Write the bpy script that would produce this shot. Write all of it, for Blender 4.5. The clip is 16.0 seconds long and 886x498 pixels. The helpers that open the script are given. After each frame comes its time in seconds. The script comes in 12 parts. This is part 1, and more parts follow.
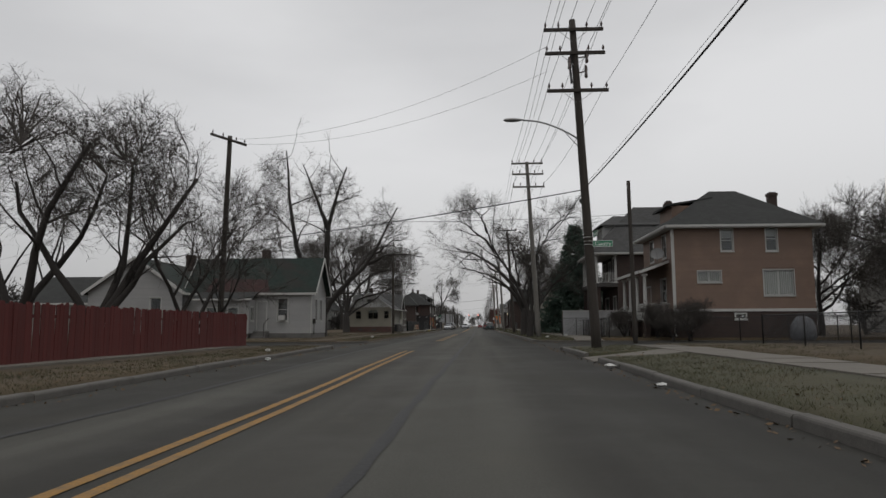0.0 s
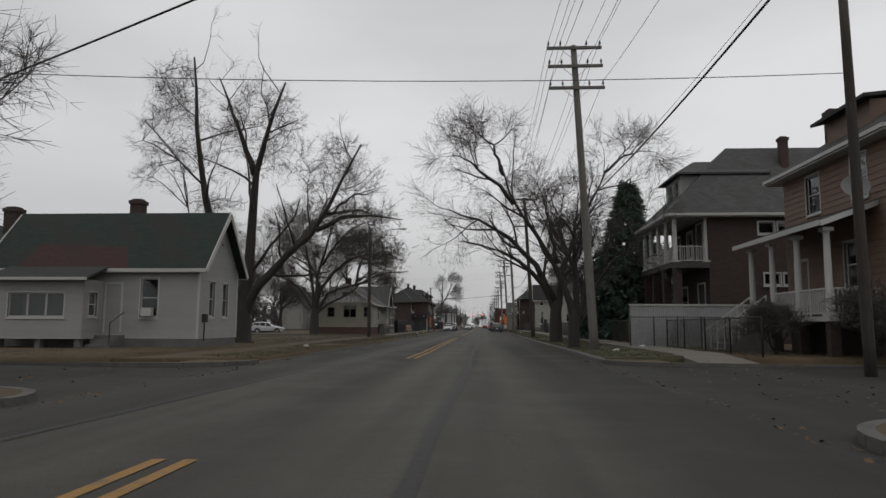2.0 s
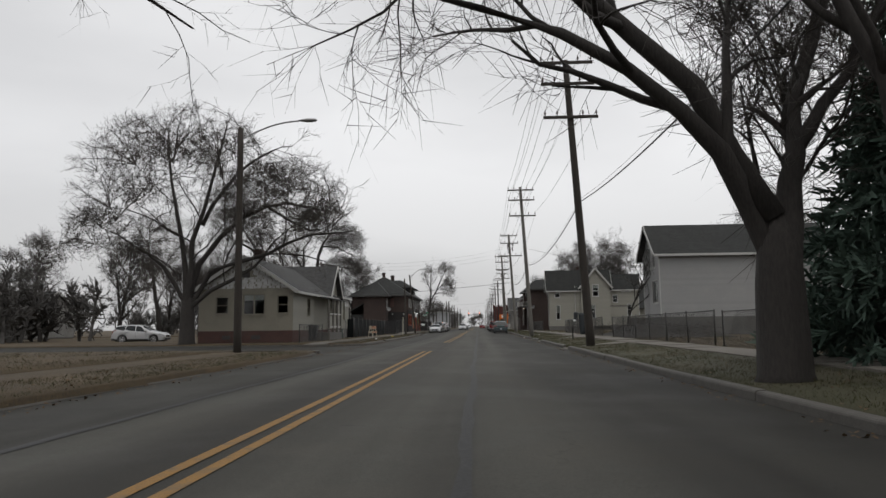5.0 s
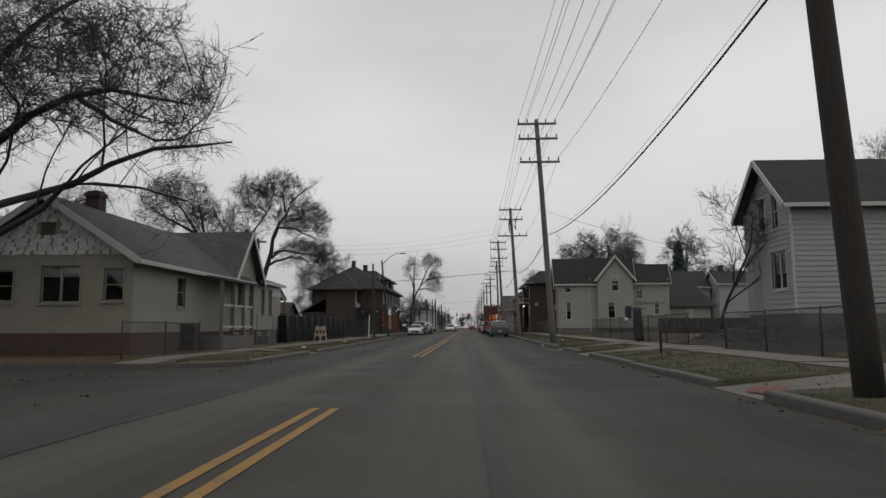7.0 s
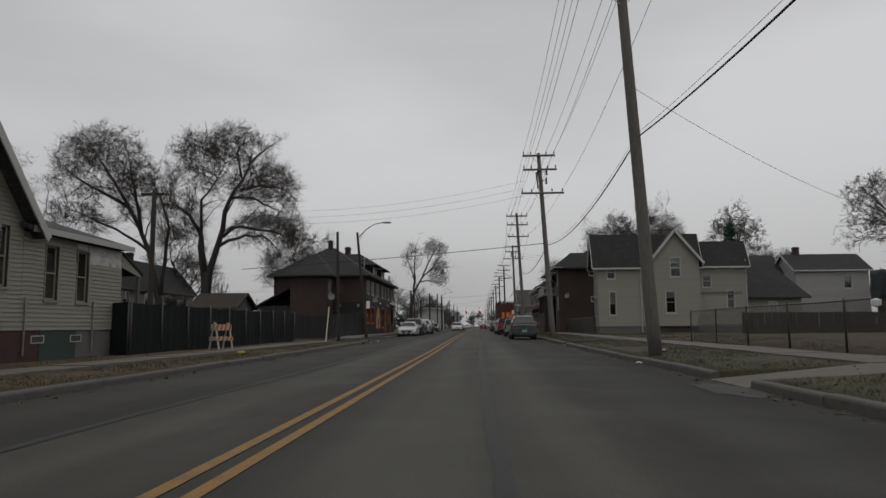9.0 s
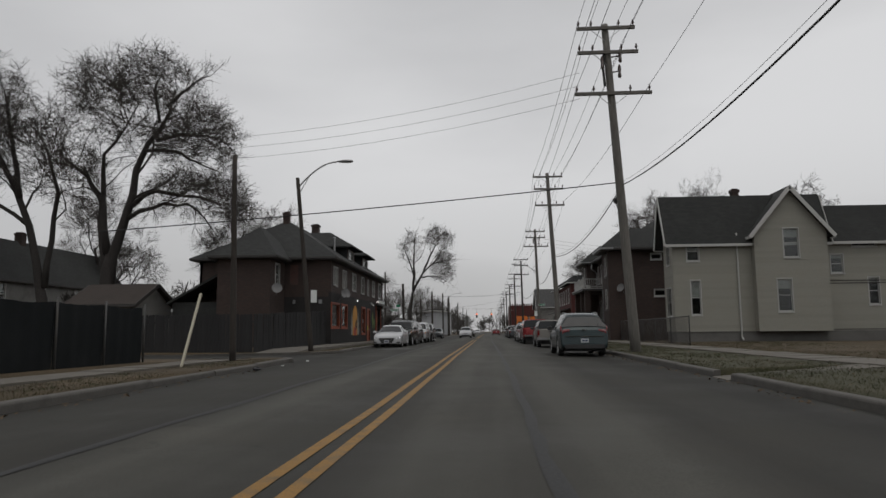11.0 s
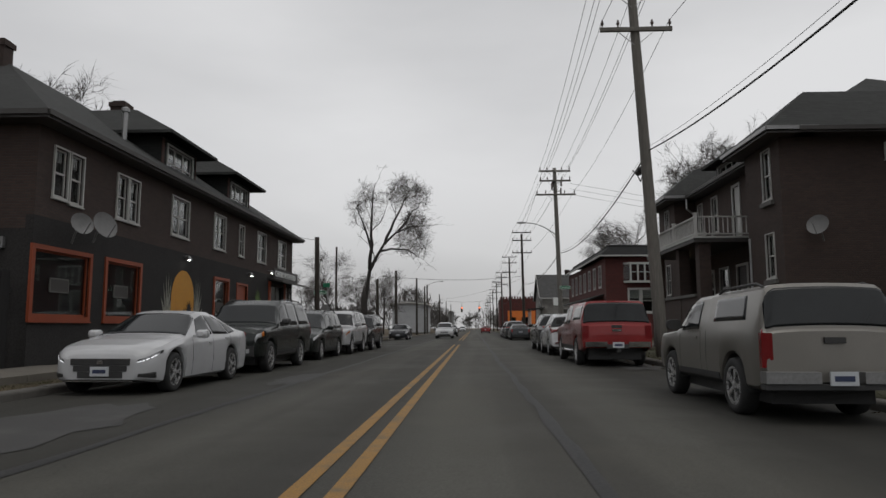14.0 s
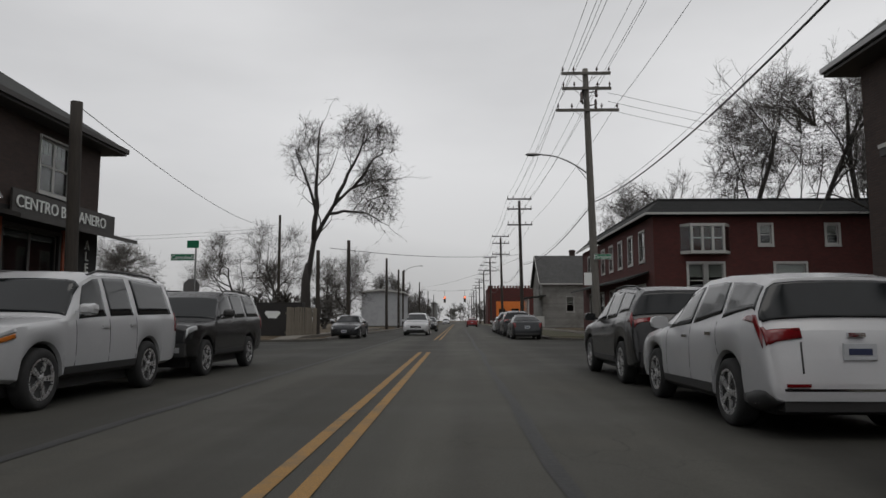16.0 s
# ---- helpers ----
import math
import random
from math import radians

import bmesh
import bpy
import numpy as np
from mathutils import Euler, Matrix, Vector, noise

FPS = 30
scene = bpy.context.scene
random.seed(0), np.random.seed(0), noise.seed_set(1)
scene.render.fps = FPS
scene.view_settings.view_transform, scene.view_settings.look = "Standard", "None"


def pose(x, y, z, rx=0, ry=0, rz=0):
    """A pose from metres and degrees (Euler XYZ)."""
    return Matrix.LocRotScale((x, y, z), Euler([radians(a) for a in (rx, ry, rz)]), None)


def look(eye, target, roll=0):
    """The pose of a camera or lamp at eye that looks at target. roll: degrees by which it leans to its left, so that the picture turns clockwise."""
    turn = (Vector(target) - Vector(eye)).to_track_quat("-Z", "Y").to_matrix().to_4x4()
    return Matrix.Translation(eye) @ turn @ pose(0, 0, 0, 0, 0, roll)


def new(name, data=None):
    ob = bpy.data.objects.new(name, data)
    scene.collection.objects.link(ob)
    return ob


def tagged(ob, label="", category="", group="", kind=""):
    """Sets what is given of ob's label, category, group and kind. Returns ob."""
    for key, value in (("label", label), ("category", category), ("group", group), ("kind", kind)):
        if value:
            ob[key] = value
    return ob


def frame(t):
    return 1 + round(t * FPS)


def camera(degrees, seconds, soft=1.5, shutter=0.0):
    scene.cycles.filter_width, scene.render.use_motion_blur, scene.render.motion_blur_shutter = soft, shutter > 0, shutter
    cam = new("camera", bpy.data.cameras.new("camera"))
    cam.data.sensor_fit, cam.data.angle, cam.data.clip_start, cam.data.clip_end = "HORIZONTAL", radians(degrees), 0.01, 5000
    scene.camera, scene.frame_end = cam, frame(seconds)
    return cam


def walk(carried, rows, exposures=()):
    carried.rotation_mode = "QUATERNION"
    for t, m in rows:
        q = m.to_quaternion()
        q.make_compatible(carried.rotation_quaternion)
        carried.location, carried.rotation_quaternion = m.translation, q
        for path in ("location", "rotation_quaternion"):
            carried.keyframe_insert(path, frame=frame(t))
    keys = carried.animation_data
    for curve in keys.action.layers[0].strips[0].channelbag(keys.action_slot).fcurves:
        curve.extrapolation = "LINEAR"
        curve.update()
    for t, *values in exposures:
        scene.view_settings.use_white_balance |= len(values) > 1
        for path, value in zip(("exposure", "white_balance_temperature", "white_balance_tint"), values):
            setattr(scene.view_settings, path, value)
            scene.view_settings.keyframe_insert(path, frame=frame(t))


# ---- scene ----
cam = camera(65.7, 16.0)
PATH = [
    (0, (0.659, 2.513, 1.011), (0.557, 4.498, 1.233), -0.2),
    (0.5, (0.555, 7.817, 1.006), (0.45, 9.802, 1.228), 0.1),
    (1, (0.524, 13.245, 1.085), (0.416, 15.229, 1.311), 0.5),
    (1.5, (0.479, 18.464, 1.152), (0.368, 20.449, 1.37), 0.4),
    (2, (0.422, 23.987, 1.109), (0.307, 25.971, 1.331), 0.3),
    (2.5, (0.235, 29.127, 1.112), (0.121, 31.111, 1.336), 0.2),
    (3, (0.202, 34.181, 1.166), (0.087, 36.165, 1.389), 0.3),
    (3.5, (0.127, 39.527, 1.116), (0.018, 41.513, 1.324), -0.4),
    (4, (0.149, 45.34, 1.125), (0.047, 47.326, 1.338), -1.1),
    (4.5, (0.263, 50.844, 1.065), (0.155, 52.829, 1.286), -0.8),
    (7, (-0.138, 76.493, 1.041), (-0.207, 78.479, 1.267), -0.3),
    (7.5, (-0.033, 81.887, 1.069), (-0.105, 83.873, 1.291), -0.2),
    (8, (0.018, 87.112, 1.044), (-0.056, 89.098, 1.267), -0.4),
    (8.5, (-0.008, 92.082, 1.044), (-0.092, 94.068, 1.272), -0.5),
    (9, (-0.086, 97.023, 0.987), (-0.185, 99.008, 1.21), -0.4),
    (11.5, (-0.568, 122.306, 1.005), (-0.697, 124.288, 1.245), -0.5),
    (12, (-0.688, 127.247, 1.042), (-0.808, 129.229, 1.279), -0.4),
    (12.5, (-0.792, 132.133, 1.083), (-0.897, 134.116, 1.321), -0.2),
    (13, (-0.794, 137.034, 1.115), (-0.895, 139.017, 1.351), -0.0),
    (13.5, (-0.802, 141.878, 1.087), (-0.895, 143.862, 1.317), -0.1),
    (14, (-0.828, 146.609, 1.074), (-0.916, 148.594, 1.302), -0.1),
    (14.5, (-0.859, 151.169, 1.075), (-0.948, 153.156, 1.288), 0.2),
    (15, (-0.86, 155.822, 1.108), (-0.932, 157.808, 1.326), 0.1),
    (15.5, (-0.814, 160.271, 1.113), (-0.874, 162.258, 1.327), 0.2),
    (16, (-0.751, 164.776, 1.095), (-0.796, 166.765, 1.301), -0.0),
]
LIGHT = [(0, 0.0), (2.5, 0.0), (3.5, 0.14), (4.0, 0.28), (4.6, 0.28), (7.0, 0.0), (8.0, -0.08), (8.5, -0.2), (9.0, -0.25), (11.5, -0.06), (12.5, 0.0), (16.0, 0.0)]
PLAN = 1.13          # metres to one unit of the plan in which path, ground and buildings are drawn
walk(cam, [(t, look(Vector(eye) * PLAN, Vector(target) * PLAN, roll)) for t, eye, target, roll in PATH], LIGHT)

# ---- world, sun ----
world = bpy.data.worlds.new("overcast_world")
scene.world = world
world.use_nodes = True
wn, wl = world.node_tree.nodes, world.node_tree.links
wn.clear()
w_out, w_bg = wn.new("ShaderNodeOutputWorld"), wn.new("ShaderNodeBackground")
sky = wn.new("ShaderNodeTexSky")
sky.sky_type, sky.sun_disc = "NISHITA", False
sky.sun_elevation, sky.sun_rotation = radians(70), radians(158)
sky.air_density, sky.dust_density = 1.0, 4.0
tc, mp = wn.new("ShaderNodeTexCoord"), wn.new("ShaderNodeMapping")
mp.inputs["Scale"].default_value = (1.0, 1.0, 3.2)
n1, n2 = wn.new("ShaderNodeTexNoise"), wn.new("ShaderNodeTexNoise")
n1.inputs["Scale"].default_value, n1.inputs["Detail"].default_value, n1.inputs["Roughness"].default_value = 1.5, 6.0, 0.5
n2.inputs["Scale"].default_value, n2.inputs["Detail"].default_value = 0.7, 2.0
mixn = wn.new("ShaderNodeMath")
mixn.operation = "MULTIPLY_ADD"
mixn.inputs[1].default_value = 0.6
ramp = wn.new("ShaderNodeValToRGB")
ramp.color_ramp.elements[0].position, ramp.color_ramp.elements[0].color = 0.40, (3.8, 3.8, 3.88, 1)
ramp.color_ramp.elements[1].position, ramp.color_ramp.elements[1].color = 1.0, (7.5, 7.48, 7.52, 1)
wmix = wn.new("ShaderNodeMix")
wmix.data_type = "RGBA"
wmix.inputs[0].default_value = 0.93
wl.new(tc.outputs["Generated"], mp.inputs["Vector"])
wl.new(mp.outputs["Vector"], n1.inputs["Vector"])
wl.new(mp.outputs["Vector"], n2.inputs["Vector"])
wl.new(n1.outputs["Fac"], mixn.inputs[0])
wl.new(n2.outputs["Fac"], mixn.inputs[2])
wl.new(mixn.outputs[0], ramp.inputs["Fac"])
wl.new(sky.outputs["Color"], wmix.inputs[6])
wl.new(ramp.outputs["Color"], wmix.inputs[7])
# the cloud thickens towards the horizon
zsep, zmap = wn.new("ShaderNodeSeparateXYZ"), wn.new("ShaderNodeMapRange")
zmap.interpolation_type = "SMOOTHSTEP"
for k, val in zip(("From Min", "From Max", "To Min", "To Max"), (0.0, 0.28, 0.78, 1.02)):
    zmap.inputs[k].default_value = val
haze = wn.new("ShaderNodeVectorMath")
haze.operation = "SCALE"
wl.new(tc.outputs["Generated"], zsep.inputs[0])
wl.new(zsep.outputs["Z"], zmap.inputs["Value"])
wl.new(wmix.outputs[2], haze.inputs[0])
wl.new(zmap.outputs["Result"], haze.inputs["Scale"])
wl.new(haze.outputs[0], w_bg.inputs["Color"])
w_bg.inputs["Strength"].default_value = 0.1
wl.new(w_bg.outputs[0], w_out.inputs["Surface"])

sun_data = bpy.data.lights.new("sun", "SUN")
sun_data.energy, sun_data.angle, sun_data.color = 0.5, radians(40), (1.0, 0.97, 0.93)
sun = new("sun", sun_data)
sun.matrix_world = look((0, 0, 60), (-8, 20, 0))

# ---- materials ----
MATS = {}


def coords(nt, scale=(1, 1, 1), wall=False):
    t = nt.nodes.new("ShaderNodeTexCoord")
    m = nt.nodes.new("ShaderNodeMapping")
    m.inputs["Scale"].default_value = scale
    if wall:
        sep, add, com = nt.nodes.new("ShaderNodeSeparateXYZ"), nt.nodes.new("ShaderNodeMath"), nt.nodes.new("ShaderNodeCombineXYZ")
        nt.links.new(t.outputs["Object"], sep.inputs[0])
        nt.links.new(sep.outputs["X"], add.inputs[0])
        nt.links.new(sep.outputs["Y"], add.inputs[1])
        nt.links.new(add.outputs[0], com.inputs["X"])
        nt.links.new(sep.outputs["Z"], com.inputs["Y"])
        nt.links.new(com.outputs[0], m.inputs["Vector"])
    else:
        nt.links.new(t.outputs["Object"], m.inputs["Vector"])
    return m.outputs["Vector"]


def noise_node(nt, vec, scale, detail=4.0, rough=0.55):
    n = nt.nodes.new("ShaderNodeTexNoise")
    n.inputs["Scale"].default_value, n.inputs["Detail"].default_value, n.inputs["Roughness"].default_value = scale, detail, rough
    nt.links.new(vec, n.inputs["Vector"])
    return n.outputs["Fac"]


def remap(nt, val, a, b, lo, hi):
    r = nt.nodes.new("ShaderNodeMapRange")
    for k, v in zip(("From Min", "From Max", "To Min", "To Max"), (a, b, lo, hi)):
        r.inputs[k].default_value = v
    nt.links.new(val, r.inputs["Value"])
    return r.outputs["Result"]


def blend(nt, fac, a, b):
    m = nt.nodes.new("ShaderNodeMix")
    m.data_type = "RGBA"
    if isinstance(fac, float):
        m.inputs[0].default_value = fac
    else:
        nt.links.new(fac, m.inputs[0])
    for i, c in ((6, a), (7, b)):
        if isinstance(c, tuple):
            m.inputs[i].default_value = (*c[:3], 1)
        else:
            nt.links.new(c, m.inputs[i])
    return m.outputs[2]


def shade(c, k):
    return tuple(min(1.0, v * k) for v in c)


def mat(name, color, rough=0.8, metal=0.0, fine=40.0, coarse=1.2, vary=0.25, dirt=0.35, dirt_color=None, bump=0.15, bump_scale=None,
        stretch=(1, 1, 1), coat=0.0, rand=0.0, spec=0.5):
    """A surface with grain, larger stains, relief and an optional spread of tone from piece to piece."""
    if name in MATS:
        return MATS[name]
    ma = bpy.data.materials.new(name)
    ma.use_nodes = True
    nt = ma.node_tree
    p = nt.nodes["Principled BSDF"]
    v = coords(nt, stretch)
    g = noise_node(nt, v, fine, 5.0, 0.6)
    s = noise_node(nt, v, coarse, 5.0, 0.6)
    base = blend(nt, remap(nt, g, 0.3, 0.7, 0.0, 1.0), shade(color, 1 - vary), shade(color, 1 + vary))
    base = blend(nt, remap(nt, s, 0.48, 0.72, 0.0, dirt), base, dirt_color or shade(color, 0.45))
    if rand:
        oi = nt.nodes.new("ShaderNodeObjectInfo")
        base = blend(nt, remap(nt, oi.outputs["Random"], 0, 1, 0.0, rand), base, shade(color, 0.4))
    nt.links.new(base, p.inputs["Base Color"])
    nt.links.new(remap(nt, g, 0.2, 0.8, max(0.02, rough - 0.12), min(1, rough + 0.1)), p.inputs["Roughness"])
    p.inputs["Metallic"].default_value = metal
    p.inputs["Specular IOR Level"].default_value = spec
    p.inputs["Coat Weight"].default_value = coat
    p.inputs["Coat Roughness"].default_value = 0.06
    if bump:
        b = nt.nodes.new("ShaderNodeBump")
        b.inputs["Strength"].default_value, b.inputs["Distance"].default_value = bump, 0.02
        nt.links.new(noise_node(nt, v, bump_scale or fine, 4.0), b.inputs["Height"])
        nt.links.new(b.outputs[0], p.inputs["Normal"])
    MATS[name] = ma
    return ma


def brick_mat(name, c1, c2, mortar, w=0.21, h=0.072, dirt=0.3):
    ma = bpy.data.materials.new(name)
    ma.use_nodes = True
    nt = ma.node_tree
    p = nt.nodes["Principled BSDF"]
    v = coords(nt, (1, 1, 1), True)
    t = nt.nodes.new("ShaderNodeTexBrick")
    nt.links.new(v, t.inputs["Vector"])
    t.inputs["Color1"].default_value, t.inputs["Color2"].default_value, t.inputs["Mortar"].default_value = (*c1, 1), (*c2, 1), (*mortar, 1)
    t.inputs["Scale"].default_value, t.inputs["Brick Width"].default_value, t.inputs["Row Height"].default_value = 1.0, w, h
    t.inputs["Mortar Size"].default_value, t.inputs["Mortar Smooth"].default_value = 0.009, 0.3
    s = noise_node(nt, v, 0.7, 5.0, 0.65)
    g = noise_node(nt, v, 30.0)
    base = blend(nt, remap(nt, s, 0.45, 0.75, 0.0, dirt), t.outputs["Color"], shade(c1, 0.35))
    base = blend(nt, remap(nt, g, 0.3, 0.7, 0.0, 0.35), base, shade(c2, 0.5))
    nt.links.new(base, p.inputs["Base Color"])
    p.inputs["Roughness"].default_value = 0.88
    b = nt.nodes.new("ShaderNodeBump")
    b.inputs["Strength"].default_value, b.inputs["Distance"].default_value, b.invert = 0.5, 0.01, True
    nt.links.new(t.outputs["Fac"], b.inputs["Height"])
    nt.links.new(b.outputs[0], p.inputs["Normal"])
    return ma


def shingle_mat(name, color, patch=None):
    """Asphalt shingles: short rows with a broken tone, over weather stains."""
    ma = bpy.data.materials.new(name)
    ma.use_nodes = True
    nt = ma.node_tree
    p = nt.nodes["Principled BSDF"]
    v = coords(nt, (1, 1, 1.0), True)
    t = nt.nodes.new("ShaderNodeTexBrick")
    nt.links.new(v, t.inputs["Vector"])
    t.inputs["Color1"].default_value, t.inputs["Color2"].default_value = (*shade(color, 0.8), 1), (*shade(color, 1.25), 1)
    t.inputs["Mortar"].default_value = (*shade(color, 0.45), 1)
    t.inputs["Scale"].default_value, t.inputs["Brick Width"].default_value, t.inputs["Row Height"].default_value = 1.0, 0.3, 0.1
    t.inputs["Mortar Size"].default_value = 0.006
    s = noise_node(nt, v, 0.5, 5.0, 0.6)
    g = noise_node(nt, v, 60.0)
    base = blend(nt, remap(nt, s, 0.45, 0.62, 0.0, 0.8 if patch else 0.35), t.outputs["Color"], patch or shade(color, 0.5))
    base = blend(nt, remap(nt, g, 0.3, 0.7, 0.0, 0.4), base, shade(color, 0.6))
    nt.links.new(base, p.inputs["Base Color"])
    p.inputs["Roughness"].default_value = 0.92
    b = nt.nodes.new("ShaderNodeBump")
    b.inputs["Strength"].default_value, b.inputs["Distance"].default_value, b.invert = 0.4, 0.008, True
    nt.links.new(t.outputs["Fac"], b.inputs["Height"])
    nt.links.new(b.outputs[0], p.inputs["Normal"])
    return ma


def glass_mat(name, tint=(0.75, 0.8, 0.8), rough=0.02):
    ma = bpy.data.materials.new(name)
    ma.use_nodes = True
    p = ma.node_tree.nodes["Principled BSDF"]
    p.inputs["Base Color"].default_value = (*tint, 1)
    p.inputs["Transmission Weight"].default_value = 1.0
    p.inputs["Roughness"].default_value, p.inputs["IOR"].default_value = rough, 1.45
    return ma


def glow_mat(name, color, strength):
    ma = bpy.data.materials.new(name)
    ma.use_nodes = True
    p = ma.node_tree.nodes["Principled BSDF"]
    p.inputs["Base Color"].default_value = (*color, 1)
    p.inputs["Emission Color"].default_value = (*color, 1)
    p.inputs["Emission Strength"].default_value = strength
    return ma


def asphalt_mat():
    """Worn road: aggregate, long wheel tracks along the street, darker patches and cracks."""
    ma = bpy.data.materials.new("asphalt")
    ma.use_nodes = True
    nt = ma.node_tree
    p = nt.nodes["Principled BSDF"]
    v = coords(nt, (1 / PLAN, 1 / PLAN, 1 / PLAN))
    long = coords(nt, (1.0, 0.03, 1.0))
    agg = noise_node(nt, v, 55.0, 6.0, 0.7)
    lanes = noise_node(nt, long, 0.9, 3.0, 0.5)
    blot = noise_node(nt, v, 0.35, 5.0, 0.6)
    base = blend(nt, remap(nt, agg, 0.25, 0.75, 0.0, 1.0), (0.045, 0.044, 0.038), (0.095, 0.093, 0.081))
    base = blend(nt, remap(nt, lanes, 0.42, 0.62, 0.0, 0.62), base, (0.037, 0.035, 0.031))
    base = blend(nt, remap(nt, blot, 0.55, 0.75, 0.0, 0.5), base, (0.11, 0.104, 0.09))
    sep = nt.nodes.new("ShaderNodeSeparateXYZ")
    nt.links.new(v, sep.inputs[0])
    band = nt.nodes.new("ShaderNodeValToRGB")
    wear = [(-8.2, 0.42), (-7.0, 0.5), (-5.6, 0.64), (-4.2, 0.62), (-3.4, 1.08), (-2.3, 0.7), (-1.7, 0.72), (-1.1, 1.12), (-0.25, 1.0), (0.25, 0.95), (0.9, 1.05), (1.8, 0.62), (3.0, 0.52), (4.8, 0.46)]
    while len(band.color_ramp.elements) < len(wear):
        band.color_ramp.elements.new(0.5)
    for el, (x, k) in zip(band.color_ramp.elements, wear):
        el.position, el.color = (x + 8.2) / 13.0, (k, k, k, 1)
    wob = nt.nodes.new("ShaderNodeMath")
    wob.operation = "MULTIPLY_ADD"
    nt.links.new(blot, wob.inputs[0])
    wob.inputs[1].default_value = 0.8
    nt.links.new(sep.outputs["X"], wob.inputs[2])
    nt.links.new(remap(nt, wob.outputs[0], -7.8, 5.2, 0.0, 1.0), band.inputs["Fac"])
    tone = nt.nodes.new("ShaderNodeMix")
    tone.data_type, tone.blend_type = "RGBA", "MULTIPLY"
    tone.inputs[0].default_value = 1.0
    nt.links.new(base, tone.inputs[6])
    nt.links.new(band.outputs["Color"], tone.inputs[7])
    base = tone.outputs[2]
    crack = nt.nodes.new("ShaderNodeTexVoronoi")
    crack.feature = "DISTANCE_TO_EDGE"
    crack.inputs["Scale"].default_value = 0.22
    warp = nt.nodes.new("ShaderNodeTexNoise")
    warp.inputs["Scale"].default_value, warp.inputs["Detail"].default_value = 0.9, 6.0
    nt.links.new(v, warp.inputs["Vector"])
    shifted = nt.nodes.new("ShaderNodeVectorMath")
    shifted.operation = "MULTIPLY_ADD"
    nt.links.new(warp.outputs["Color"], shifted.inputs[0])
    shifted.inputs[1].default_value = (2.4, 2.4, 0.0)
    nt.links.new(v, shifted.inputs[2])
    nt.links.new(shifted.outputs[0], crack.inputs["Vector"])
    gaps = remap(nt, noise_node(nt, v, 0.25, 3.0), 0.5, 0.62, 0.0, 0.5)
    thin = nt.nodes.new("ShaderNodeMath")
    thin.operation = "MULTIPLY"
    nt.links.new(remap(nt, crack.outputs["Distance"], 0.0, 0.0035, 1.0, 0.0), thin.inputs[0])
    nt.links.new(gaps, thin.inputs[1])
    base = blend(nt, thin.outputs[0], base, (0.02, 0.02, 0.02))
    nt.links.new(base, p.inputs["Base Color"])
    nt.links.new(remap(nt, blot, 0.3, 0.7, 0.7, 0.92), p.inputs["Roughness"])
    p.inputs["Specular IOR Level"].default_value = 0.22
    b = nt.nodes.new("ShaderNodeBump")
    b.inputs["Strength"].default_value, b.inputs["Distance"].default_value = 0.35, 0.006
    nt.links.new(agg, b.inputs["Height"])
    nt.links.new(b.outputs[0], p.inputs["Normal"])
    return ma


ASPHALT = asphalt_mat()
TAR = mat("tar_joint", (0.014, 0.014, 0.014), 0.7, fine=25, vary=0.3)
YELLOW = mat("road_yellow", (0.25, 0.135, 0.03), 0.75, fine=70, coarse=3.0, vary=0.35, dirt=0.75, dirt_color=(0.09, 0.08, 0.06))
CONCRETE = mat("concrete", (0.138, 0.126, 0.106), 0.9, fine=60, coarse=0.8, vary=0.2, dirt=0.55, rand=0.2)
KERB = mat("kerb_stone", (0.095, 0.089, 0.08), 0.9, fine=50, coarse=1.5, vary=0.25, dirt=0.6)
EARTH = mat("lawn_earth", (0.058, 0.041, 0.02), 0.95, fine=18, coarse=0.35, vary=0.45, dirt=0.7, dirt_color=(0.105, 0.072, 0.036), bump=0.8, bump_scale=22)
VERGE = mat("verge_turf", (0.043, 0.042, 0.019), 0.95, fine=18, coarse=0.35, vary=0.45, dirt=0.6, dirt_color=(0.07, 0.055, 0.028), bump=0.8, bump_scale=22)
GRASS = mat("grass_blade", (0.05, 0.052, 0.022), 0.85, fine=3, coarse=0.4, vary=0.4, dirt=0.6, dirt_color=(0.085, 0.056, 0.026), bump=0)
WHITE_SIDING = mat("white_siding", (0.29, 0.288, 0.282), 0.6, fine=14, coarse=0.9, vary=0.06, dirt=0.35, dirt_color=(0.36, 0.35, 0.33), bump=0.05, rand=0.12)
CREAM_SIDING = mat("cream_siding", (0.262, 0.254, 0.216), 0.65, fine=14, coarse=0.9, vary=0.07, dirt=0.35, dirt_color=(0.27, 0.25, 0.2), bump=0.05, rand=0.14)
STONE_SIDING = mat("cream_stucco", (0.25, 0.232, 0.188), 0.85, fine=20, coarse=0.9, vary=0.1, dirt=0.3, bump=0.2)
PEACH_SIDING = mat("peach_siding", (0.16, 0.104, 0.076), 0.65, fine=14, coarse=0.8, vary=0.07, dirt=0.25, dirt_color=(0.3, 0.19, 0.13), bump=0.05, rand=0.12)
WHITE_TRIM = mat("white_trim", (0.43, 0.428, 0.41), 0.55, fine=30, coarse=2.0, vary=0.07, dirt=0.35, dirt_color=(0.4, 0.39, 0.36), bump=0.05)
DARK_TRIM = mat("dark_trim", (0.05, 0.046, 0.043), 0.6, fine=30, coarse=2.0, vary=0.2, bump=0.05)
BRICK_DARK = brick_mat("brown_brick", (0.07, 0.044, 0.036), (0.05, 0.033, 0.028), (0.045, 0.04, 0.037))
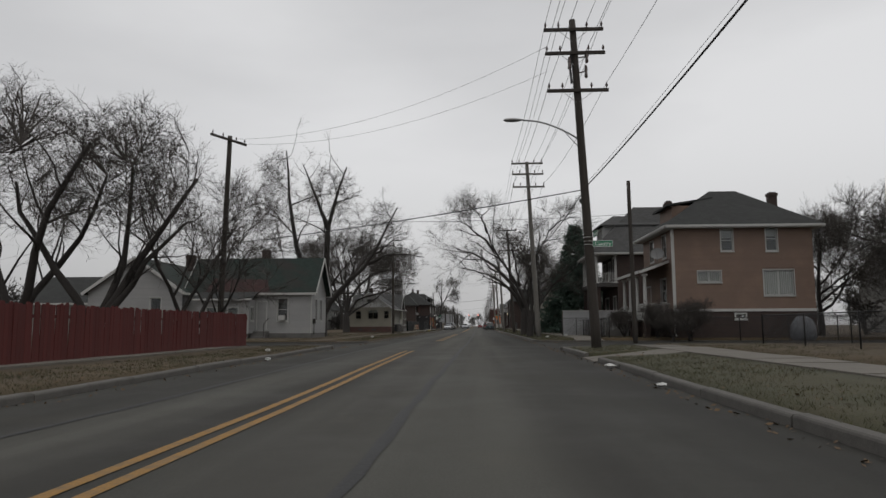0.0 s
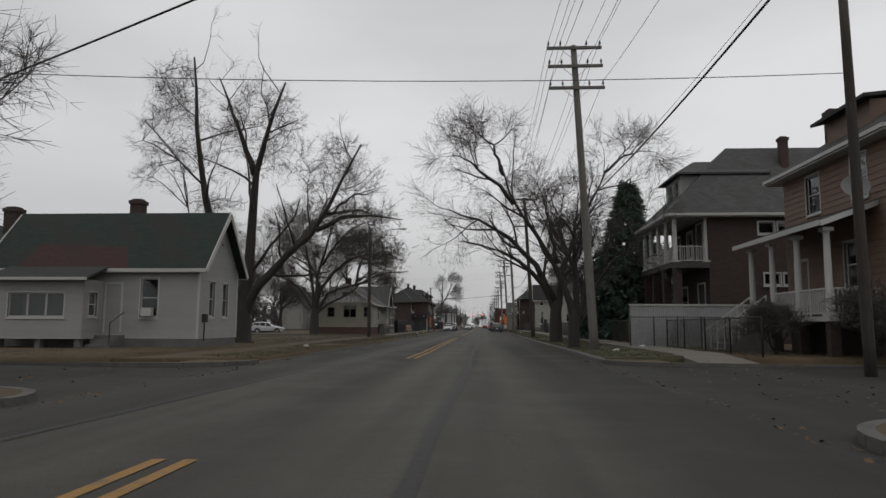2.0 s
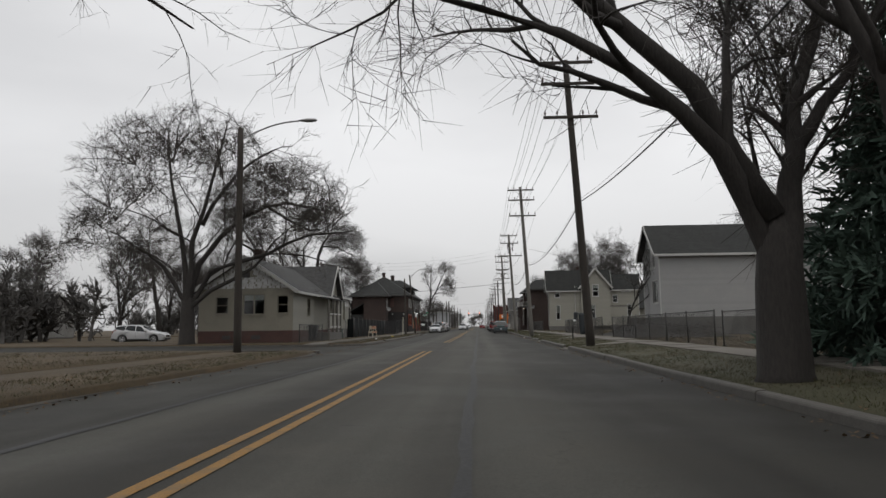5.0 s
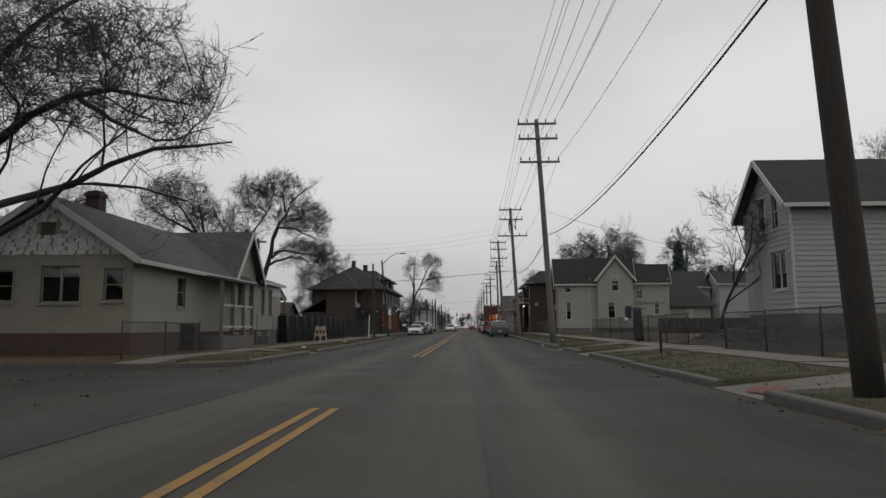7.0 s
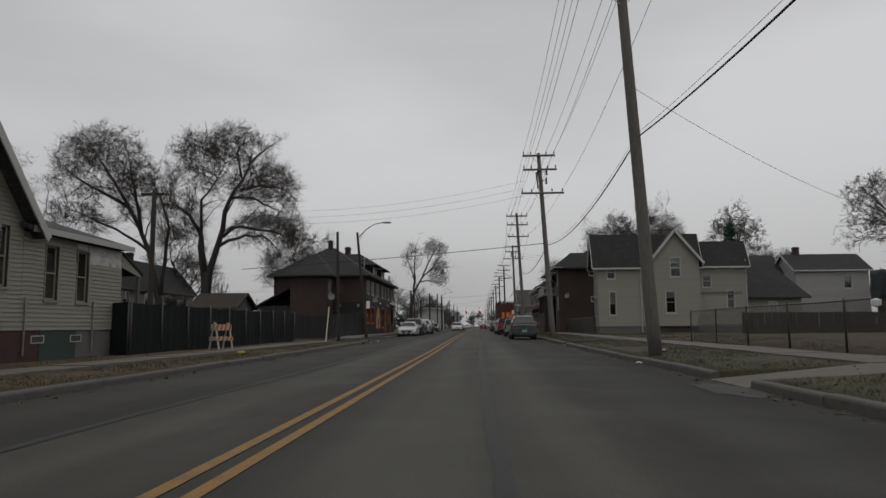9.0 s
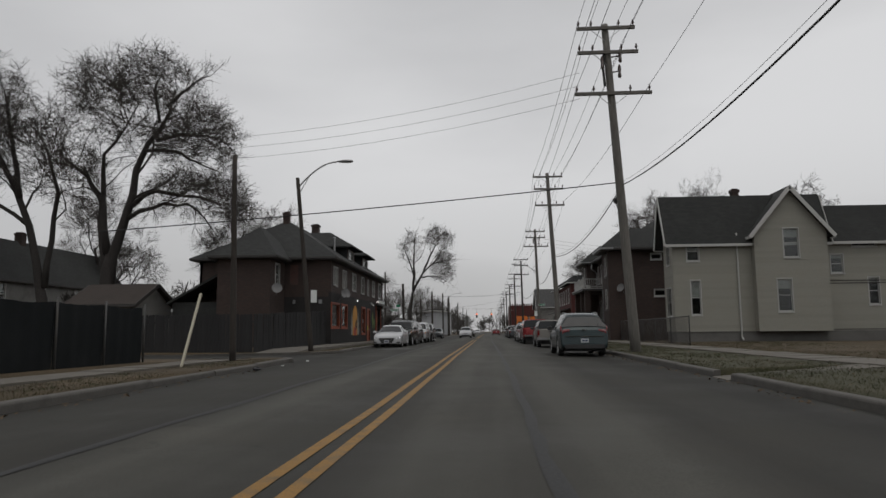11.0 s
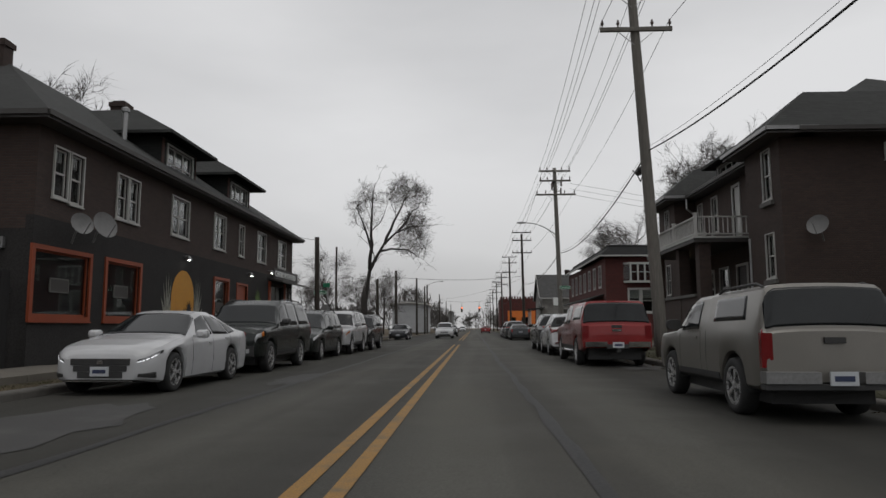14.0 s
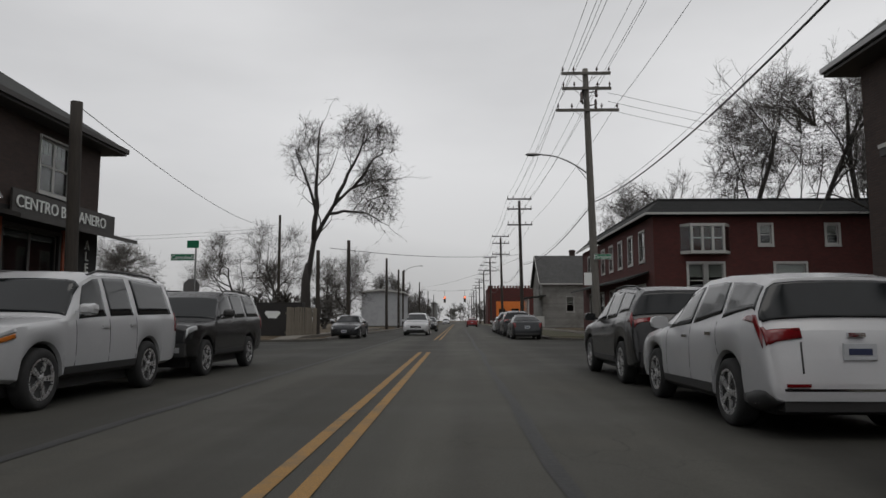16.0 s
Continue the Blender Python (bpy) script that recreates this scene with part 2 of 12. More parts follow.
BRICK_RED = brick_mat("red_brick", (0.115, 0.025, 0.021), (0.08, 0.019, 0.016), (0.045, 0.027, 0.023))
BRICK_BASE = brick_mat("foundation_brick", (0.12, 0.055, 0.045), (0.09, 0.045, 0.04), (0.08, 0.07, 0.06))
BLACK_PAINT = mat("black_paint", (0.037, 0.0355, 0.035), 0.8, fine=20, coarse=1.0, vary=0.3, dirt=0.3, dirt_color=(0.014, 0.014, 0.014), spec=0.15)
FOUND = mat("foundation_concrete", (0.1275, 0.1237, 0.1162), 0.9, fine=30, coarse=1.0, vary=0.15, dirt=0.5)
ROOF_GREEN = shingle_mat("green_red_shingles", (0.014, 0.026, 0.021), (0.026, 0.019, 0.017))
ROOF_RED = shingle_mat("red_shingles", (0.045, 0.020, 0.018), (0.028, 0.016, 0.015))
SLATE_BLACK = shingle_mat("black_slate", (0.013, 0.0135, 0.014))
ROOF_DARK = shingle_mat("dark_shingles", (0.03, 0.0315, 0.03))
ROOF_GREY = shingle_mat("grey_shingles", (0.066, 0.066, 0.065))
POLE_WOOD = mat("weathered_pole", (0.0384, 0.0322, 0.0267), 0.9, fine=30, coarse=2.0, vary=0.35, dirt=0.4, bump=0.5, stretch=(1, 1, 0.08))
POLE_GREY = mat("grey_pole", (0.14, 0.132, 0.118), 0.9, fine=30, coarse=2.0, vary=0.28, dirt=0.35, bump=0.5, stretch=(1, 1, 0.08))
BARK = mat("bark", (0.034, 0.03, 0.027), 0.95, fine=24, coarse=1.5, vary=0.4, dirt=0.4, bump=0.8, stretch=(1, 1, 0.2))
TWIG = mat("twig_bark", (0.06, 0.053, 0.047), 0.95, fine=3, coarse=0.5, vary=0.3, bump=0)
# twigs of far trees: distance haze painted in as a paler colour
TWIG_HAZED = mat("hazed_far_twig", (0.085, 0.08, 0.075), 0.95, fine=1, coarse=0.2, vary=0.3, bump=0)
NEEDLE = mat("spruce_needles", (0.063, 0.099, 0.077), 0.9, fine=3, coarse=0.8, vary=0.4, bump=0)
WIRE = mat("black_wire", (0.012, 0.012, 0.012), 0.6, bump=0, dirt=0.0)
GALV = mat("galvanised_steel", (0.30, 0.30, 0.30), 0.45, 0.8, fine=25, vary=0.15, dirt=0.4, bump=0.05)
RUSTY = mat("dark_steel", (0.055, 0.05, 0.046), 0.65, 0.4, fine=20, vary=0.25, dirt=0.4)
RED_FENCE = mat("red_fence_paint", (0.093, 0.0156, 0.0132), 0.8, fine=20, coarse=1.5, vary=0.15, dirt=0.45, dirt_color=(0.07, 0.02, 0.018), stretch=(1, 1, 0.15), rand=0.35)
BLACK_FENCE = mat("black_fence_paint", (0.036, 0.0355, 0.036), 0.8, fine=20, coarse=1.5, vary=0.25, dirt=0.4, stretch=(1, 1, 0.15), rand=0.3, spec=0.2)
PORCELAIN = mat("brown_porcelain", (0.05, 0.03, 0.025), 0.3, bump=0, dirt=0)
SIGN_GREEN = mat("sign_green", (0.012, 0.17, 0.085), 0.45, fine=20, coarse=2.0, vary=0.06, dirt=0.15, bump=0)
SIGN_WHITE = mat("sign_white", (0.75, 0.77, 0.75), 0.45, fine=20, vary=0.03, dirt=0.1, bump=0)
ORANGE = mat("orange_trim", (0.25, 0.05, 0.0165), 0.55, fine=25, coarse=2.0, vary=0.08, dirt=0.35, dirt_color=(0.2, 0.045, 0.02), bump=0.05)
INTERIOR = mat("dim_interior", (0.07, 0.066, 0.062), 0.95, fine=5, vary=0.2, bump=0)
CURTAIN = mat("pale_curtain", (0.40, 0.39, 0.36), 0.95, fine=8, coarse=2, vary=0.12, bump=0.2, stretch=(8, 8, 0.3))
GLASS = glass_mat("window_glass")


# ---- geometry helpers ----
class Geo:
    """Collects vertices and faces of one mesh."""

    def __init__(self):
        self.v, self.f = [], []

    def add(self, verts, faces):
        n = len(self.v)
        self.v.extend(tuple(p) for p in verts)
        self.f.extend(tuple(i + n for i in f) for f in faces)
        return self

    def box(self, x0, x1, y0, y1, z0, z1):
        c = [(x, y, z) for z in (z0, z1) for y in (y0, y1) for x in (x0, x1)]
        return self.add(c, [(0, 2, 3, 1), (4, 5, 7, 6), (0, 1, 5, 4), (2, 6, 7, 3), (0, 4, 6, 2), (1, 3, 7, 5)])

    def slab(self, top, d):
        """A polygon given by its upper face, made d thick along -z (or along the vector d)."""
        d = Vector((0, 0, -d)) if isinstance(d, (int, float)) else Vector(d)
        n = len(top)
        lo = [Vector(p) + d for p in top]
        fs = [tuple(range(n)), tuple(reversed(range(n, 2 * n)))]
        fs += [(i, i + n, (i + 1) % n + n, (i + 1) % n) for i in range(n)]
        return self.add(list(top) + lo, fs)

    def beam(self, a, b, w, h=None, up=(0, 0, 1)):
        """A square bar from a to b."""
        a, b, h = Vector(a), Vector(b), h or w
        d = (b - a).normalized()
        s = d.cross(Vector(up))
        s = s.normalized() if s.length > 1e-4 else Vector((1, 0, 0))
        u = s.cross(d)
        c = []
        for p in (a, b):
            c += [p + s * i * w / 2 + u * j * h / 2 for i, j in ((-1, -1), (1, -1), (1, 1), (-1, 1))]
        return self.add(c, [(0, 1, 2, 3), (7, 6, 5, 4), (0, 4, 5, 1), (1, 5, 6, 2), (2, 6, 7, 3), (3, 7, 4, 0)])

    def tube(self, pts, radii, sides=8, caps=True):
        pts = [Vector(p) for p in pts]
        if isinstance(radii, (int, float)):
            radii = [radii] * len(pts)
        vs, fs = [], []
        ref = None
        for i, p in enumerate(pts):
            d = (pts[min(i + 1, len(pts) - 1)] - pts[max(i - 1, 0)])
            d = d.normalized() if d.length > 1e-6 else Vector((0, 0, 1))
            if ref is None or abs(ref.dot(d)) > 0.95:
                ref = Vector((1, 0, 0)) if abs(d.x) < 0.8 else Vector((0, 1, 0))
            s = d.cross(ref).normalized()
            u = s.cross(d)
            ref = -u if False else ref
            for k in range(sides):
                a = 2 * math.pi * k / sides
                vs.append(p + (s * math.cos(a) + u * math.sin(a)) * radii[i])
        for i in range(len(pts) - 1):
            for k in range(sides):
                a, b = i * sides + k, i * sides + (k + 1) % sides
                fs.append((a, b, b + sides, a + sides))
        if caps:
            fs.append(tuple(reversed(range(sides))))
            fs.append(tuple(range((len(pts) - 1) * sides, len(pts) * sides)))
        return self.add(vs, fs)

    def lathe(self, prof, center=(0, 0, 0), axis="z", sides=16):
        """Turns a profile of (radius, height) about an axis."""
        vs, fs = [], []
        for r, h in prof:
            for k in range(sides):
                a = 2 * math.pi * k / sides
                p = (r * math.cos(a), r * math.sin(a), h)
                p = {"z": p, "x": (p[2], p[0], p[1]), "y": (p[1], p[2], p[0])}[axis]
                vs.append(tuple(p[i] + center[i] for i in range(3)))
        for i in range(len(prof) - 1):
            for k in range(sides):
                a, b = i * sides + k, i * sides + (k + 1) % sides
                fs.append((a, b, b + sides, a + sides))
        fs.append(tuple(reversed(range(sides))))
        fs.append(tuple(range((len(prof) - 1) * sides, len(prof) * sides)))
        return self.add(vs, fs)


def mesh_of(name, geo, material, smooth=False):
    me = bpy.data.meshes.new(name)
    me.from_pydata(geo.v, [], geo.f)
    me.update()
    if material:
        me.materials.append(material)
    if smooth:
        me.polygons.foreach_set("use_smooth", [True] * len(me.polygons))
    return me


def fix(me):
    """Turns all faces of a mesh outwards."""
    bm = bmesh.new()
    bm.from_mesh(me)
    bmesh.ops.recalc_face_normals(bm, faces=bm.faces)
    bm.to_mesh(me)
    bm.free()


ORIGIN = {}


def thing(name, x, y, z, label, category, group="", kind="", turn=0):
    ob = new(name)
    ob.empty_display_size = 0.3
    ob.matrix_world = pose(x, y, z, 0, 0, turn)
    ORIGIN[ob.name] = (x, y, z)
    return tagged(ob, label, category, group, kind)


def part(name, geo, material, parent=None, label="", smooth=False, local=False, recalc=False):
    """Links geo as one mesh object under a thing or a part. Its points are in the world unless local."""
    root = parent
    while root is not None and root.parent is not None:
        root = root.parent
    if root is not None and not local:
        ox, oy, oz = ORIGIN.get(root.name, (0, 0, 0))
        geo.v = [(p[0] - ox, p[1] - oy, p[2] - oz) for p in geo.v]
    me = mesh_of(name, geo, material, smooth)
    if "wall" in name:
        bm = bmesh.new()
        bm.from_mesh(me)
        bmesh.ops.remove_doubles(bm, verts=bm.verts, dist=0.0005)
        bm.to_mesh(me)
        bm.free()
    if recalc:
        fix(me)
    ob = new(name, me)
    if parent is not None:
        ob.parent = parent
    if label:
        ob["label"] = label
    return ob


def solo(name, geo, material, label, category, group="", kind="", smooth=False):
    """A thing that is one mesh, with its origin at its base."""
    xs, ys, zs = zip(*geo.v)
    o = ((min(xs) + max(xs)) / 2, (min(ys) + max(ys)) / 2, min(zs))
    geo.v = [(p[0] - o[0], p[1] - o[1], p[2] - o[2]) for p in geo.v]
    ob = new(name, mesh_of(name, geo, material, smooth))
    ob.location = o
    return tagged(ob, label, category, group, kind)


def structure(name, geo, material, label, category="ground", smooth=False):
    ob = new(name, mesh_of(name, geo, material, smooth))
    return tagged(ob, label, category, "", "structure")


# walls: axis is the wall's normal ("x" or "y"), c its outer plane, side the outward sign
def wbox(g, axis, c, side, u0, u1, z0, z1, d0, d1):
    """A box on a wall: from d0 to d1 metres outwards of its plane."""
    a, b = sorted((c + side * d0, c + side * d1))
    if axis == "x":
        g.box(a, b, u0, u1, z0, z1)
    else:
        g.box(u0, u1, a, b, z0, z1)


def wpt(axis, c, side, u, z, d=0.0):
    return (c + side * d, u, z) if axis == "x" else (u, c + side * d, z)


def wall(g, axis, c, side, u0, u1, z0, z1, holes=(), th=0.18):
    """A wall with thickness, left open at holes (u0, u1, z0, z1)."""
    us = sorted({u0, u1, *[min(max(h[i], u0), u1) for h in holes for i in (0, 1)]})
    for a, b in zip(us, us[1:]):
        mid = (a + b) / 2
        cuts = sorted((h[2], h[3]) for h in holes if h[0] <= mid <= h[1])
        z = z0
        for lo, hi in cuts:
            if lo > z:
                wbox(g, axis, c, side, a, b, z, min(lo, z1), -th, 0)
            z = max(z, hi)
        if z < z1:
            wbox(g, axis, c, side, a, b, z, z1, -th, 0)


def siding(parent, axis, c, side, span, z0, z1, material, holes=(), pitch=0.13, name="siding_board", lip=0.034):
    """Lapped boards; span(z) gives the boards' two ends at a height."""
    n = max(1, round((z1 - z0) / pitch))
    p = (z1 - z0) / n
    for i in range(n):
        za, zb = z0 + i * p, z0 + (i + 1) * p + 0.012
        a, b = span((za + zb) / 2)
        if b - a < 0.08:
            continue
        runs = [(a, b)]
        for h in holes:
            if h[2] < zb - 0.015 and h[3] > za + 0.015:
                runs = [r for q in runs for r in ((q[0], min(q[1], h[0])), (max(q[0], h[1]), q[1])) if r[1] - r[0] > 0.02]
        for a, b in runs:
            g = Geo()
            pts = [wpt(axis, c, side, u, z, d) for u in (a, b) for z, d in ((za, 0.002), (za, lip), (zb, 0.008), (zb, 0.002))]
            g.add(pts, [(0, 1, 2, 3), (7, 6, 5, 4), (0, 4, 5, 1), (1, 5, 6, 2), (2, 6, 7, 3), (3, 7, 4, 0)])
            part(name, g, material, parent, recalc=True)


def window(parent, axis, c, side, u0, u1, z0, z1, trim=None, sashes=1, curtain=0.0, casing=0.055, mid=True, label="", bars=False):
    """A sash window in a hole: casing, sill, sash bars, panes, sometimes a curtain."""
    trim = trim or WHITE_TRIM
    g = Geo()
    for a, b, lo, hi in ((u0 - casing, u0, z0 - casing, z1 + casing), (u1, u1 + casing, z0 - casing, z1 + casing),
                         (u0, u1, z1, z1 + casing), (u0, u1, z0 - casing, z0)):
        wbox(g, axis, c, side, a, b, lo, hi, -0.02, 0.045)
    win = part("window", g, trim, parent, label)
    g = Geo()
    wbox(g, axis, c, side, u0 - casing - 0.02, u1 + casing + 0.02, z0 - casing - 0.035, z0 - casing, 0, 0.07)
    part("sill", g, trim, win)
    g, w = Geo(), (u1 - u0) / sashes
    for i in range(sashes):
        a, b = u0 + i * w, u0 + (i + 1) * w
        for p, q, lo, hi in ((a, a + 0.045, z0, z1), (b - 0.045, b, z0, z1), (a, b, z1 - 0.045, z1), (a, b, z0, z0 + 0.055)):
            wbox(g, axis, c, side, p, q, lo, hi, -0.085, -0.04)
        if mid:
            wbox(g, axis, c, side, a, b, (z0 + z1) / 2 - 0.022, (z0 + z1) / 2 + 0.022, -0.085, -0.035)
    part("sash", g, trim, win)
    for i in range(sashes):
        a, b = u0 + i * w + 0.045, u0 + (i + 1) * w - 0.045
        zs = ((z0 + 0.055, (z0 + z1) / 2 - 0.022), ((z0 + z1) / 2 + 0.022, z1 - 0.045)) if mid else ((z0 + 0.055, z1 - 0.045),)
        for lo, hi in zs:
            g = Geo()
            wbox(g, axis, c, side, a, b, lo, hi, -0.068, -0.062)
            pane = part("pane", g, GLASS, win)
            pane.visible_shadow = False
    if curtain:
        g = Geo()
        n = 14
        for i in range(n):
            a, b = u0 + (u1 - u0) * i / n, u0 + (u1 - u0) * (i + 1) / n
            d = -0.14 - 0.02 * (i % 2)
            wbox(g, axis, c, side, a, b, z1 - (z1 - z0) * curtain, z1, d - 0.01, d)
        part("curtain", g, CURTAIN, win, "pale cloth curtain")
    if bars:
        k = max(3, round((u1 - u0) / 0.11))
        for i in range(k + 1):
            u = u0 + (u1 - u0) * i / k
            g = Geo()
            wbox(g, axis, c, side, u - 0.008, u + 0.008, z0 - 0.05, z1 + 0.05, 0.06, 0.076)
            part("security_bar", g, WHITE_TRIM, win)
        for z in (z0 - 0.02, z1 + 0.02):
            g = Geo()
            wbox(g, axis, c, side, u0 - 0.06, u1 + 0.06, z - 0.012, z + 0.012, 0.05, 0.066)
            part("security_rail", g, WHITE_TRIM, win)
    return win


def inner(parent, x0, x1, y0, y1, z0, z1):
    """Dim floors and walls inside a house, so that its windows look into a room."""
    g = Geo()
    g.box(x0, x1, y0, y1, z0, z0 + 0.05)
    g.box(x0, x1, y0, y1, z1 - 0.05, z1)
    xm, ym = (x0 + x1) / 2, (y0 + y1) / 2
    g.box(x0, x1, ym - 0.05, ym + 0.05, z0 + 0.05, z1 - 0.05)
    return part("interior", g, INTERIOR, parent)


def door(parent, axis, c, side, u0, u1, z0, z1, material, trim=None, lite=True):
    g = Geo()
    wbox(g, axis, c, side, u0, u1, z0, z1, -0.08, -0.04)
    d = part("door", g, material, parent)
    g = Geo()
    for a, b, lo, hi in ((u0 - 0.09, u0, z0, z1 + 0.09), (u1, u1 + 0.09, z0, z1 + 0.09), (u0, u1, z1, z1 + 0.09)):
        wbox(g, axis, c, side, a, b, lo, hi, -0.03, 0.04)
    part("door_frame", g, trim or WHITE_TRIM, d)
    g = Geo()
    w = u1 - u0
    for lo, hi in ((0.12, 0.4), (0.48, 0.9)):
        wbox(g, axis, c, side, u0 + 0.14 * w, u1 - 0.14 * w, z0 + (z1 - z0) * lo, z0 + (z1 - z0) * hi, -0.04, -0.028)
    part("door_panel", g, material, d)
    g = Geo()
    wbox(g, axis, c, side, u1 - 0.12, u1 - 0.08, z0 + 0.95, z0 + 1.07, -0.04, 0.02)
    part("door_handle", g, GALV, d, "metal door handle")
    return d


# ---- ground, road, kerbs, pavements ----
CROSS_R = [(32.0, 43.5), (190.5, 199.5)]                                # side streets that meet the road
CROSS_L = [(34.5, 41.5), (85.5, 95.0), (140.5, 146.0), (185.5, 197.0)]
g = Geo()
g.add([(-900, -300, -0.22), (900, -300, -0.22), (900, 1500, -0.22), (-900, 1500, -0.22)], [(0, 1, 2, 3)])
structure("ground", g, EARTH, "brown winter ground that reaches the horizon")


def drift(knots, y):
    """A slow drift along the street, straight between knots (y, x)."""
    for (a, xa), (b, xb) in zip(knots, knots[1:]):
        if y <= b:
            return xa + (xb - xa) * max(0.0, (y - a) / (b - a))
    return knots[-1][1]


def kerb_right(y):
    return drift([(-40, 3.95), (60, 3.98), (95, 4.12), (115, 4.2), (140, 4.15), (160, 3.87), (330, 3.9)], y)


def kerb_left(y):
    return drift([(-40, -5.75), (20, -5.75), (46, -5.95), (60, -6.15), (85, -6.35), (110, -6.6), (137, -6.72), (146, -6.85), (155, -7.15), (330, -7.25)], y)


def pave_right(y):
    """The near edge of the right pavement."""
    return drift([(-40, 6.4), (60, 6.45), (95, 6.8), (118, 7.1), (150, 7.02), (330, 6.9)], y)


GRADE = [(-40, -0.05), (10, -0.05), (22, 0.01), (30, 0.03), (50, 0.03), (70, 0.0), (125, 0.0), (133, 0.04), (145, 0.09), (155, 0.11), (600, 0.11)]


def grade(y):
    """The street's long, shallow dips."""
    for (a, za), (b, zb) in zip(GRADE, GRADE[1:]):
        if y <= b:
            k = max(0.0, (y - a) / (b - a))
            return za + (zb - za) * k * k * (3 - 2 * k)
    return GRADE[-1][1]


def road_z(x, y=30.0):
    """The street's crown on its grade."""
    return grade(y) - 0.03 * min(1, abs(x + 1.9) / 6.5) ** 2


g = Geo()
ys = [-40 + 2 * i for i in range(271)]
cols = [-8.2 + 13.1 * i / 16 for i in range(17)]
for y in ys:
    for x in cols:
        g.v.append((x, y, road_z(x, y)))
n = len(cols)
for i in range(len(ys) - 1):
    for j in range(n - 1):
        a = i * n + j
        g.f.append((a, a + 1, a + n + 1, a + n))
structure("road", g, ASPHALT, "worn dark grey asphalt street with patched lanes", "road", True)
for k, (side, spans) in enumerate(((1, CROSS_R), (-1, CROSS_L))):
    for a, b in spans:
        g = Geo()
        x0 = 4.9 if side > 0 else -8.2
        x1 = x0 + side * 70
        zr = grade((a + b) / 2) - 0.03
        xe = x0 + side * 6
        for xa, xb, za, zb in ((x0, xe, zr, 0.05), (xe, x1, 0.05, 0.05)):
            pts = [(xa, a, za), (xb, a, zb), (xb, b, zb), (xa, b, za)]
            g.slab(pts if side > 0 else pts[::-1], 0.3)
        structure("side_street", g, ASPHALT, "narrow asphalt side street that meets the road", "road")

# centre line: two worn yellow stripes, broken at the crossings
LINE = [(-40, -1.95), (15, -1.95), (27, -2.05), (48, -1.91), (52, -1.85), (60, -1.92), (86, -1.98), (101, -1.9), (132, -1.81), (147, -1.79), (152, -1.76), (173, -1.77), (190, -1.8), (330, -1.9)]
JOINT = [(-40, -0.22), (13, -0.22), (25, -0.11), (51, 0.08), (63, 0.06), (98, 0.04), (132, -0.01), (147, 0.02), (156, -0.06), (170, -0.09), (330, -0.1)]
for off in (-0.13, 0.13):
    for a, b in ((-40, 29.5), (46.5, 85.5), (100.5, 186.0), (199.0, 330.0)):
        g = Geo()
        m = max(2, int((b - a) / 2))
        for i in range(m):
            y0, y1 = a + (b - a) * i / m, a + (b - a) * (i + 1) / m
            za, zb = grade(y0) + 0.007, grade(y1) + 0.007
            xa, xb = drift(LINE, y0) + off, drift(LINE, y1) + off
            g.add([(xa - 0.058, y0, za), (xa + 0.058, y0, za), (xb + 0.058, y1, zb), (xb - 0.058, y1, zb)], [(0, 1, 2, 3)])
        structure("lane_marking", g, YELLOW, "worn double yellow centre line on asphalt", "road marking")
# tarred joints between the lanes
rng = random.Random(5)
for x, wob in ((0.0, 0.05), (-3.98, 0.05)):
    g = Geo()
    px_, w_ = x, 0.05
    pts = []
    for i in range(500):
        px_ += rng.uniform(-wob, wob) * 0.5 + (x - px_) * 0.2
        w_ = 0.045 + 0.035 * rng.random()
        pts.append((px_ + (drift(JOINT, -30 + i * 0.75) if x == 0 else 0), -30 + i * 0.75, w_))
    for (xa, ya, wa), (xb, yb, wb) in zip(pts, pts[1:]):
        za, zb = road_z(xa, ya) + 0.006, road_z(xb, yb) + 0.006
        g.add([(xa - wa, ya, za), (xa + wa, ya, za), (xb + wb, yb, zb), (xb - wb, yb, zb)], [(0, 1, 2, 3)])
    structure("road_joint", g, TAR, "dark tar-filled joint along the lanes", "road joint")
# old repairs in the surface
PATCH = mat("asphalt_patch", (0.042, 0.041, 0.04), 0.85, fine=60, coarse=1.2, vary=0.3, dirt=0.5, dirt_color=(0.09, 0.088, 0.084))
for cx, cy, sx, sy in ((-5.2, 153.5, 1.6, 4.2), (3.2, 164.5, 1.2, 3.2), (3.8, 108.0, 0.9, 2.2), (-4.2, 160.0, 0.7, 3.0), (2.9, 97.0, 0.5, 0.8)):
    g = Geo()
    n = 22
    ring = []
    for k in range(n):
        a = 2 * math.pi * k / n
        r = 1 + rng.uniform(-0.22, 0.22)
        px_ = cx + sx * 0.5 * r * math.cos(a)
        py_ = cy + sy * 0.5 * r * math.sin(a)
        ring.append((px_, py_, road_z(px_, py_) + 0.006))
    g.add(ring, [tuple(range(n))])
    structure("road_patch", g, PATCH, "rough pale repair patch in the asphalt", "road patch")


def spans_between(cuts, lo, hi):
    out, y = [], lo
    for a, b in sorted(cuts):
        if a > y:
            out.append((y, a))
        y = max(y, b)
    if y < hi:
        out.append((y, hi))
    return out


KERB_MESH = {}


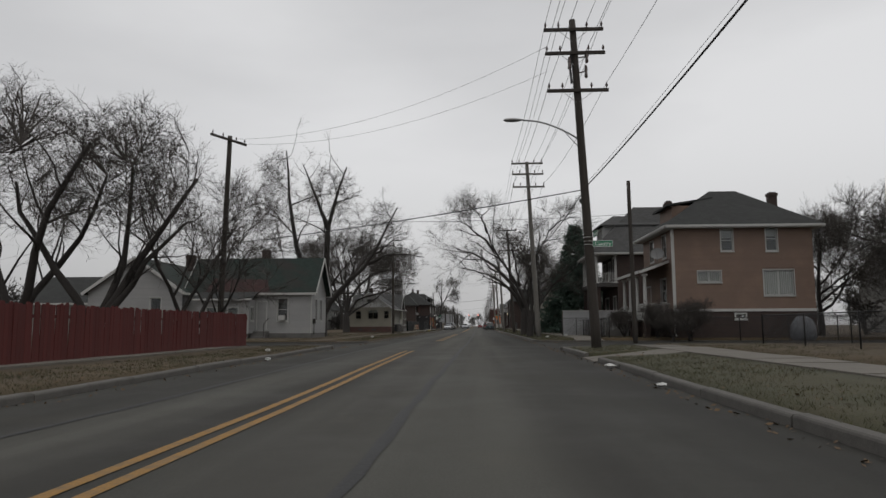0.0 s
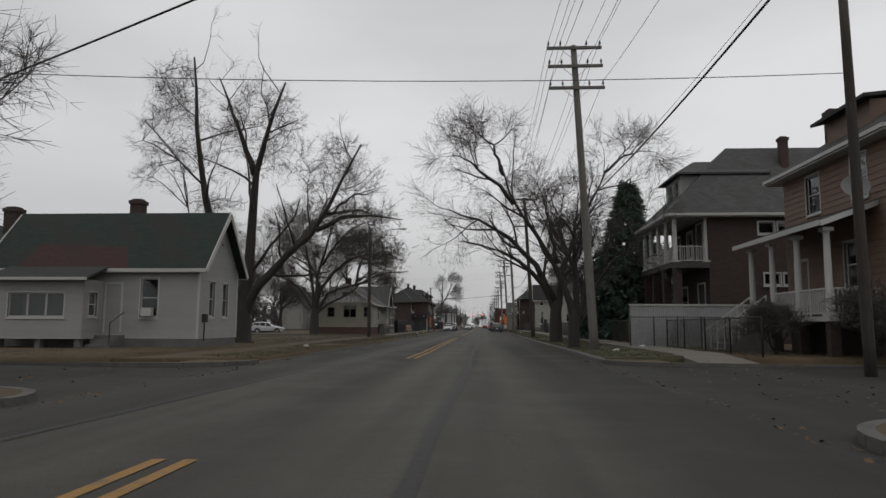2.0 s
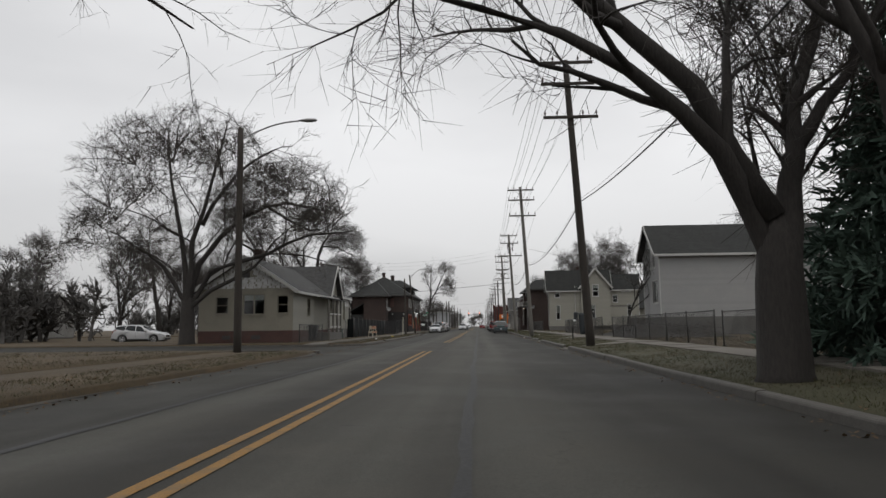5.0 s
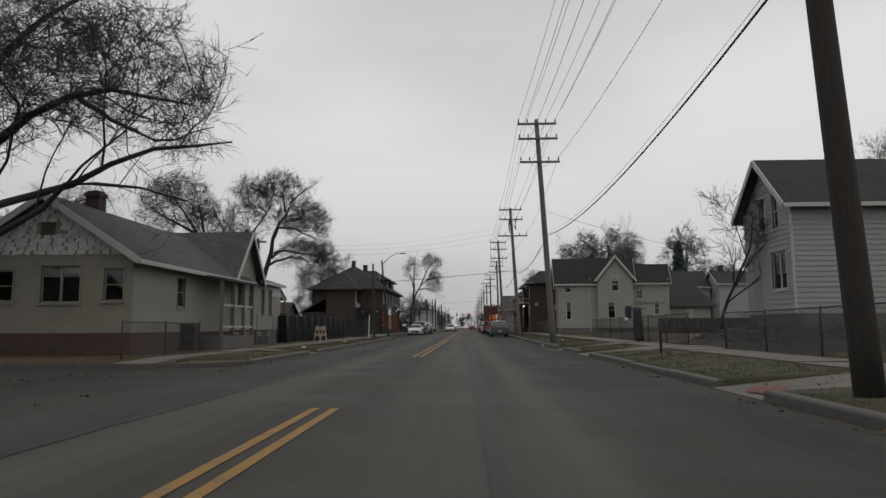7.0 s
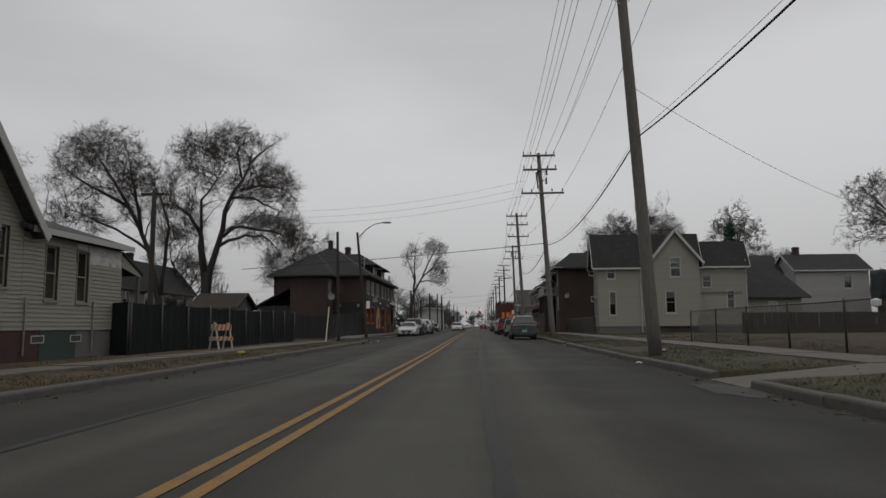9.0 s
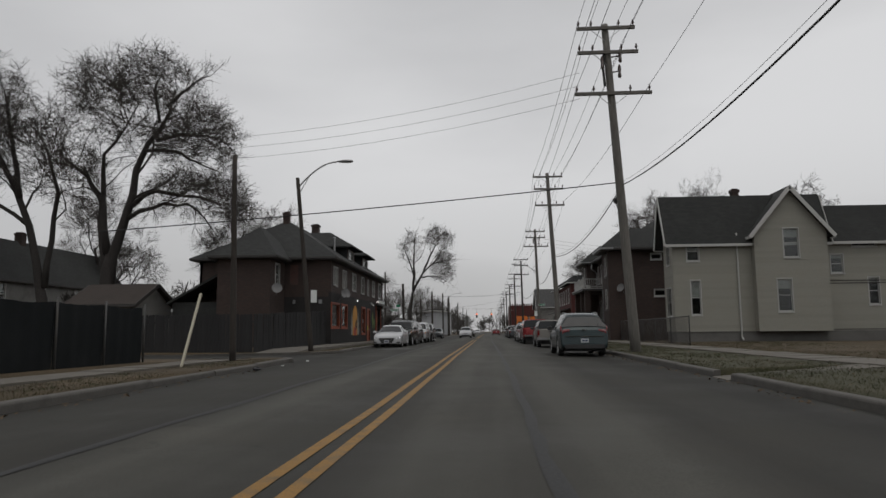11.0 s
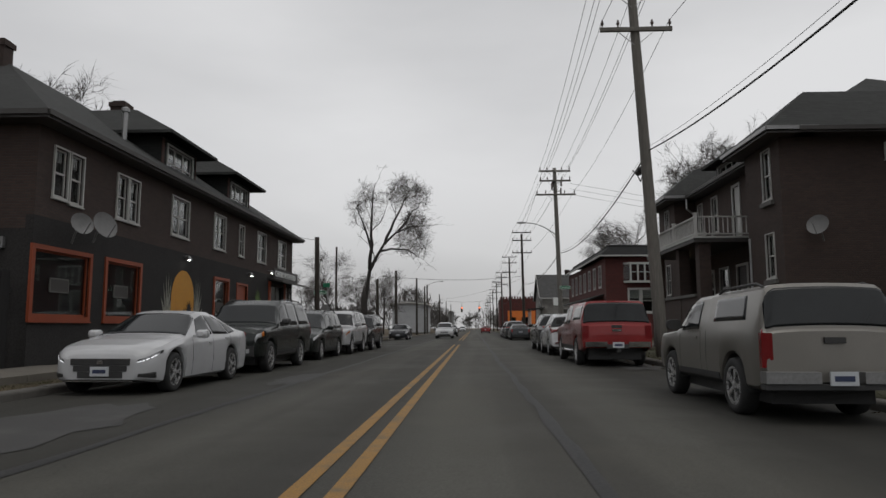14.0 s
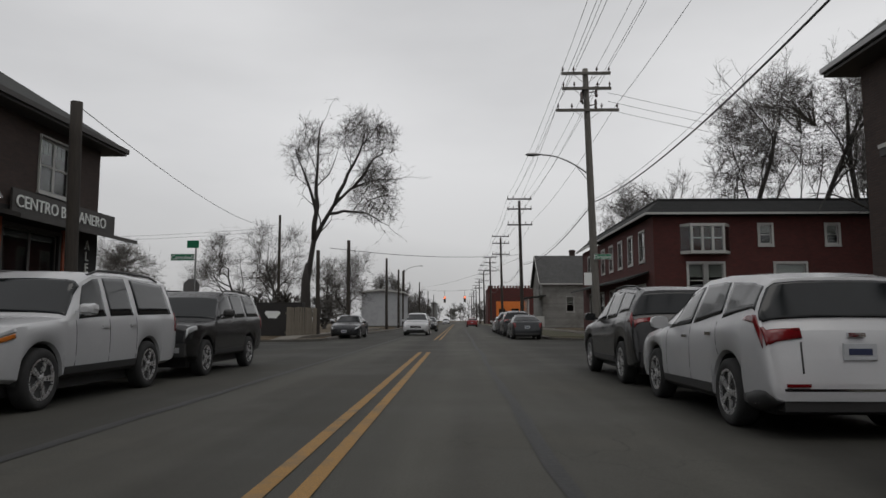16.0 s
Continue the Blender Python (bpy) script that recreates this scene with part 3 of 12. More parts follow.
def kerb_run(side, edge, a, b):
    """Kerb stones of about 3 m end to end, each a piece with a rounded top edge."""
    k = max(1, round((b - a) / 3.0))
    d = (b - a) / k
    for i in range(k):
        key = (side, round(d, 3))
        if key not in KERB_MESH:
            prof = [(0, -0.06), (0.008, 0.072), (0.018, 0.094), (0.04, 0.11), (0.16, 0.118), (0.16, -0.06)]
            g = Geo()
            m = len(prof)
            for y in (0.006, d - 0.006):
                g.v += [(side * p, y, z) for p, z in prof]
            g.f += [tuple(range(m)), tuple(reversed(range(m, 2 * m)))] + [(j, j + m, (j + 1) % m + m, (j + 1) % m) for j in range(m)]
            me = mesh_of("kerb_stone", g, KERB)
            fix(me)
            KERB_MESH[key] = me
        ob = new("kerb_stone", KERB_MESH[key])
        ga, gb = grade(a + i * d), grade(a + (i + 1) * d)
        xa, xb = edge(a + i * d), edge(a + (i + 1) * d)
        sunk = 0.085 if side < 0 and 43 < a + i * d < 84 else 0.0
        ob.location = (xa + rng.uniform(-0.015, 0.015), a + i * d, ga - sunk + rng.uniform(-0.012, 0.012))
        ob.rotation_euler = (rng.uniform(-0.003, 0.003) + math.atan2(gb - ga, d), 0, rng.uniform(-0.004, 0.004) - math.atan2(xb - xa, d))
        ob.parent = KERB_ROOT[side]


KERB_ROOT = {}
RET = 1.7
for side in (1, -1):
    g = Geo()
    g.box(-0.1, 0.1, -0.1, 0.1, -0.3, -0.2)
    KERB_ROOT[side] = tagged(new("kerb_right" if side > 0 else "kerb_left", mesh_of("kerb_bed", g, KERB)), "weathered concrete kerb along the street", "kerb", "", "structure")

DRIVES_R = [(22.2, 24.6), (86.6, 88.6), (101.3, 103.6), (108.2, 110.0), (131.0, 132.0)]
DRIVES_L = [(104.5, 106.0)]
for a, b in spans_between([(a - RET, b + RET) for a, b in CROSS_R] + DRIVES_R, -20, 330):
    kerb_run(1, kerb_right, a, b)
for a, b in spans_between([(a - RET, b + RET) for a, b in CROSS_L] + DRIVES_L, -20, 330):
    kerb_run(-1, kerb_left, a, b)
# rounded returns at the corners
for side, cuts in ((1, CROSS_R), (-1, CROSS_L)):
    for a, b in cuts:
        for y, s in ((a, -1), (b, 1)):
            xk = (kerb_right if side > 0 else kerb_left)(y + 2 * s)
            r = RET
            g = Geo()
            pts = []
            for i in range(9):
                t = math.pi / 2 * i / 8
                pts.append((xk + side * r * (1 - math.cos(t)), y + s * r * (1 - math.sin(t))))
            def low(px_):
                return grade(y) * (1 - min(1.0, abs(px_ - xk) / 6))

            run = pts[1:] + [(xk + side * 6, y), (xk + side * 25, y)]
            for (xa, ya), (xb, yb) in zip([pts[0]] + run, run):
                g.beam((xa, ya, 0.01 + low(xa)), (xb, yb, 0.01 + low(xb)), 0.16, 0.19)
            fill = Geo()
            fill.slab([(px_, py_, 0.1 + low(px_)) for px_, py_ in pts] + [(xk + side * r, y + s * r, 0.1 + low(xk + side * r))], 0.3)
            structure("corner_ground", fill, EARTH, "worn earth at the street corner")
            ob = part("kerb_return", g, KERB, KERB_ROOT[side])
            ORIGIN[KERB_ROOT[side].name] = (0, 0, 0)


# verges and yards: low banks of earth behind the kerbs
def bank(name, x0, x1, a, b, label, z=0.12, material=None, step=1.5, rough=0.03, z1=None):
    g = Geo()
    wide = abs((x1(a) if callable(x1) else x1) - (x0(a) if callable(x0) else x0))
    right = (x1(a) if callable(x1) else x1) > (x0(a) if callable(x0) else x0)
    nx, ny = max(2, int(wide / step) + 1), max(2, int((b - a) / step) + 1)
    for j in range(ny + 1):
        for i in range(nx + 1):
            y = a + (b - a) * j / ny
            xa, xb = (e(y) if callable(e) else e for e in (x0, x1))
            x = xa + (xb - xa) * i / nx
            e = 0 if i in (0, nx) or j in (0, ny) else 1
            dip = grade(y) * (1 - i / nx) if name == "verge" else 0.0
            g.v.append((x, y, dip + z + ((z if z1 is None else z1) - z) * i / nx + e * rough * noise.noise((x * 0.8, y * 0.8, 3.0))))
    for j in range(ny):
        for i in range(nx):
            p = j * (nx + 1) + i
            f = (p, p + 1, p + nx + 2, p + nx + 1)
            g.f.append(f if right else tuple(reversed(f)))
    ring = [i for i in range(nx + 1)] + [j * (nx + 1) + nx for j in range(1, ny + 1)] + [ny * (nx + 1) + i for i in range(nx - 1, -1, -1)] + [j * (nx + 1) for j in range(ny - 1, 0, -1)]
    n0 = len(g.v)
    g.v += [(g.v[i][0], g.v[i][1], g.v[i][2] - 0.3) for i in ring]
    for k in range(len(ring)):
        q = (k + 1) % len(ring)
        f = (ring[q], ring[k], n0 + k, n0 + q)
        g.f.append(f if right else tuple(reversed(f)))
    return structure(name, g, material or EARTH, label, "ground", True)


RISE = 0.24
SW_W = 1.65                  # width of the right pavement
SW_L = (-9.85, -8.75)


def pave_left(a):
    """The left pavement's two edges in the stretch that begins at a; the vacant lot has none."""
    return (-10.2, -9.5) if a < 30 else (-10.2, -10.2) if a < 60 else SW_L


for a, b in spans_between(CROSS_R, -20, 330):
    for p, q in spans_between([d for d in DRIVES_R if a < d[0] < b], a + (RET if a > -20 else 0), b - (RET if b < 330 else 0)):
        bank("verge", lambda y: kerb_right(y) + 0.15, lambda y: pave_right(y) + 0.02, p, q, "thin olive grass verge between kerb and pavement", 0.115, VERGE, step=0.6, z1=RISE)
    bank("yard", lambda y: pave_right(y) + SW_W - 0.02, 60, a, b, "patchy winter lawn and bare earth of the yards", RISE, step=3.0, rough=0.08)
for a, b in spans_between(CROSS_L, -20, 330):
    out, inn = pave_left(a)
    a, b = a + (RET if a > -20 else 0), b - (RET if b < 330 else 0)
    if a > 145 and b < 186:
        bank("verge", lambda y: kerb_left(y) - 0.15, -8.8, a, b, "narrow worn grass verge beside the kerb", 0.115)
    else:
        for p, q in spans_between([d for d in DRIVES_L if a < d[0] < b], a, b):
            bank("verge", lambda y: kerb_left(y) - (0.03 if 44 < y < 83 else 0.15), inn - 0.02, p, q, "thin brown grass verge beside the kerb", 0.115)
    a, b = a - (RET if a > -20 else 0), b + (RET if b < 330 else 0)
    bank("yard", out + 0.02, -70, a, b, "patchy winter lawn and bare earth of the yards", 0.13, step=3.0, rough=0.08)

SLABS = {}


def paving(side, x0, wide, a, b, d=1.55, ramp=0):
    """Slabs end to end; with ramp they dip towards the side streets."""
    top = RISE if side > 0 else 0.125 + max(0.0, grade(a))
    k = max(1, round((b - a) / d))
    d = (b - a) / k
    for i in range(k):
        key = (round(wide, 2), round(d, 3))
        if key not in SLABS:
            g = Geo()
            w, e = wide, 0.012
            lo = [(0, 0.006, -0.2), (w, 0.006, -0.2), (w, d - 0.006, -0.2), (0, d - 0.006, -0.2)]
            hi = [(e, e + 0.006, 0.035), (w - e, e + 0.006, 0.035), (w - e, d - e - 0.006, 0.035), (e, d - e - 0.006, 0.035)]
            g.add(lo + hi, [(4, 5, 6, 7), (0, 1, 5, 4), (1, 2, 6, 5), (2, 3, 7, 6), (3, 0, 4, 7)])
            SLABS[key] = mesh_of("paving_slab", g, CONCRETE)
        ob = new("paving_slab", SLABS[key])
        za, zb = (top - (top - 0.07) * max(0.0, 1 - min(q - a, b - q) / 3.2) * ramp for q in (a + i * d, a + i * d + d))
        xa, xb = (x0(a + q * d) if callable(x0) else x0 for q in (i, i + 1))
        ob.location = (xa, a + i * d, za + rng.uniform(-0.008, 0.008))
        ob.rotation_euler = (math.atan2(zb - za, d) + rng.uniform(-0.008, 0.008), rng.uniform(-0.008, 0.008), -math.atan2(xb - xa, d))
        ob.parent = PAVE[side]


PAVE = {}
for side in (1, -1):
    g = Geo()
    g.box(-0.1, 0.1, -0.1, 0.1, -0.3, -0.2)
    PAVE[side] = tagged(new("pavement_right" if side > 0 else "pavement_left", mesh_of("pavement_bed", g, CONCRETE)), "cracked concrete pavement slabs beside the street", "pavement", "", "structure")
for a, b in spans_between(CROSS_R, -10, 260):
    paving(1, pave_right, SW_W, a, b, ramp=1)
for a, b in spans_between(CROSS_L, -10, 240):
    if a > 145 and b < 186:
        paving(-1, -10.55, 1.8, a, b, ramp=1)
    else:
        out, inn = pave_left(a)
        if inn - out > 0.1:
            paving(-1, out, inn - out, a, b, ramp=1)
for side, drives in ((1, DRIVES_R), (-1, DRIVES_L)):
    for a, b in drives:
        x0, x1, zt = (kerb_right(a) - 0.05, pave_right(a) + 0.05, RISE + 0.03) if side > 0 else (kerb_left(a) + 0.05, SW_L[1], 0.155)
        k = max(1, round((b - a) / 1.2))
        for i in range(k):
            ya, yb = a + (b - a) * i / k + 0.008, a + (b - a) * (i + 1) / k - 0.008
            g = Geo()
            pts = [(x0, ya, grade(ya) - 0.012), (x1, ya, zt), (x1, yb, zt), (x0, yb, grade(yb) - 0.012)]
            g.slab(pts if side > 0 else pts[::-1], 0.25)
            part("apron_slab", g, CONCRETE, PAVE[side])
paving(1, pave_right(103) + SW_W, 5.5, 101.0, 104.6, 1.8)
paving(1, pave_right(110) + SW_W, 7.0, 109.0, 110.4, 1.4)


# ---- houses ----
def const(a, b):
    return lambda z: (a, b)


def gable_span(a, b, z_eave, z_peak, mid=None):
    mid = (a + b) / 2 if mid is None else mid

    def f(z):
        k = min(1, max(0, (z - z_eave) / (z_peak - z_eave)))
        return a + (mid - a) * k, b + (mid - b) * k
    return f


def gable_roof_x(house, x0, x1, y0, y1, ze, zp, material, over=0.35, rake=0.4, th=0.14, name="roof", trim=None, ym=None):
    """A ridge along x, eaves at y0 and y1; bargeboards at the ends."""
    ym = (y0 + y1) / 2 if ym is None else ym
    s0, s1 = (zp - ze) / (ym - y0), (zp - ze) / (y1 - ym)
    a, b = x0 - rake, x1 + rake
    for ya, za in ((y0 - over, ze - s0 * over), (y1 + over, ze - s1 * over)):
        g = Geo()
        g.slab([(a, ya, za + th), (b, ya, za + th), (b, ym, zp + th), (a, ym, zp + th)], th)
        r = part(name, g, material, house, recalc=True)
        g = Geo()
        for x in (a - 0.02, b + 0.02):
            g.beam((x, ya, za + th - 0.1), (x, ym, zp + th - 0.1), 0.04, 0.22)
        g.beam((a, ya, za + th - 0.09), (b, ya, za + th - 0.09), 0.05, 0.16)
        part("fascia", g, trim or WHITE_TRIM, r)


def gable_roof_y(house, x0, x1, y0, y1, ze, zp, material, over=0.35, rake=0.4, th=0.14, name="roof", trim=None, xm=None):
    """A ridge along y, eaves at x0 and x1."""
    xm = (x0 + x1) / 2 if xm is None else xm
    s0, s1 = (zp - ze) / (xm - x0), (zp - ze) / (x1 - xm)
    a, b = y0 - rake, y1 + rake
    for xa, za in ((x0 - over, ze - s0 * over), (x1 + over, ze - s1 * over)):
        g = Geo()
        g.slab([(xa, a, za + th), (xa, b, za + th), (xm, b, zp + th), (xm, a, zp + th)], th)
        r = part(name, g, material, house, recalc=True)
        g = Geo()
        for y in (a - 0.02, b + 0.02):
            g.beam((xa, y, za + th - 0.1), (xm, y, zp + th - 0.1), 0.04, 0.22)
        g.beam((xa, a, za + th - 0.09), (xa, b, za + th - 0.09), 0.05, 0.16)
        part("fascia", g, trim or WHITE_TRIM, r)


def hip_roof(house, x0, x1, y0, y1, ze, ra, rb, material, over=0.55, th=0.12, trim=None, name="roof"):
    """Eaves at ze round a rectangle, rising to the ridge from ra to rb."""
    a, b, c, d = x0 - over, x1 + over, y0 - over, y1 + over
    ra, rb = Vector(ra), Vector(rb)
    z = ze
    if abs(ra.x - rb.x) >= abs(ra.y - rb.y):
        l, r = (ra, rb) if ra.x <= rb.x else (rb, ra)
        faces = [[(a, c, z), (b, c, z), r, l], [(b, d, z), (a, d, z), l, r], [(a, d, z), (a, c, z), l], [(b, c, z), (b, d, z), r]]
    else:
        l, r = (ra, rb) if ra.y <= rb.y else (rb, ra)
        faces = [[(a, c, z), (b, c, z), l], [(b, d, z), (a, d, z), r], [(a, d, z), (a, c, z), l, r], [(b, c, z), (b, d, z), r, l]]
    ro = None
    for f in faces:
        g = Geo()
        g.slab(f, th)
        ro = part(name, g, material, house, recalc=True)
    g = Geo()
    g.box(a + 0.02, b - 0.02, c + 0.02, d - 0.02, ze - th - 0.06, ze - th)
    part("soffit", g, trim or WHITE_TRIM, house)
    g = Geo()
    for p, q in (((a, c), (b, c)), ((b, c), (b, d)), ((b, d), (a, d)), ((a, d), (a, c))):
        g.beam((*p, ze - 0.06), (*q, ze - 0.06), 0.1, 0.12)
    part("gutter", g, trim or WHITE_TRIM, house)
    return ro


def chimney(house, x, y, z0, z1, w=0.6, material=None, cap=True):
    g = Geo()
    g.box(x - w / 2, x + w / 2, y - w / 2, y + w / 2, z0, z1 - 0.25)
    g.box(x - w / 2 - 0.05, x + w / 2 + 0.05, y - w / 2 - 0.05, y + w / 2 + 0.05, z1 - 0.25, z1 - 0.08)
    g.box(x - w / 2 + 0.05, x + w / 2 - 0.05, y - w / 2 + 0.05, y + w / 2 - 0.05, z1 - 0.08, z1)
    return part("chimney", g, material or BRICK_DARK, house)


def column(house, x, y, z0, z1, r=0.13, material=None):
    g = Geo()
    g.box(x - r * 1.5, x + r * 1.5, y - r * 1.5, y + r * 1.5, z0, z0 + 0.1)
    g.lathe([(r * 1.2, z0 + 0.1), (r * 1.05, z0 + 0.2), (r, z0 + 0.9), (r * 0.85, z1 - 0.2), (r * 1.1, z1 - 0.12)], (x, y, 0), sides=14)
    g.box(x - r * 1.45, x + r * 1.45, y - r * 1.45, y + r * 1.45, z1 - 0.12, z1)
    return part("column", g, material or WHITE_TRIM, house)


def railing(house, a, b, z0, h=0.85, gap=0.12, material=None, bar=0.03):
    a, b = Vector((*a, z0)), Vector((*b, z0))
    g = Geo()
    g.beam(a + Vector((0, 0, h)), b + Vector((0, 0, h)), 0.07, 0.05)
    top = part("railing", g, material or WHITE_TRIM, house)
    g = Geo()
    g.beam(a + Vector((0, 0, 0.1)), b + Vector((0, 0, 0.1)), 0.06, 0.05)
    part("bottom_rail", g, material or WHITE_TRIM, top)
    n = max(2, int((b - a).length / gap))
    for i in range(n + 1):
        p = a + (b - a) * i / n
        g = Geo()
        g.box(p.x - bar / 2, p.x + bar / 2, p.y - bar / 2, p.y + bar / 2, z0 + 0.1, z0 + h)
        part("baluster", g, material or WHITE_TRIM, top)
    return top


def downspout(house, x, y, z0, z1, kick=(0.0, 0.25), material=None):
    g = Geo()
    g.tube([(x, y, z1), (x, y, z0 + 0.35), (x - kick[0], y - kick[1], z0 + 0.15)], 0.045, 6)
    return part("downspout", g, material or WHITE_TRIM, house)


DISH_GREY = mat("dish_grey", (0.15, 0.15, 0.148), 0.6, fine=12, vary=0.1, dirt=0.4, bump=0)


def dish(house, x, y, z, aim, r=0.32):
    """A satellite dish on a bent arm."""
    g = Geo()
    d = Vector(aim).normalized()
    s = d.cross(Vector((0, 0, 1))).normalized()
    u = s.cross(d)
    c = Vector((x, y, z))
    rings, n = 5, 16
    vs = [c - d * 0.08]
    for i in range(1, rings + 1):
        k = i / rings
        for j in range(n):
            a = 2 * math.pi * j / n
            vs.append(c + (s * math.cos(a) + u * math.sin(a)) * r * k - d * 0.08 * (1 - k * k))
    fs = [(0, 1 + j, 1 + (j + 1) % n) for j in range(n)]
    for i in range(rings - 1):
        for j in range(n):
            p, q = 1 + i * n + j, 1 + i * n + (j + 1) % n
            fs.append((p, p + n, q + n, q))
    g.add(vs, fs)
    g.tube([c - d * 0.08, c - d * 0.3 - Vector((0, 0, 0.1)), c - d * 0.45 - Vector((0, 0, 0.3))], 0.025, 6)
    g.tube([c - u * r, c + d * 0.35 - u * 0.12], 0.012, 5)
    return part("satellite_dish", g, DISH_GREY, house, "grey satellite dish")


def house_white_green():
    h = thing("wooden_house", -15, 52.6, 0.1, "low white clapboard house with a green and red shingle roof", "house")
    x1, x0, y0, y1, zb, ze, zp = -11.6, -20.9, 52.45, 56.95, 0.5, 3.65, 6.1
    ym = (y0 + y1) / 2
    front = [(53.55, 54.15, 1.45, 3.0), (55.1, 55.75, 1.45, 3.0)]
    side = [(-14.1, -13.35, 1.4, 3.05)]
    g = Geo()
    g.box(x0 - 6, x1 + 0.02, y0 - 0.02, y1 + 0.02, 0.0, zb)
    part("foundation", g, FOUND, h)
    g = Geo()
    wall(g, "x", x1, 1, y0, y1, zb, ze, front)
    wall(g, "y", y0, -1, x0, x1, zb, ze, side)
    wall(g, "y", y1, 1, x0, x1, zb, ze)
    g.add([(x1 - 0.18, y0, ze), (x1 - 0.18, y1, ze), (x1 - 0.18, ym, zp), (x1, y0, ze), (x1, y1, ze), (x1, ym, zp)], [(0, 1, 2), (5, 4, 3), (0, 2, 5, 3), (1, 4, 5, 2)])
    part("wall", g, WHITE_SIDING, h)
    siding(h, "x", x1, 1, gable_span(y0, y1, ze, zp), zb, zp - 0.1, WHITE_SIDING, front, pitch=0.125, lip=0.034)
    siding(h, "y", y0, -1, const(x0, x1), zb, ze, WHITE_SIDING, side, pitch=0.125, lip=0.034)
    for y in (y0, y1):
        g = Geo()
        g.box(x1 - 0.02, x1 + 0.045, y - 0.06, y + 0.06, zb, ze)
        part("corner_board", g, WHITE_TRIM, h)
    for a, b, lo, hi in front:
        window(h, "x", x1, 1, a, b, lo, hi)
    for a, b, lo, hi in side:
        window(h, "y", y0, -1, a, b, lo, hi)
    g = Geo()
    g.box(-13.95, -13.5, y0 - 0.28, y0 - 0.02, 1.45, 1.8)
    part("air_conditioner", g, WHITE_TRIM, h, "small white window air conditioner")
    g = Geo()
    g.lathe([(0.05, -0.02), (0.05, 0.02)], (x1 + 0.06, ym + 0.1, 4.75), "x", 12)
    part("gable_vent", g, DARK_TRIM, h)
    g = Geo()
    g.box(x1 + 0.03, x1 + 0.2, 52.85, 53.1, 1.2, 1.55)
    g.tube([(x1 + 0.1, 52.97, 0.4), (x1 + 0.1, 52.97, 1.2)], 0.03, 6)
    part("electric_meter", g, RUSTY, h, "grey electric meter box with its conduit")
    gable_roof_x(h, x0 + 0.2, x1, y0, y1, ze, zp, ROOF_GREEN, 0.3, 0.42)
    g = Geo()
    s = (zp - ze) / (ym - y0)
    g.slab([(-19.5, y0 - 0.31, ze - s * 0.31 + 0.15), (-14.6, y0 - 0.31, ze - s * 0.31 + 0.15), (-15.1, y0 + 0.62, ze + s * 0.62 + 0.15), (-19.2, y0 + 0.75, ze + s * 0.75 + 0.15)], 0.012)
    part("roof_patch", g, ROOF_RED, h, "patch of old red shingles")
    chimney(h, -15.9, 55.3, 5.3, 7.0, 0.55)
    chimney(h, -21.8, 55.0, 5.3, 6.6, 0.6)
    inner(h, x0 + 0.3, x1 - 0.3, y0 + 0.3, y1 - 0.3, zb + 0.02, ze)
    # cross wing behind
    wx0, wx1, wy0, wzp = -28.0, -20.9, 51.6, 6.0
    holes = [(-23.3, -22.5, 1.3, 3.1), (-26.6, -25.8, 1.3, 3.1)]
    g = Geo()
    wall(g, "y", wy0, -1, wx0, wx1, zb, ze - 0.1, holes)
    wall(g, "x", wx1, 1, wy0, 60, zb, ze - 0.1)
    wall(g, "x", wx0, -1, wy0, 60, zb, ze - 0.1)
    xm = (wx0 + wx1) / 2
    g.add([(wx0, wy0 + 0.18, ze - 0.1), (wx1, wy0 + 0.18, ze - 0.1), (xm, wy0 + 0.18, wzp), (wx0, wy0, ze - 0.1), (wx1, wy0, ze - 0.1), (xm, wy0, wzp)], [(2, 1, 0), (3, 4, 5), (0, 3, 5, 2), (1, 2, 5, 4)])
    part("wing_wall", g, WHITE_SIDING, h)
    siding(h, "y", wy0, -1, gable_span(wx0, wx1, ze - 0.1, wzp), zb, wzp - 0.15, WHITE_SIDING, holes, pitch=0.125, lip=0.034)
    for a, b, lo, hi in holes:
        window(h, "y", wy0, -1, a, b, lo, hi)
    gable_roof_y(h, wx0, wx1, wy0, 60, ze - 0.1, wzp, ROOF_GREEN, 0.3, 0.35, name="wing_roof")
    inner(h, wx0 + 0.3, wx1 - 0.3, wy0 + 0.3, 59, zb + 0.02, 3.4)
    # lean-to with a wide window, and the side entry
    lx0, lx1, ly0 = -19.5, -15.75, 51.0
    holes = [(-18.9, -16.55, 1.38, 2.36)]
    small = [(51.35, 51.95, 1.42, 2.4)]
    g = Geo()
    wall(g, "y", ly0, -1, lx0, lx1, 0.5, 2.9, holes)
    wall(g, "x", lx0, -1, ly0, y0, 0.5, 2.9)
    wall(g, "x", lx1, 1, ly0, y0, 0.5, 2.9, small)
    part("lean_to_wall", g, WHITE_SIDING, h)
    siding(h, "y", ly0, -1, const(lx0, lx1), 0.5, 2.9, WHITE_SIDING, holes, pitch=0.125, lip=0.034)
    siding(h, "x", lx1, 1, const(ly0, y0), 0.5, 2.9, WHITE_SIDING, small, pitch=0.125, lip=0.034)
    window(h, "x", lx1, 1, *small[0], curtain=0.5)
    window(h, "y", ly0, -1, *holes[0], sashes=3, mid=False)
    g = Geo()
    g.slab([(lx0 - 0.3, ly0 - 0.35, 2.98), (lx1 + 0.3, ly0 - 0.35, 2.98), (lx1 + 0.3, y0, 3.62), (lx0 - 0.3, y0, 3.62)], 0.1)
    part("lean_to_roof", g, ROOF_DARK, h, recalc=True)
    g = Geo()
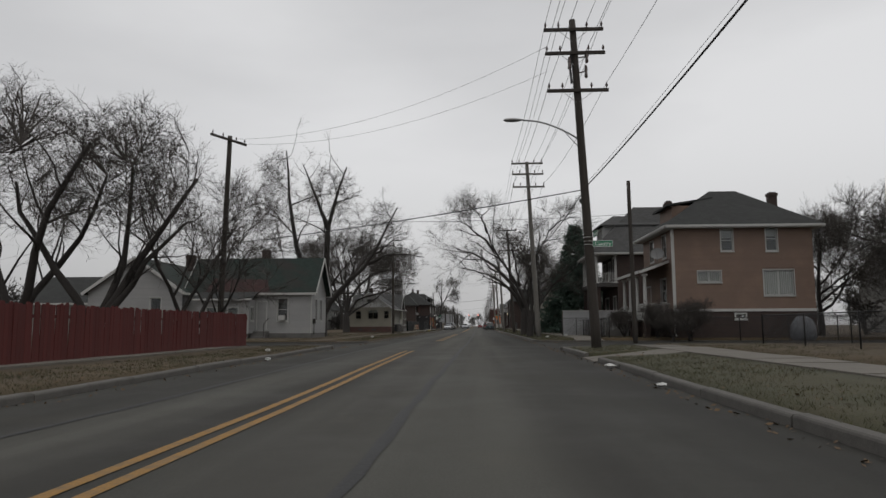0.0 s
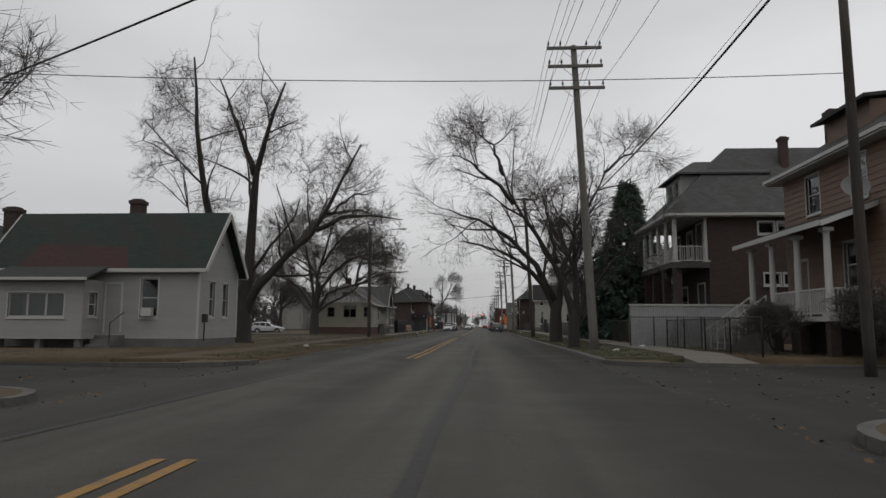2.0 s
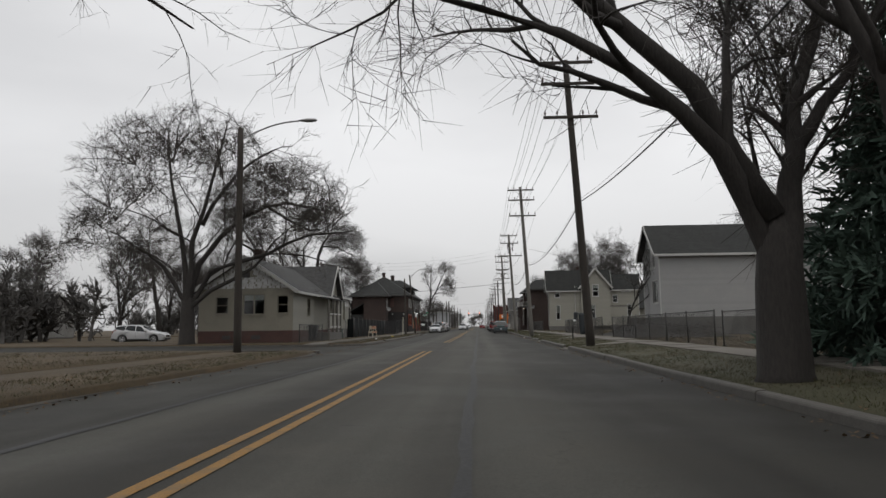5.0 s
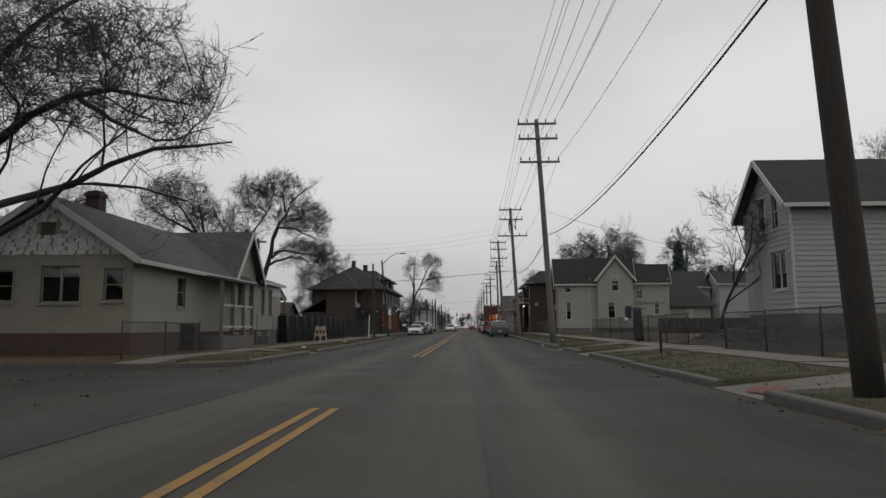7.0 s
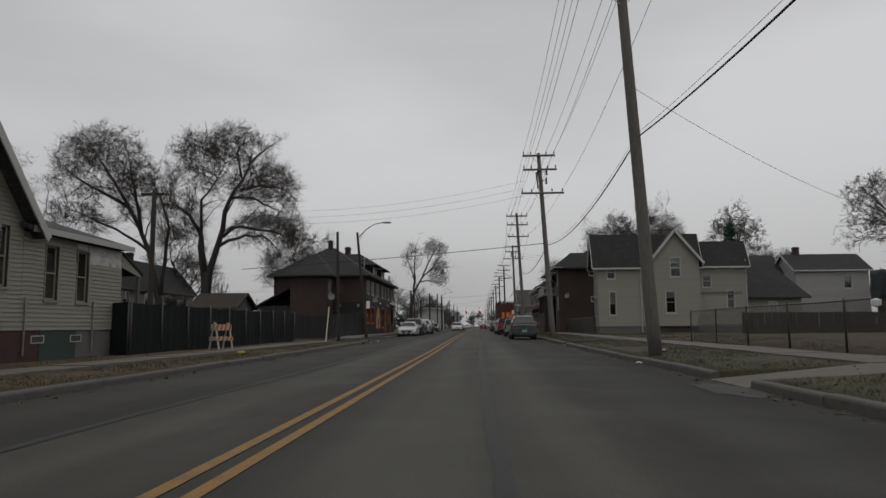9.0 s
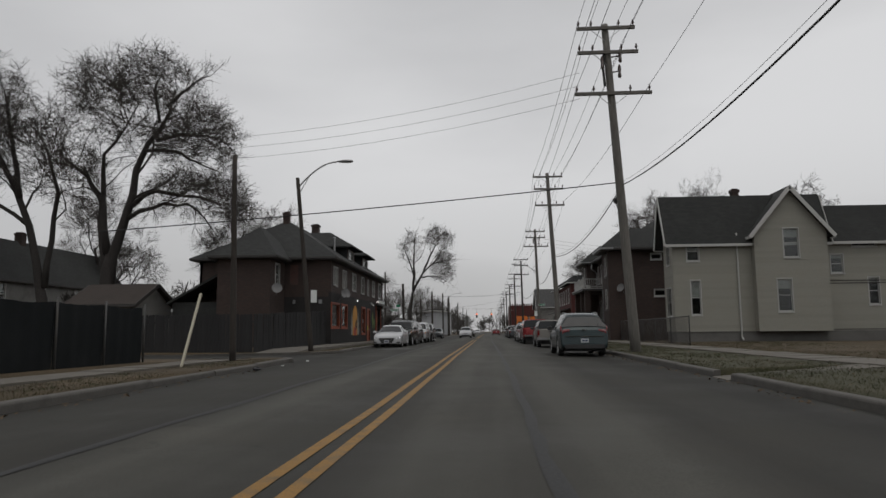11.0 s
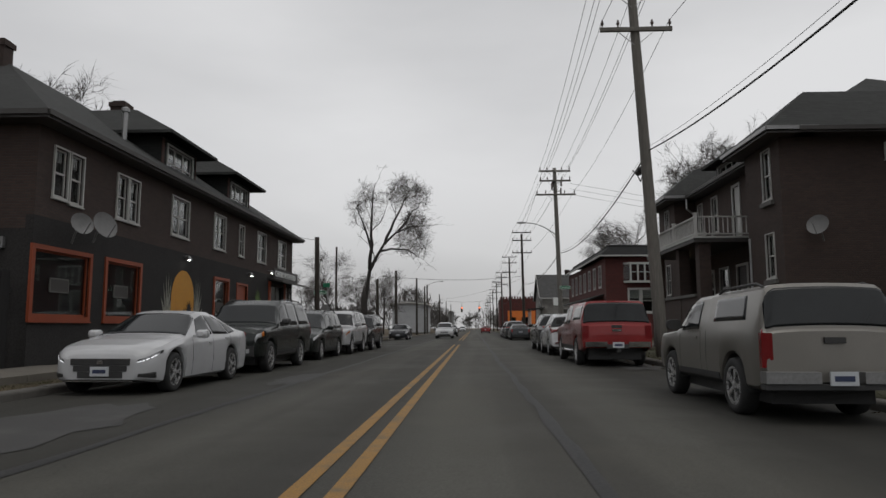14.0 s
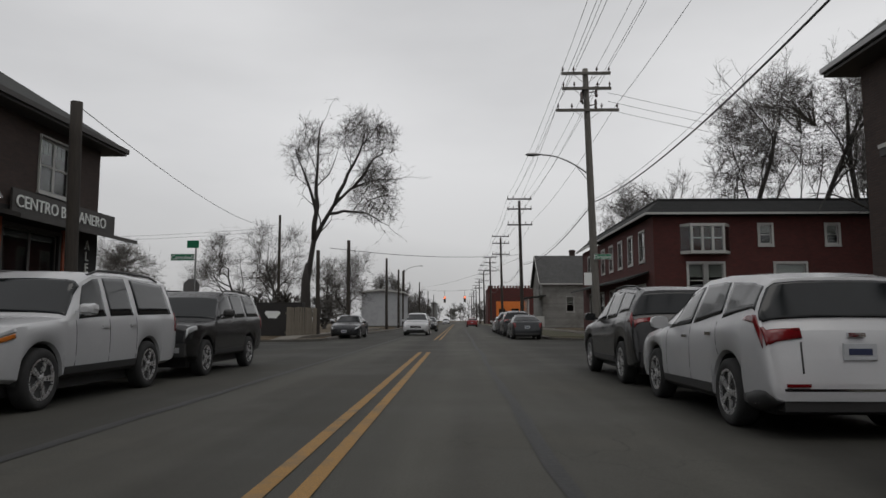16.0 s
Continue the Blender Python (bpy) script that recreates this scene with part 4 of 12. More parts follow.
    g.beam((lx0 - 0.3, ly0 - 0.37, 2.92), (lx1 + 0.3, ly0 - 0.37, 2.92), 0.05, 0.12)
    part("fascia", g, WHITE_TRIM, h)
    g = Geo()
    for x in (lx0 + 0.2, -17.6, lx1 - 0.2):
        g.box(x - 0.12, x + 0.12, ly0 + 0.05, ly0 + 0.3, 0.05, 0.5)
    part("pier", g, FOUND, h)
    door(h, "y", y0, -1, -15.6, -14.95, 0.75, 2.8, WHITE_TRIM)
    g = Geo()
    for i in range(3):
        g.box(-15.7, -14.7, y0 - 1.2 + 0.3 * i, y0 - 0.03, 0.1 + 0.18 * i, 0.28 + 0.18 * i)
    part("step", g, FOUND, h)
    g = Geo()
    g.tube([(-14.75, y0 - 1.15, 0.1), (-14.75, y0 - 1.15, 1.15), (-14.75, y0 - 0.1, 1.6)], 0.025, 6)
    part("handrail", g, RUSTY, h)


def house_peach():
    h = thing("corner_house", 16.5, 47.9, 0.1, "two-storey peach-sided corner house with a hipped dark roof", "house")
    x0, x1, y0, y1, zb, ze = 12.4, 20.6, 44.3, 51.6, 1.95, 6.85
    s = [(15.25, 15.95, 5.42, 6.7), (17.9, 18.55, 5.4, 6.85), (13.8, 15.15, 3.55, 4.2), (17.65, 19.4, 2.75, 4.25)]
    f = [(45.7, 46.6, 5.2, 6.6), (48.7, 49.7, 5.2, 6.6), (46.0, 47.3, 2.4, 3.9)]
    g = Geo()
    wall(g, "y", y0, -1, x0, x1, 0.05, zb, [(15.9, 16.5, 1.35, 1.65)])
    wall(g, "x", x0, -1, y0 + 0.18, y1, 0.05, zb)
    wall(g, "x", x1, 1, y0 + 0.18, y1, 0.05, zb)
    part("basement", g, BRICK_DARK, h)
    window(h, "y", y0, -1, 15.9, 16.5, 1.35, 1.65, mid=False, casing=0.06)
    g = Geo()
    wall(g, "y", y0, -1, x0, x1, zb, ze, s)
    wall(g, "x", x0, -1, y0 + 0.18, y1, zb, ze, f)
    wall(g, "x", x1, 1, y0 + 0.18, y1, zb, ze)
    wall(g, "y", y1, 1, x0, x1, zb, ze)
    part("wall", g, PEACH_SIDING, h)
    siding(h, "y", y0, -1, const(x0, x1), zb, ze, PEACH_SIDING, s, 0.2)
    siding(h, "x", x0, -1, const(y0, y1), zb, ze, PEACH_SIDING, f, 0.2)
    g = Geo()
    g.box(x0 - 0.05, x0 + 0.06, y0 - 0.05, y0 + 0.06, zb, ze)
    part("corner_board", g, WHITE_TRIM, h)
    g = Geo()
    g.box(x0 - 0.03, x1, y0 - 0.06, y0 + 0.02, zb - 0.16, zb)
    part("sill_board", g, WHITE_TRIM, h)
    window(h, "y", y0, -1, *s[0], curtain=0.4)
    window(h, "y", y0, -1, *s[1], curtain=0.4)
    window(h, "y", y0, -1, *s[2], mid=False, sashes=2, bars=True, curtain=0.95)
    window(h, "y", y0, -1, *s[3], mid=False, sashes=2, bars=True, curtain=0.95)
    for k in f:
        window(h, "x", x0, -1, *k, curtain=0.3)
    hip_roof(h, x0, x1, y0, y1, ze + 0.1, (15.9, 47.95, 9.75), (17.6, 47.95, 9.75), ROOF_DARK)
    # front dormer
    g = Geo()
    g.box(13.0, 15.2, 46.4, 49.2, 7.2, 8.55)
    part("dormer", g, PEACH_SIDING, h)
    g = Geo()
    g.slab([(12.6, 46.0, 8.6), (12.6, 49.6, 8.6), (15.8, 48.6, 9.2), (15.8, 47.0, 9.2)], 0.12)
    part("dormer_roof", g, ROOF_DARK, h, recalc=True)
    chimney(h, 20.2, 48.6, 7.5, 9.75, 0.5)
    chimney(h, 13.9, 50.6, 7.5, 9.5, 0.4)
    downspout(h, x0 - 0.1, y0 - 0.1, 0.2, ze)
    inner(h, x0 + 0.3, x1 - 0.3, y0 + 0.3, y1 - 0.3, zb + 0.1, 4.6)
    inner(h, x0 + 0.3, x1 - 0.3, y0 + 0.3, y1 - 0.3, 4.62, ze)
    # porch
    px0, zf = 10.75, 1.45
    g = Geo()
    g.box(px0, x0, 45.2, 51.5, zf - 0.15, zf)
    part("porch_floor", g, WHITE_TRIM, h)
    for y in (45.5, 47.5, 49.5, 51.3):
        g = Geo()
        g.box(px0 + 0.1, px0 + 0.4, y - 0.15, y + 0.15, 0.05, zf - 0.15)
        part("porch_pier", g, BRICK_DARK, h)
    for y in (45.4, 47.4, 49.4, 51.3):
        column(h, px0 + 0.15, y, zf, 4.15, 0.11)
    railing(h, (px0 + 0.15, 45.4), (px0 + 0.15, 49.4), zf)
    railing(h, (px0 + 0.15, 45.4), (x0, 45.4), zf)
    g = Geo()
    g.slab([(px0 - 0.3, 44.8, 4.3), (px0 - 0.3, 51.9, 4.3), (x0, 51.5, 5.0), (x0, 45.2, 5.0)], 0.12)
    part("porch_roof", g, ROOF_DARK, h, recalc=True)
    g = Geo()
    g.beam((px0 - 0.32, 44.8, 4.22), (px0 - 0.32, 51.9, 4.22), 0.06, 0.16)
    g.beam((px0 - 0.3, 44.8, 4.2), (x0, 45.2, 4.9), 0.06, 0.16)
    part("porch_fascia", g, WHITE_TRIM, h)
    for i in range(6):
        g = Geo()
        g.box(px0 - 0.3 * (6 - i), px0 - 0.3 * (5 - i) + 0.02, 49.7, 51.2, 0.05, 0.12 + 0.2 * (i + 1))
        part("porch_step", g, FOUND, h)
    for y in (49.7, 51.2):
        g = Geo()
        for k in range(8):
            t = k / 7
            g.beam((px0 - 1.8 + 1.8 * t, y, 0.1 + 1.3 * t), (px0 - 1.8 + 1.8 * t, y, 0.95 + 1.3 * t), 0.03)
        g.beam((px0 - 1.8, y, 0.95), (px0, y, 2.25), 0.06, 0.05)
        part("stair_rail", g, WHITE_TRIM, h)
    door(h, "x", x0, -1, 49.9, 50.9, zf, zf + 2.1, DARK_TRIM)
    dish(h, 11.6, 44.9, 5.35, (-0.3, -1, 0.5), 0.4)


def house_two_porch():
    h = thing("brick_house", 16.5, 64, 0.1, "dark brick house with a grey hipped roof and two-level columned porch", "house")
    x0, x1, y0, y1, ze = 11.9, 22.0, 60.6, 67.6, 6.95
    s = [(14.5, 15.3, 6.0, 6.6), (15.5, 16.3, 6.0, 6.6), (14.7, 15.5, 3.3, 3.9), (15.7, 16.5, 3.3, 3.9)]
    f = [(61.5, 62.5, 4.7, 6.7), (63.3, 64.3, 5.0, 6.5), (65.7, 66.7, 5.0, 6.5), (61.4, 62.5, 1.3, 3.4), (64.5, 66.3, 1.7, 3.4)]
    g = Geo()
    wall(g, "y", y0, -1, x0, x1, 0.05, ze, s)
    wall(g, "x", x0, -1, y0 + 0.18, y1, 0.05, ze, f)
    wall(g, "x", x1, 1, y0 + 0.18, y1, 0.05, ze)
    wall(g, "y", y1, 1, x0, x1, 0.05, ze)
    part("wall", g, BRICK_DARK, h)
    for k in s:
        window(h, "y", y0, -1, *k, mid=False, casing=0.07)
    for k in f[1:3] + f[4:]:
        window(h, "x", x0, -1, *k, curtain=0.3)
    door(h, "x", x0, -1, *f[0], DARK_TRIM)
    door(h, "x", x0, -1, *f[3], DARK_TRIM)
    inner(h, x0 + 0.3, x1 - 0.3, y0 + 0.3, y1 - 0.3, 0.9, 4.1)
    inner(h, x0 + 0.3, x1 - 0.3, y0 + 0.3, y1 - 0.3, 4.15, ze)
    px0 = 10.1
    hip_roof(h, px0, x1, y0, y1, ze + 0.1, (14.2, 64.1, 11.5), (20.0, 64.1, 11.5), ROOF_GREY, 0.4)
    chimney(h, 17.0, 63.0, 9.9, 11.85, 0.42)
    # upper and lower porch
    g = Geo()
    g.box(px0 - 0.15, x0, y0 - 0.1, y1 + 0.1, 4.2, 4.5)
    part("balcony_floor", g, DARK_TRIM, h)
    g = Geo()
    g.box(px0 - 0.1, x0, y0, y1, 0.05, 1.1)
    part("porch_base", g, BRICK_DARK, h)
    for y in (60.75, 62.4, 64.1, 65.8, 67.4):
        column(h, px0 + 0.1, y, 4.5, ze, 0.13)
    column(h, x0 - 0.1, 60.75, 4.5, ze, 0.11)
    railing(h, (px0 + 0.1, 60.8), (px0 + 0.1, 67.4), 4.5, 0.85)
    railing(h, (px0 + 0.1, 60.75), (x0, 60.75), 4.5, 0.85)
    for y in (60.85, 63.0, 65.3, 67.3):
        g = Geo()
        g.box(px0, px0 + 0.4, y - 0.2, y + 0.2, 1.1, 4.2)
        part("brick_pillar", g, BRICK_DARK, h)
    g = Geo()
    g.box(px0, px0 + 0.25, 61.05, 67.1, 1.1, 1.85)
    part("porch_wall", g, BRICK_DARK, h)
    # dormer on the street side
    dx = 11.2
    g = Geo()
    wall(g, "x", dx, -1, 62.7, 65.9, 7.9, 9.6, [(63.2, 64.1, 8.3, 9.4), (64.5, 65.4, 8.3, 9.4)])
    wall(g, "y", 62.7, -1, dx + 0.18, 14.2, 7.9, 9.6)
    wall(g, "y", 65.9, 1, dx + 0.18, 14.2, 7.9, 9.6)
    part("dormer", g, WHITE_SIDING, h)
    siding(h, "y", 62.7, -1, const(dx, 14.0), 7.9, 9.6, WHITE_SIDING)
    for k in ((63.2, 64.1, 8.3, 9.4), (64.5, 65.4, 8.3, 9.4)):
        window(h, "x", dx, -1, *k)
    g = Geo()
    g.slab([(dx - 0.35, 62.3, 9.7), (12.4, 64.3, 10.75), (16.0, 64.3, 10.75), (16.0, 62.3, 9.7)], 0.1)
    g.slab([(dx - 0.35, 66.3, 9.7), (16.0, 66.3, 9.7), (16.0, 64.3, 10.75), (12.4, 64.3, 10.75)], 0.1)
    g.slab([(dx - 0.35, 62.3, 9.7), (dx - 0.35, 66.3, 9.7), (12.4, 64.3, 10.75)], 0.1)
    part("dormer_roof", g, ROOF_GREY, h, recalc=True)
    for a in range(4):
        g = Geo()
        g.box(px0 - 0.3 * (4 - a), px0 - 0.3 * (3 - a), 62.0, 63.4, 0.05, 0.25 + 0.22 * a)
        part("porch_step", g, FOUND, h)
    h.location.x += 0.4


def house_white_tall():
    h = thing("wooden_house", 17, 107, 0.1, "tall white clapboard house with a steep dark roof", "house")
    x0, x1, y0, y1, zb, ze, zp = 12.6, 24.0, 103.6, 108.0, 1.5, 6.0, 7.95
    ym = (y0 + y1) / 2
    f = [(104.6, 105.15, 5.0, 6.45), (105.85, 106.4, 5.0, 6.45), (104.15, 105.5, 2.5, 4.05)]
    s = [(19.5, 20.3, 4.6, 6.0)]
    g = Geo()
    g.box(x0, x1, y0 - 0.03, y1 + 0.03, 0.0, zb)
    part("foundation", g, FOUND, h)
    g = Geo()
    wall(g, "x", x0, -1, y0, y1, zb, ze, [(a, b, lo, min(hi, ze)) for a, b, lo, hi in f])
    # gable cheeks round the upper windows
    wall(g, "y", y0, -1, x0 + 0.18, x1, zb, ze, s)
    wall(g, "y", y1, 1, x0 + 0.18, x1, zb, ze)
    wall(g, "x", x1, 1, y0, y1, zb, ze)
    g.box(x0 + 0.3, x0 + 0.34, y0 + 0.8, y1 - 0.8, ze - 0.2, ze + 0.6)
    part("wall", g, WHITE_SIDING, h)
    siding(h, "x", x0, -1, gable_span(y0, y1, ze, zp), zb, zp - 0.12, WHITE_SIDING, f, 0.2)
    siding(h, "y", y0, -1, const(x0, x1), zb, ze, WHITE_SIDING, s, 0.2)
    window(h, "x", x0, -1, *f[0], curtain=0.5)
    window(h, "x", x0, -1, *f[1], curtain=0.5)
    window(h, "x", x0, -1, *f[2], sashes=2, mid=False, curtain=0.6)
    window(h, "y", y0, -1, *s[0])
    g = Geo()
    wbox(g, "x", x0, -1, 106.6, 107.4, 1.6, 3.7, 0.0, 0.04)
    part("shutter", g, WHITE_SIDING, h)
    for y in (y0, y1):
        g = Geo()
        g.box(x0 - 0.05, x0 + 0.02, y - 0.06, y + 0.06, zb, ze)
        part("corner_board", g, WHITE_TRIM, h)
    gable_roof_x(h, x0, x1, y0, y1, ze, zp, ROOF_DARK, 0.4, 0.45)
    inner(h, x0 + 0.4, x1 - 0.3, y0 + 0.3, y1 - 0.3, zb + 0.1, ze)


def house_cream_gabled():
    h = thing("wooden_house", 17, 161, 0.1, "two-storey cream clapboard house with a dark cross-gabled roof", "house")
    x0, x1, y0, y1, zb, ze = 10.75, 15.4, 159.45, 161.5, 0.85, 6.75
    zp = 9.1
    ym = (y0 + y1) / 2
    f = [(160.1, 160.75, 4.95, 6.2), (160.0, 161.0, 1.8, 3.5)]
    s = [(11.6, 12.3, 5.1, 6.25), (11.75, 12.3, 1.85, 3.9)]
    g = Geo()
    g.box(x0 + 0.05, 24.0, y0 + 0.02, y1, 0.0, zb)
    part("foundation", g, FOUND, h)
    g = Geo()
    wall(g, "x", x0, -1, y0, y1, zb, ze, f)
    wall(g, "y", y0, -1, x0 + 0.18, x1, zb, ze, s)
    wall(g, "y", y1, 1, x0 + 0.18, x1, zb, ze)
    g.add([(x0, y0, ze), (x0, y1, ze), (x0, ym, zp), (x0 + 0.18, y0, ze), (x0 + 0.18, y1, ze), (x0 + 0.18, ym, zp)], [(0, 1, 2), (5, 4, 3)])
    part("wall", g, CREAM_SIDING, h)
    siding(h, "x", x0, -1, gable_span(y0, y1, ze, zp), zb, zp - 0.1, CREAM_SIDING, f, 0.19)
    siding(h, "y", y0, -1, const(x0, x1), zb, ze, CREAM_SIDING, s, 0.19)
    for k in f:
        window(h, "x", x0, -1, *k, curtain=0.4)
    for k in s:
        window(h, "y", y0, -1, *k, curtain=0.5)
    gable_roof_x(h, x0, 19.5, y0, y1, ze, zp, ROOF_DARK, 0.35, 0.5)
    chimney(h, 15.3, 161.4, 8.4, 9.85, 0.42)
    # gabled wing that faces the yard
    wx0, wx1, wy0, wzp = 15.4, 19.6, 158.9, 9.3
    s = [(17.1, 17.95, 5.2, 6.9), (16.6, 17.4, 2.0, 3.9)]
    g = Geo()
    wall(g, "y", wy0, -1, wx0, wx1, zb, ze, s)
    wall(g, "x", wx0, -1, wy0 + 0.18, y0, zb, ze)
    wall(g, "x", wx1, 1, wy0 + 0.18, y1, zb, ze)
    part("wing_wall", g, CREAM_SIDING, h)
    siding(h, "y", wy0, -1, gable_span(wx0, wx1, ze, wzp), zb, wzp - 0.1, CREAM_SIDING, s, 0.19)
    for k in s:
        window(h, "y", wy0, -1, *k, curtain=0.3)
    gable_roof_y(h, wx0, wx1, wy0, y1, ze, wzp, ROOF_DARK, 0.35, 0.35, name="wing_roof")
    # rear wing
    s = [(20.2, 20.9, 4.3, 5.4), (22.3, 22.9, 2.4, 4.0), (21.5, 22.9, 5.9, 6.4)]
    g = Geo()
    wall(g, "y", 159.9, -1, wx1, 24.0, zb, ze, s)
    wall(g, "x", 24.0, 1, 160.08, y1, zb, ze)
    part("rear_wall", g, CREAM_SIDING, h)
    siding(h, "y", 159.9, -1, const(wx1, 24.0), zb, ze, CREAM_SIDING, s, 0.19)
    for k in s:
        window(h, "y", 159.9, -1, *k, curtain=0.2)
    gable_roof_x(h, 19.6, 24.0, 159.9, y1, ze, 8.4, ROOF_DARK, 0.35, 0.3, name="rear_roof")
    inner(h, x0 + 0.3, 23.6, y0 + 0.4, y1 - 0.3, zb + 0.05, 3.7)
    inner(h, x0 + 0.3, 23.6, y0 + 0.4, y1 - 0.3, 3.8, ze)
    downspout(h, 14.55, y0 - 0.1, 0.2, ze)
    downspout(h, 24.0, 159.8, 0.2, ze)
    dish(h, 15.7, 159.1, 6.1, (-0.6, -1, 0.4), 0.33)
    # low back extension with a lean-to roof
    g = Geo()
    wall(g, "y", 161.5, -1, 24.2, 29.5, 0.3, 3.4, [(26.6, 27.3, 1.5, 3.0)])
    wall(g, "x", 29.5, 1, 161.7, 165.5, 0.3, 3.4)
    part("back_wall", g, CREAM_SIDING, h)
    window(h, "y", 161.5, -1, 26.6, 27.3, 1.5, 3.0)
    g = Geo()
    g.slab([(24.1, 161.0, 3.4), (30.2, 161.0, 3.4), (28.2, 165.0, 6.9), (24.1, 165.0, 6.9)], 0.12)
    part("back_roof", g, ROOF_DARK, h, recalc=True)


def house_brick_balcony():
    """Two projecting wings with a balcony over the porch between them."""
    h = thing("brick_house", 14.5, 173, 0.1, "dark brown brick duplex with a hipped roof and white balcony rail", "house")
    xw, xm, x1, y0, ya, yb, y1, ze = 8.1, 9.0, 20.0, 166.6, 169.1, 177.1, 179.6, 6.65
    s = [(11.15, 11.85, 5.95, 6.35), (12.75, 13.4, 5.95, 6.35), (11.3, 12.05, 3.35, 3.8)]
    near = [(167.2, 167.75, 4.9, 6.4), (167.2, 167.75, 2.55, 3.85)]
    far = [(177.95, 178.55, 4.95, 6.35), (177.95, 178.55, 2.55, 3.85)]
    mid = [(172.0, 172.6, 4.35, 6.3), (174.3, 174.9, 4.9, 6.3), (176.1, 176.6, 4.9, 6.3), (171.6, 172.5, 1.1, 3.3), (173.4, 174.3, 1.9, 3.35), (175.0, 175.9, 1.9, 3.35)]
    g = Geo()
    wall(g, "y", y0, -1, xw, x1, 0.05, ze, s)
    wall(g, "x", xw, -1, y0 + 0.18, ya, 0.05, ze, near)
    wall(g, "x", xw, -1, yb, y1, 0.05, ze, far)
    wall(g, "x", xm, -1, ya, yb, 0.05, ze, mid)
    wall(g, "y", ya, 1, xw + 0.18, xm, 0.05, ze)
    wall(g, "y", yb, -1, xw + 0.18, xm, 0.05, ze)
    wall(g, "x", x1, 1, y0 + 0.18, y1, 0.05, ze)
    wall(g, "y", y1, 1, xw + 0.18, x1, 0.05, ze)
    part("wall", g, BRICK_DARK, h)
    for k in s:
        window(h, "y", y0, -1, *k, mid=False, curtain=0.2)
    for k in near + far:
        window(h, "x", xw, -1, *k, casing=0.03, curtain=0.45)
        g = Geo()
        wbox(g, "x", xw, -1, k[0] - 0.14, k[1] + 0.14, k[2] - 0.2, k[2] - 0.07, 0, 0.1)
        part("stone_sill", g, FOUND, h, "pale stone window sill")
    for k in mid[1:3] + mid[4:]:
        window(h, "x", xm, -1, *k, curtain=0.3)
    door(h, "x", xm, -1, *mid[0], WHITE_TRIM)
    door(h, "x", xm, -1, *mid[3], DARK_TRIM)
    inner(h, xm + 0.3, x1 - 0.3, y0 + 0.3, y1 - 0.3, 0.8, 3.9)
    inner(h, xm + 0.3, x1 - 0.3, y0 + 0.3, y1 - 0.3, 3.95, ze)
    hip_roof(h, xm, x1, y0, y1, ze + 0.12, (13.4, 171.2, 10.0), (13.4, 175.2, 10.0), ROOF_DARK, 0.55, trim=DARK_TRIM)
    # a hipped roof of its own over each wing
    for a, b in ((y0, ya), (yb, y1)):
        m, o, z = (a + b) / 2, 0.55, ze + 0.14
        xf = xw - o
        g = Geo()
        g.slab([(xf, b + o, z), (xf, a - o, z), (9.5, m, 8.38)], 0.1)
        g.slab([(xf, a - o, z), (12.4, a - o, z), (12.4, m, 8.38), (9.5, m, 8.38)], 0.1)
        g.slab([(12.4, b + o, z), (xf, b + o, z), (9.5, m, 8.38), (12.4, m, 8.38)], 0.1)
        wr = part("wing_roof", g, ROOF_DARK, h, recalc=True)
        g = Geo()
        g.box(xf + 0.03, xm, a - o + 0.03, b + o - 0.03, z - 0.2, z - 0.14)
        part("soffit", g, DARK_TRIM, wr)
        g = Geo()
        for p, q in (((xf, a - o), (xm, a - o)), ((xf, a - o), (xf, b + o)), ((xf, b + o), (xm, b + o))):
            g.beam((*p, z - 0.06), (*q, z - 0.06), 0.09, 0.11)
        part("gutter", g, GALV, wr)
    # low dormer between the wings
    g = Geo()
    wall(g, "x", 9.15, -1, 172.2, 174.7, 6.95, 7.62, [(172.45, 174.4, 7.03, 7.48)], 0.1)
    wall(g, "y", 172.2, -1, 9.25, 11.2, 6.95, 7.62, (), 0.1)
    wall(g, "y", 174.7, 1, 9.25, 11.2, 6.95, 7.62, (), 0.1)
    do = part("dormer", g, DARK_TRIM, h)
    window(do, "x", 9.15, -1, 172.45, 174.4, 7.03, 7.48, sashes=3, mid=False, casing=0.04)
    g = Geo()
    g.slab([(8.7, 175.2, 7.66), (8.7, 171.7, 7.66), (10.3, 172.9, 8.25), (10.3, 174.0, 8.25)], 0.1)
    g.slab([(8.7, 171.7, 7.66), (11.8, 171.7, 7.66), (11.8, 172.9, 8.25), (10.3, 172.9, 8.25)], 0.1)
    g.slab([(11.8, 175.2, 7.66), (8.7, 175.2, 7.66), (10.3, 174.0, 8.25), (11.8, 174.0, 8.25)], 0.1)
    g.slab([(10.3, 172.9, 8.25), (11.8, 172.9, 8.25), (11.8, 174.0, 8.25), (10.3, 174.0, 8.25)], 0.1)
    part("dormer_roof", g, ROOF_DARK, do, recalc=True)
    # balcony over the porch
    bx, b0, b1, zf = 6.9, 170.6, 175.7, 4.2
    g = Geo()
    g.box(bx - 0.1, xm, b0 - 0.1, 177.0, zf - 0.2, zf)
    bf = part("balcony_floor", g, DARK_TRIM, h)
    g = Geo()
    g.box(bx - 0.13, bx - 0.1, b0 - 0.1, 177.0, zf - 0.06, zf + 0.01)
    g.box(bx - 0.13, xm - 0.3, b0 - 0.13, b0 - 0.1, zf - 0.06, zf + 0.01)
    part("balcony_fascia", g, WHITE_TRIM, bf)
    railing(h, (bx, b0), (bx, b1), zf, 0.7, 0.15)
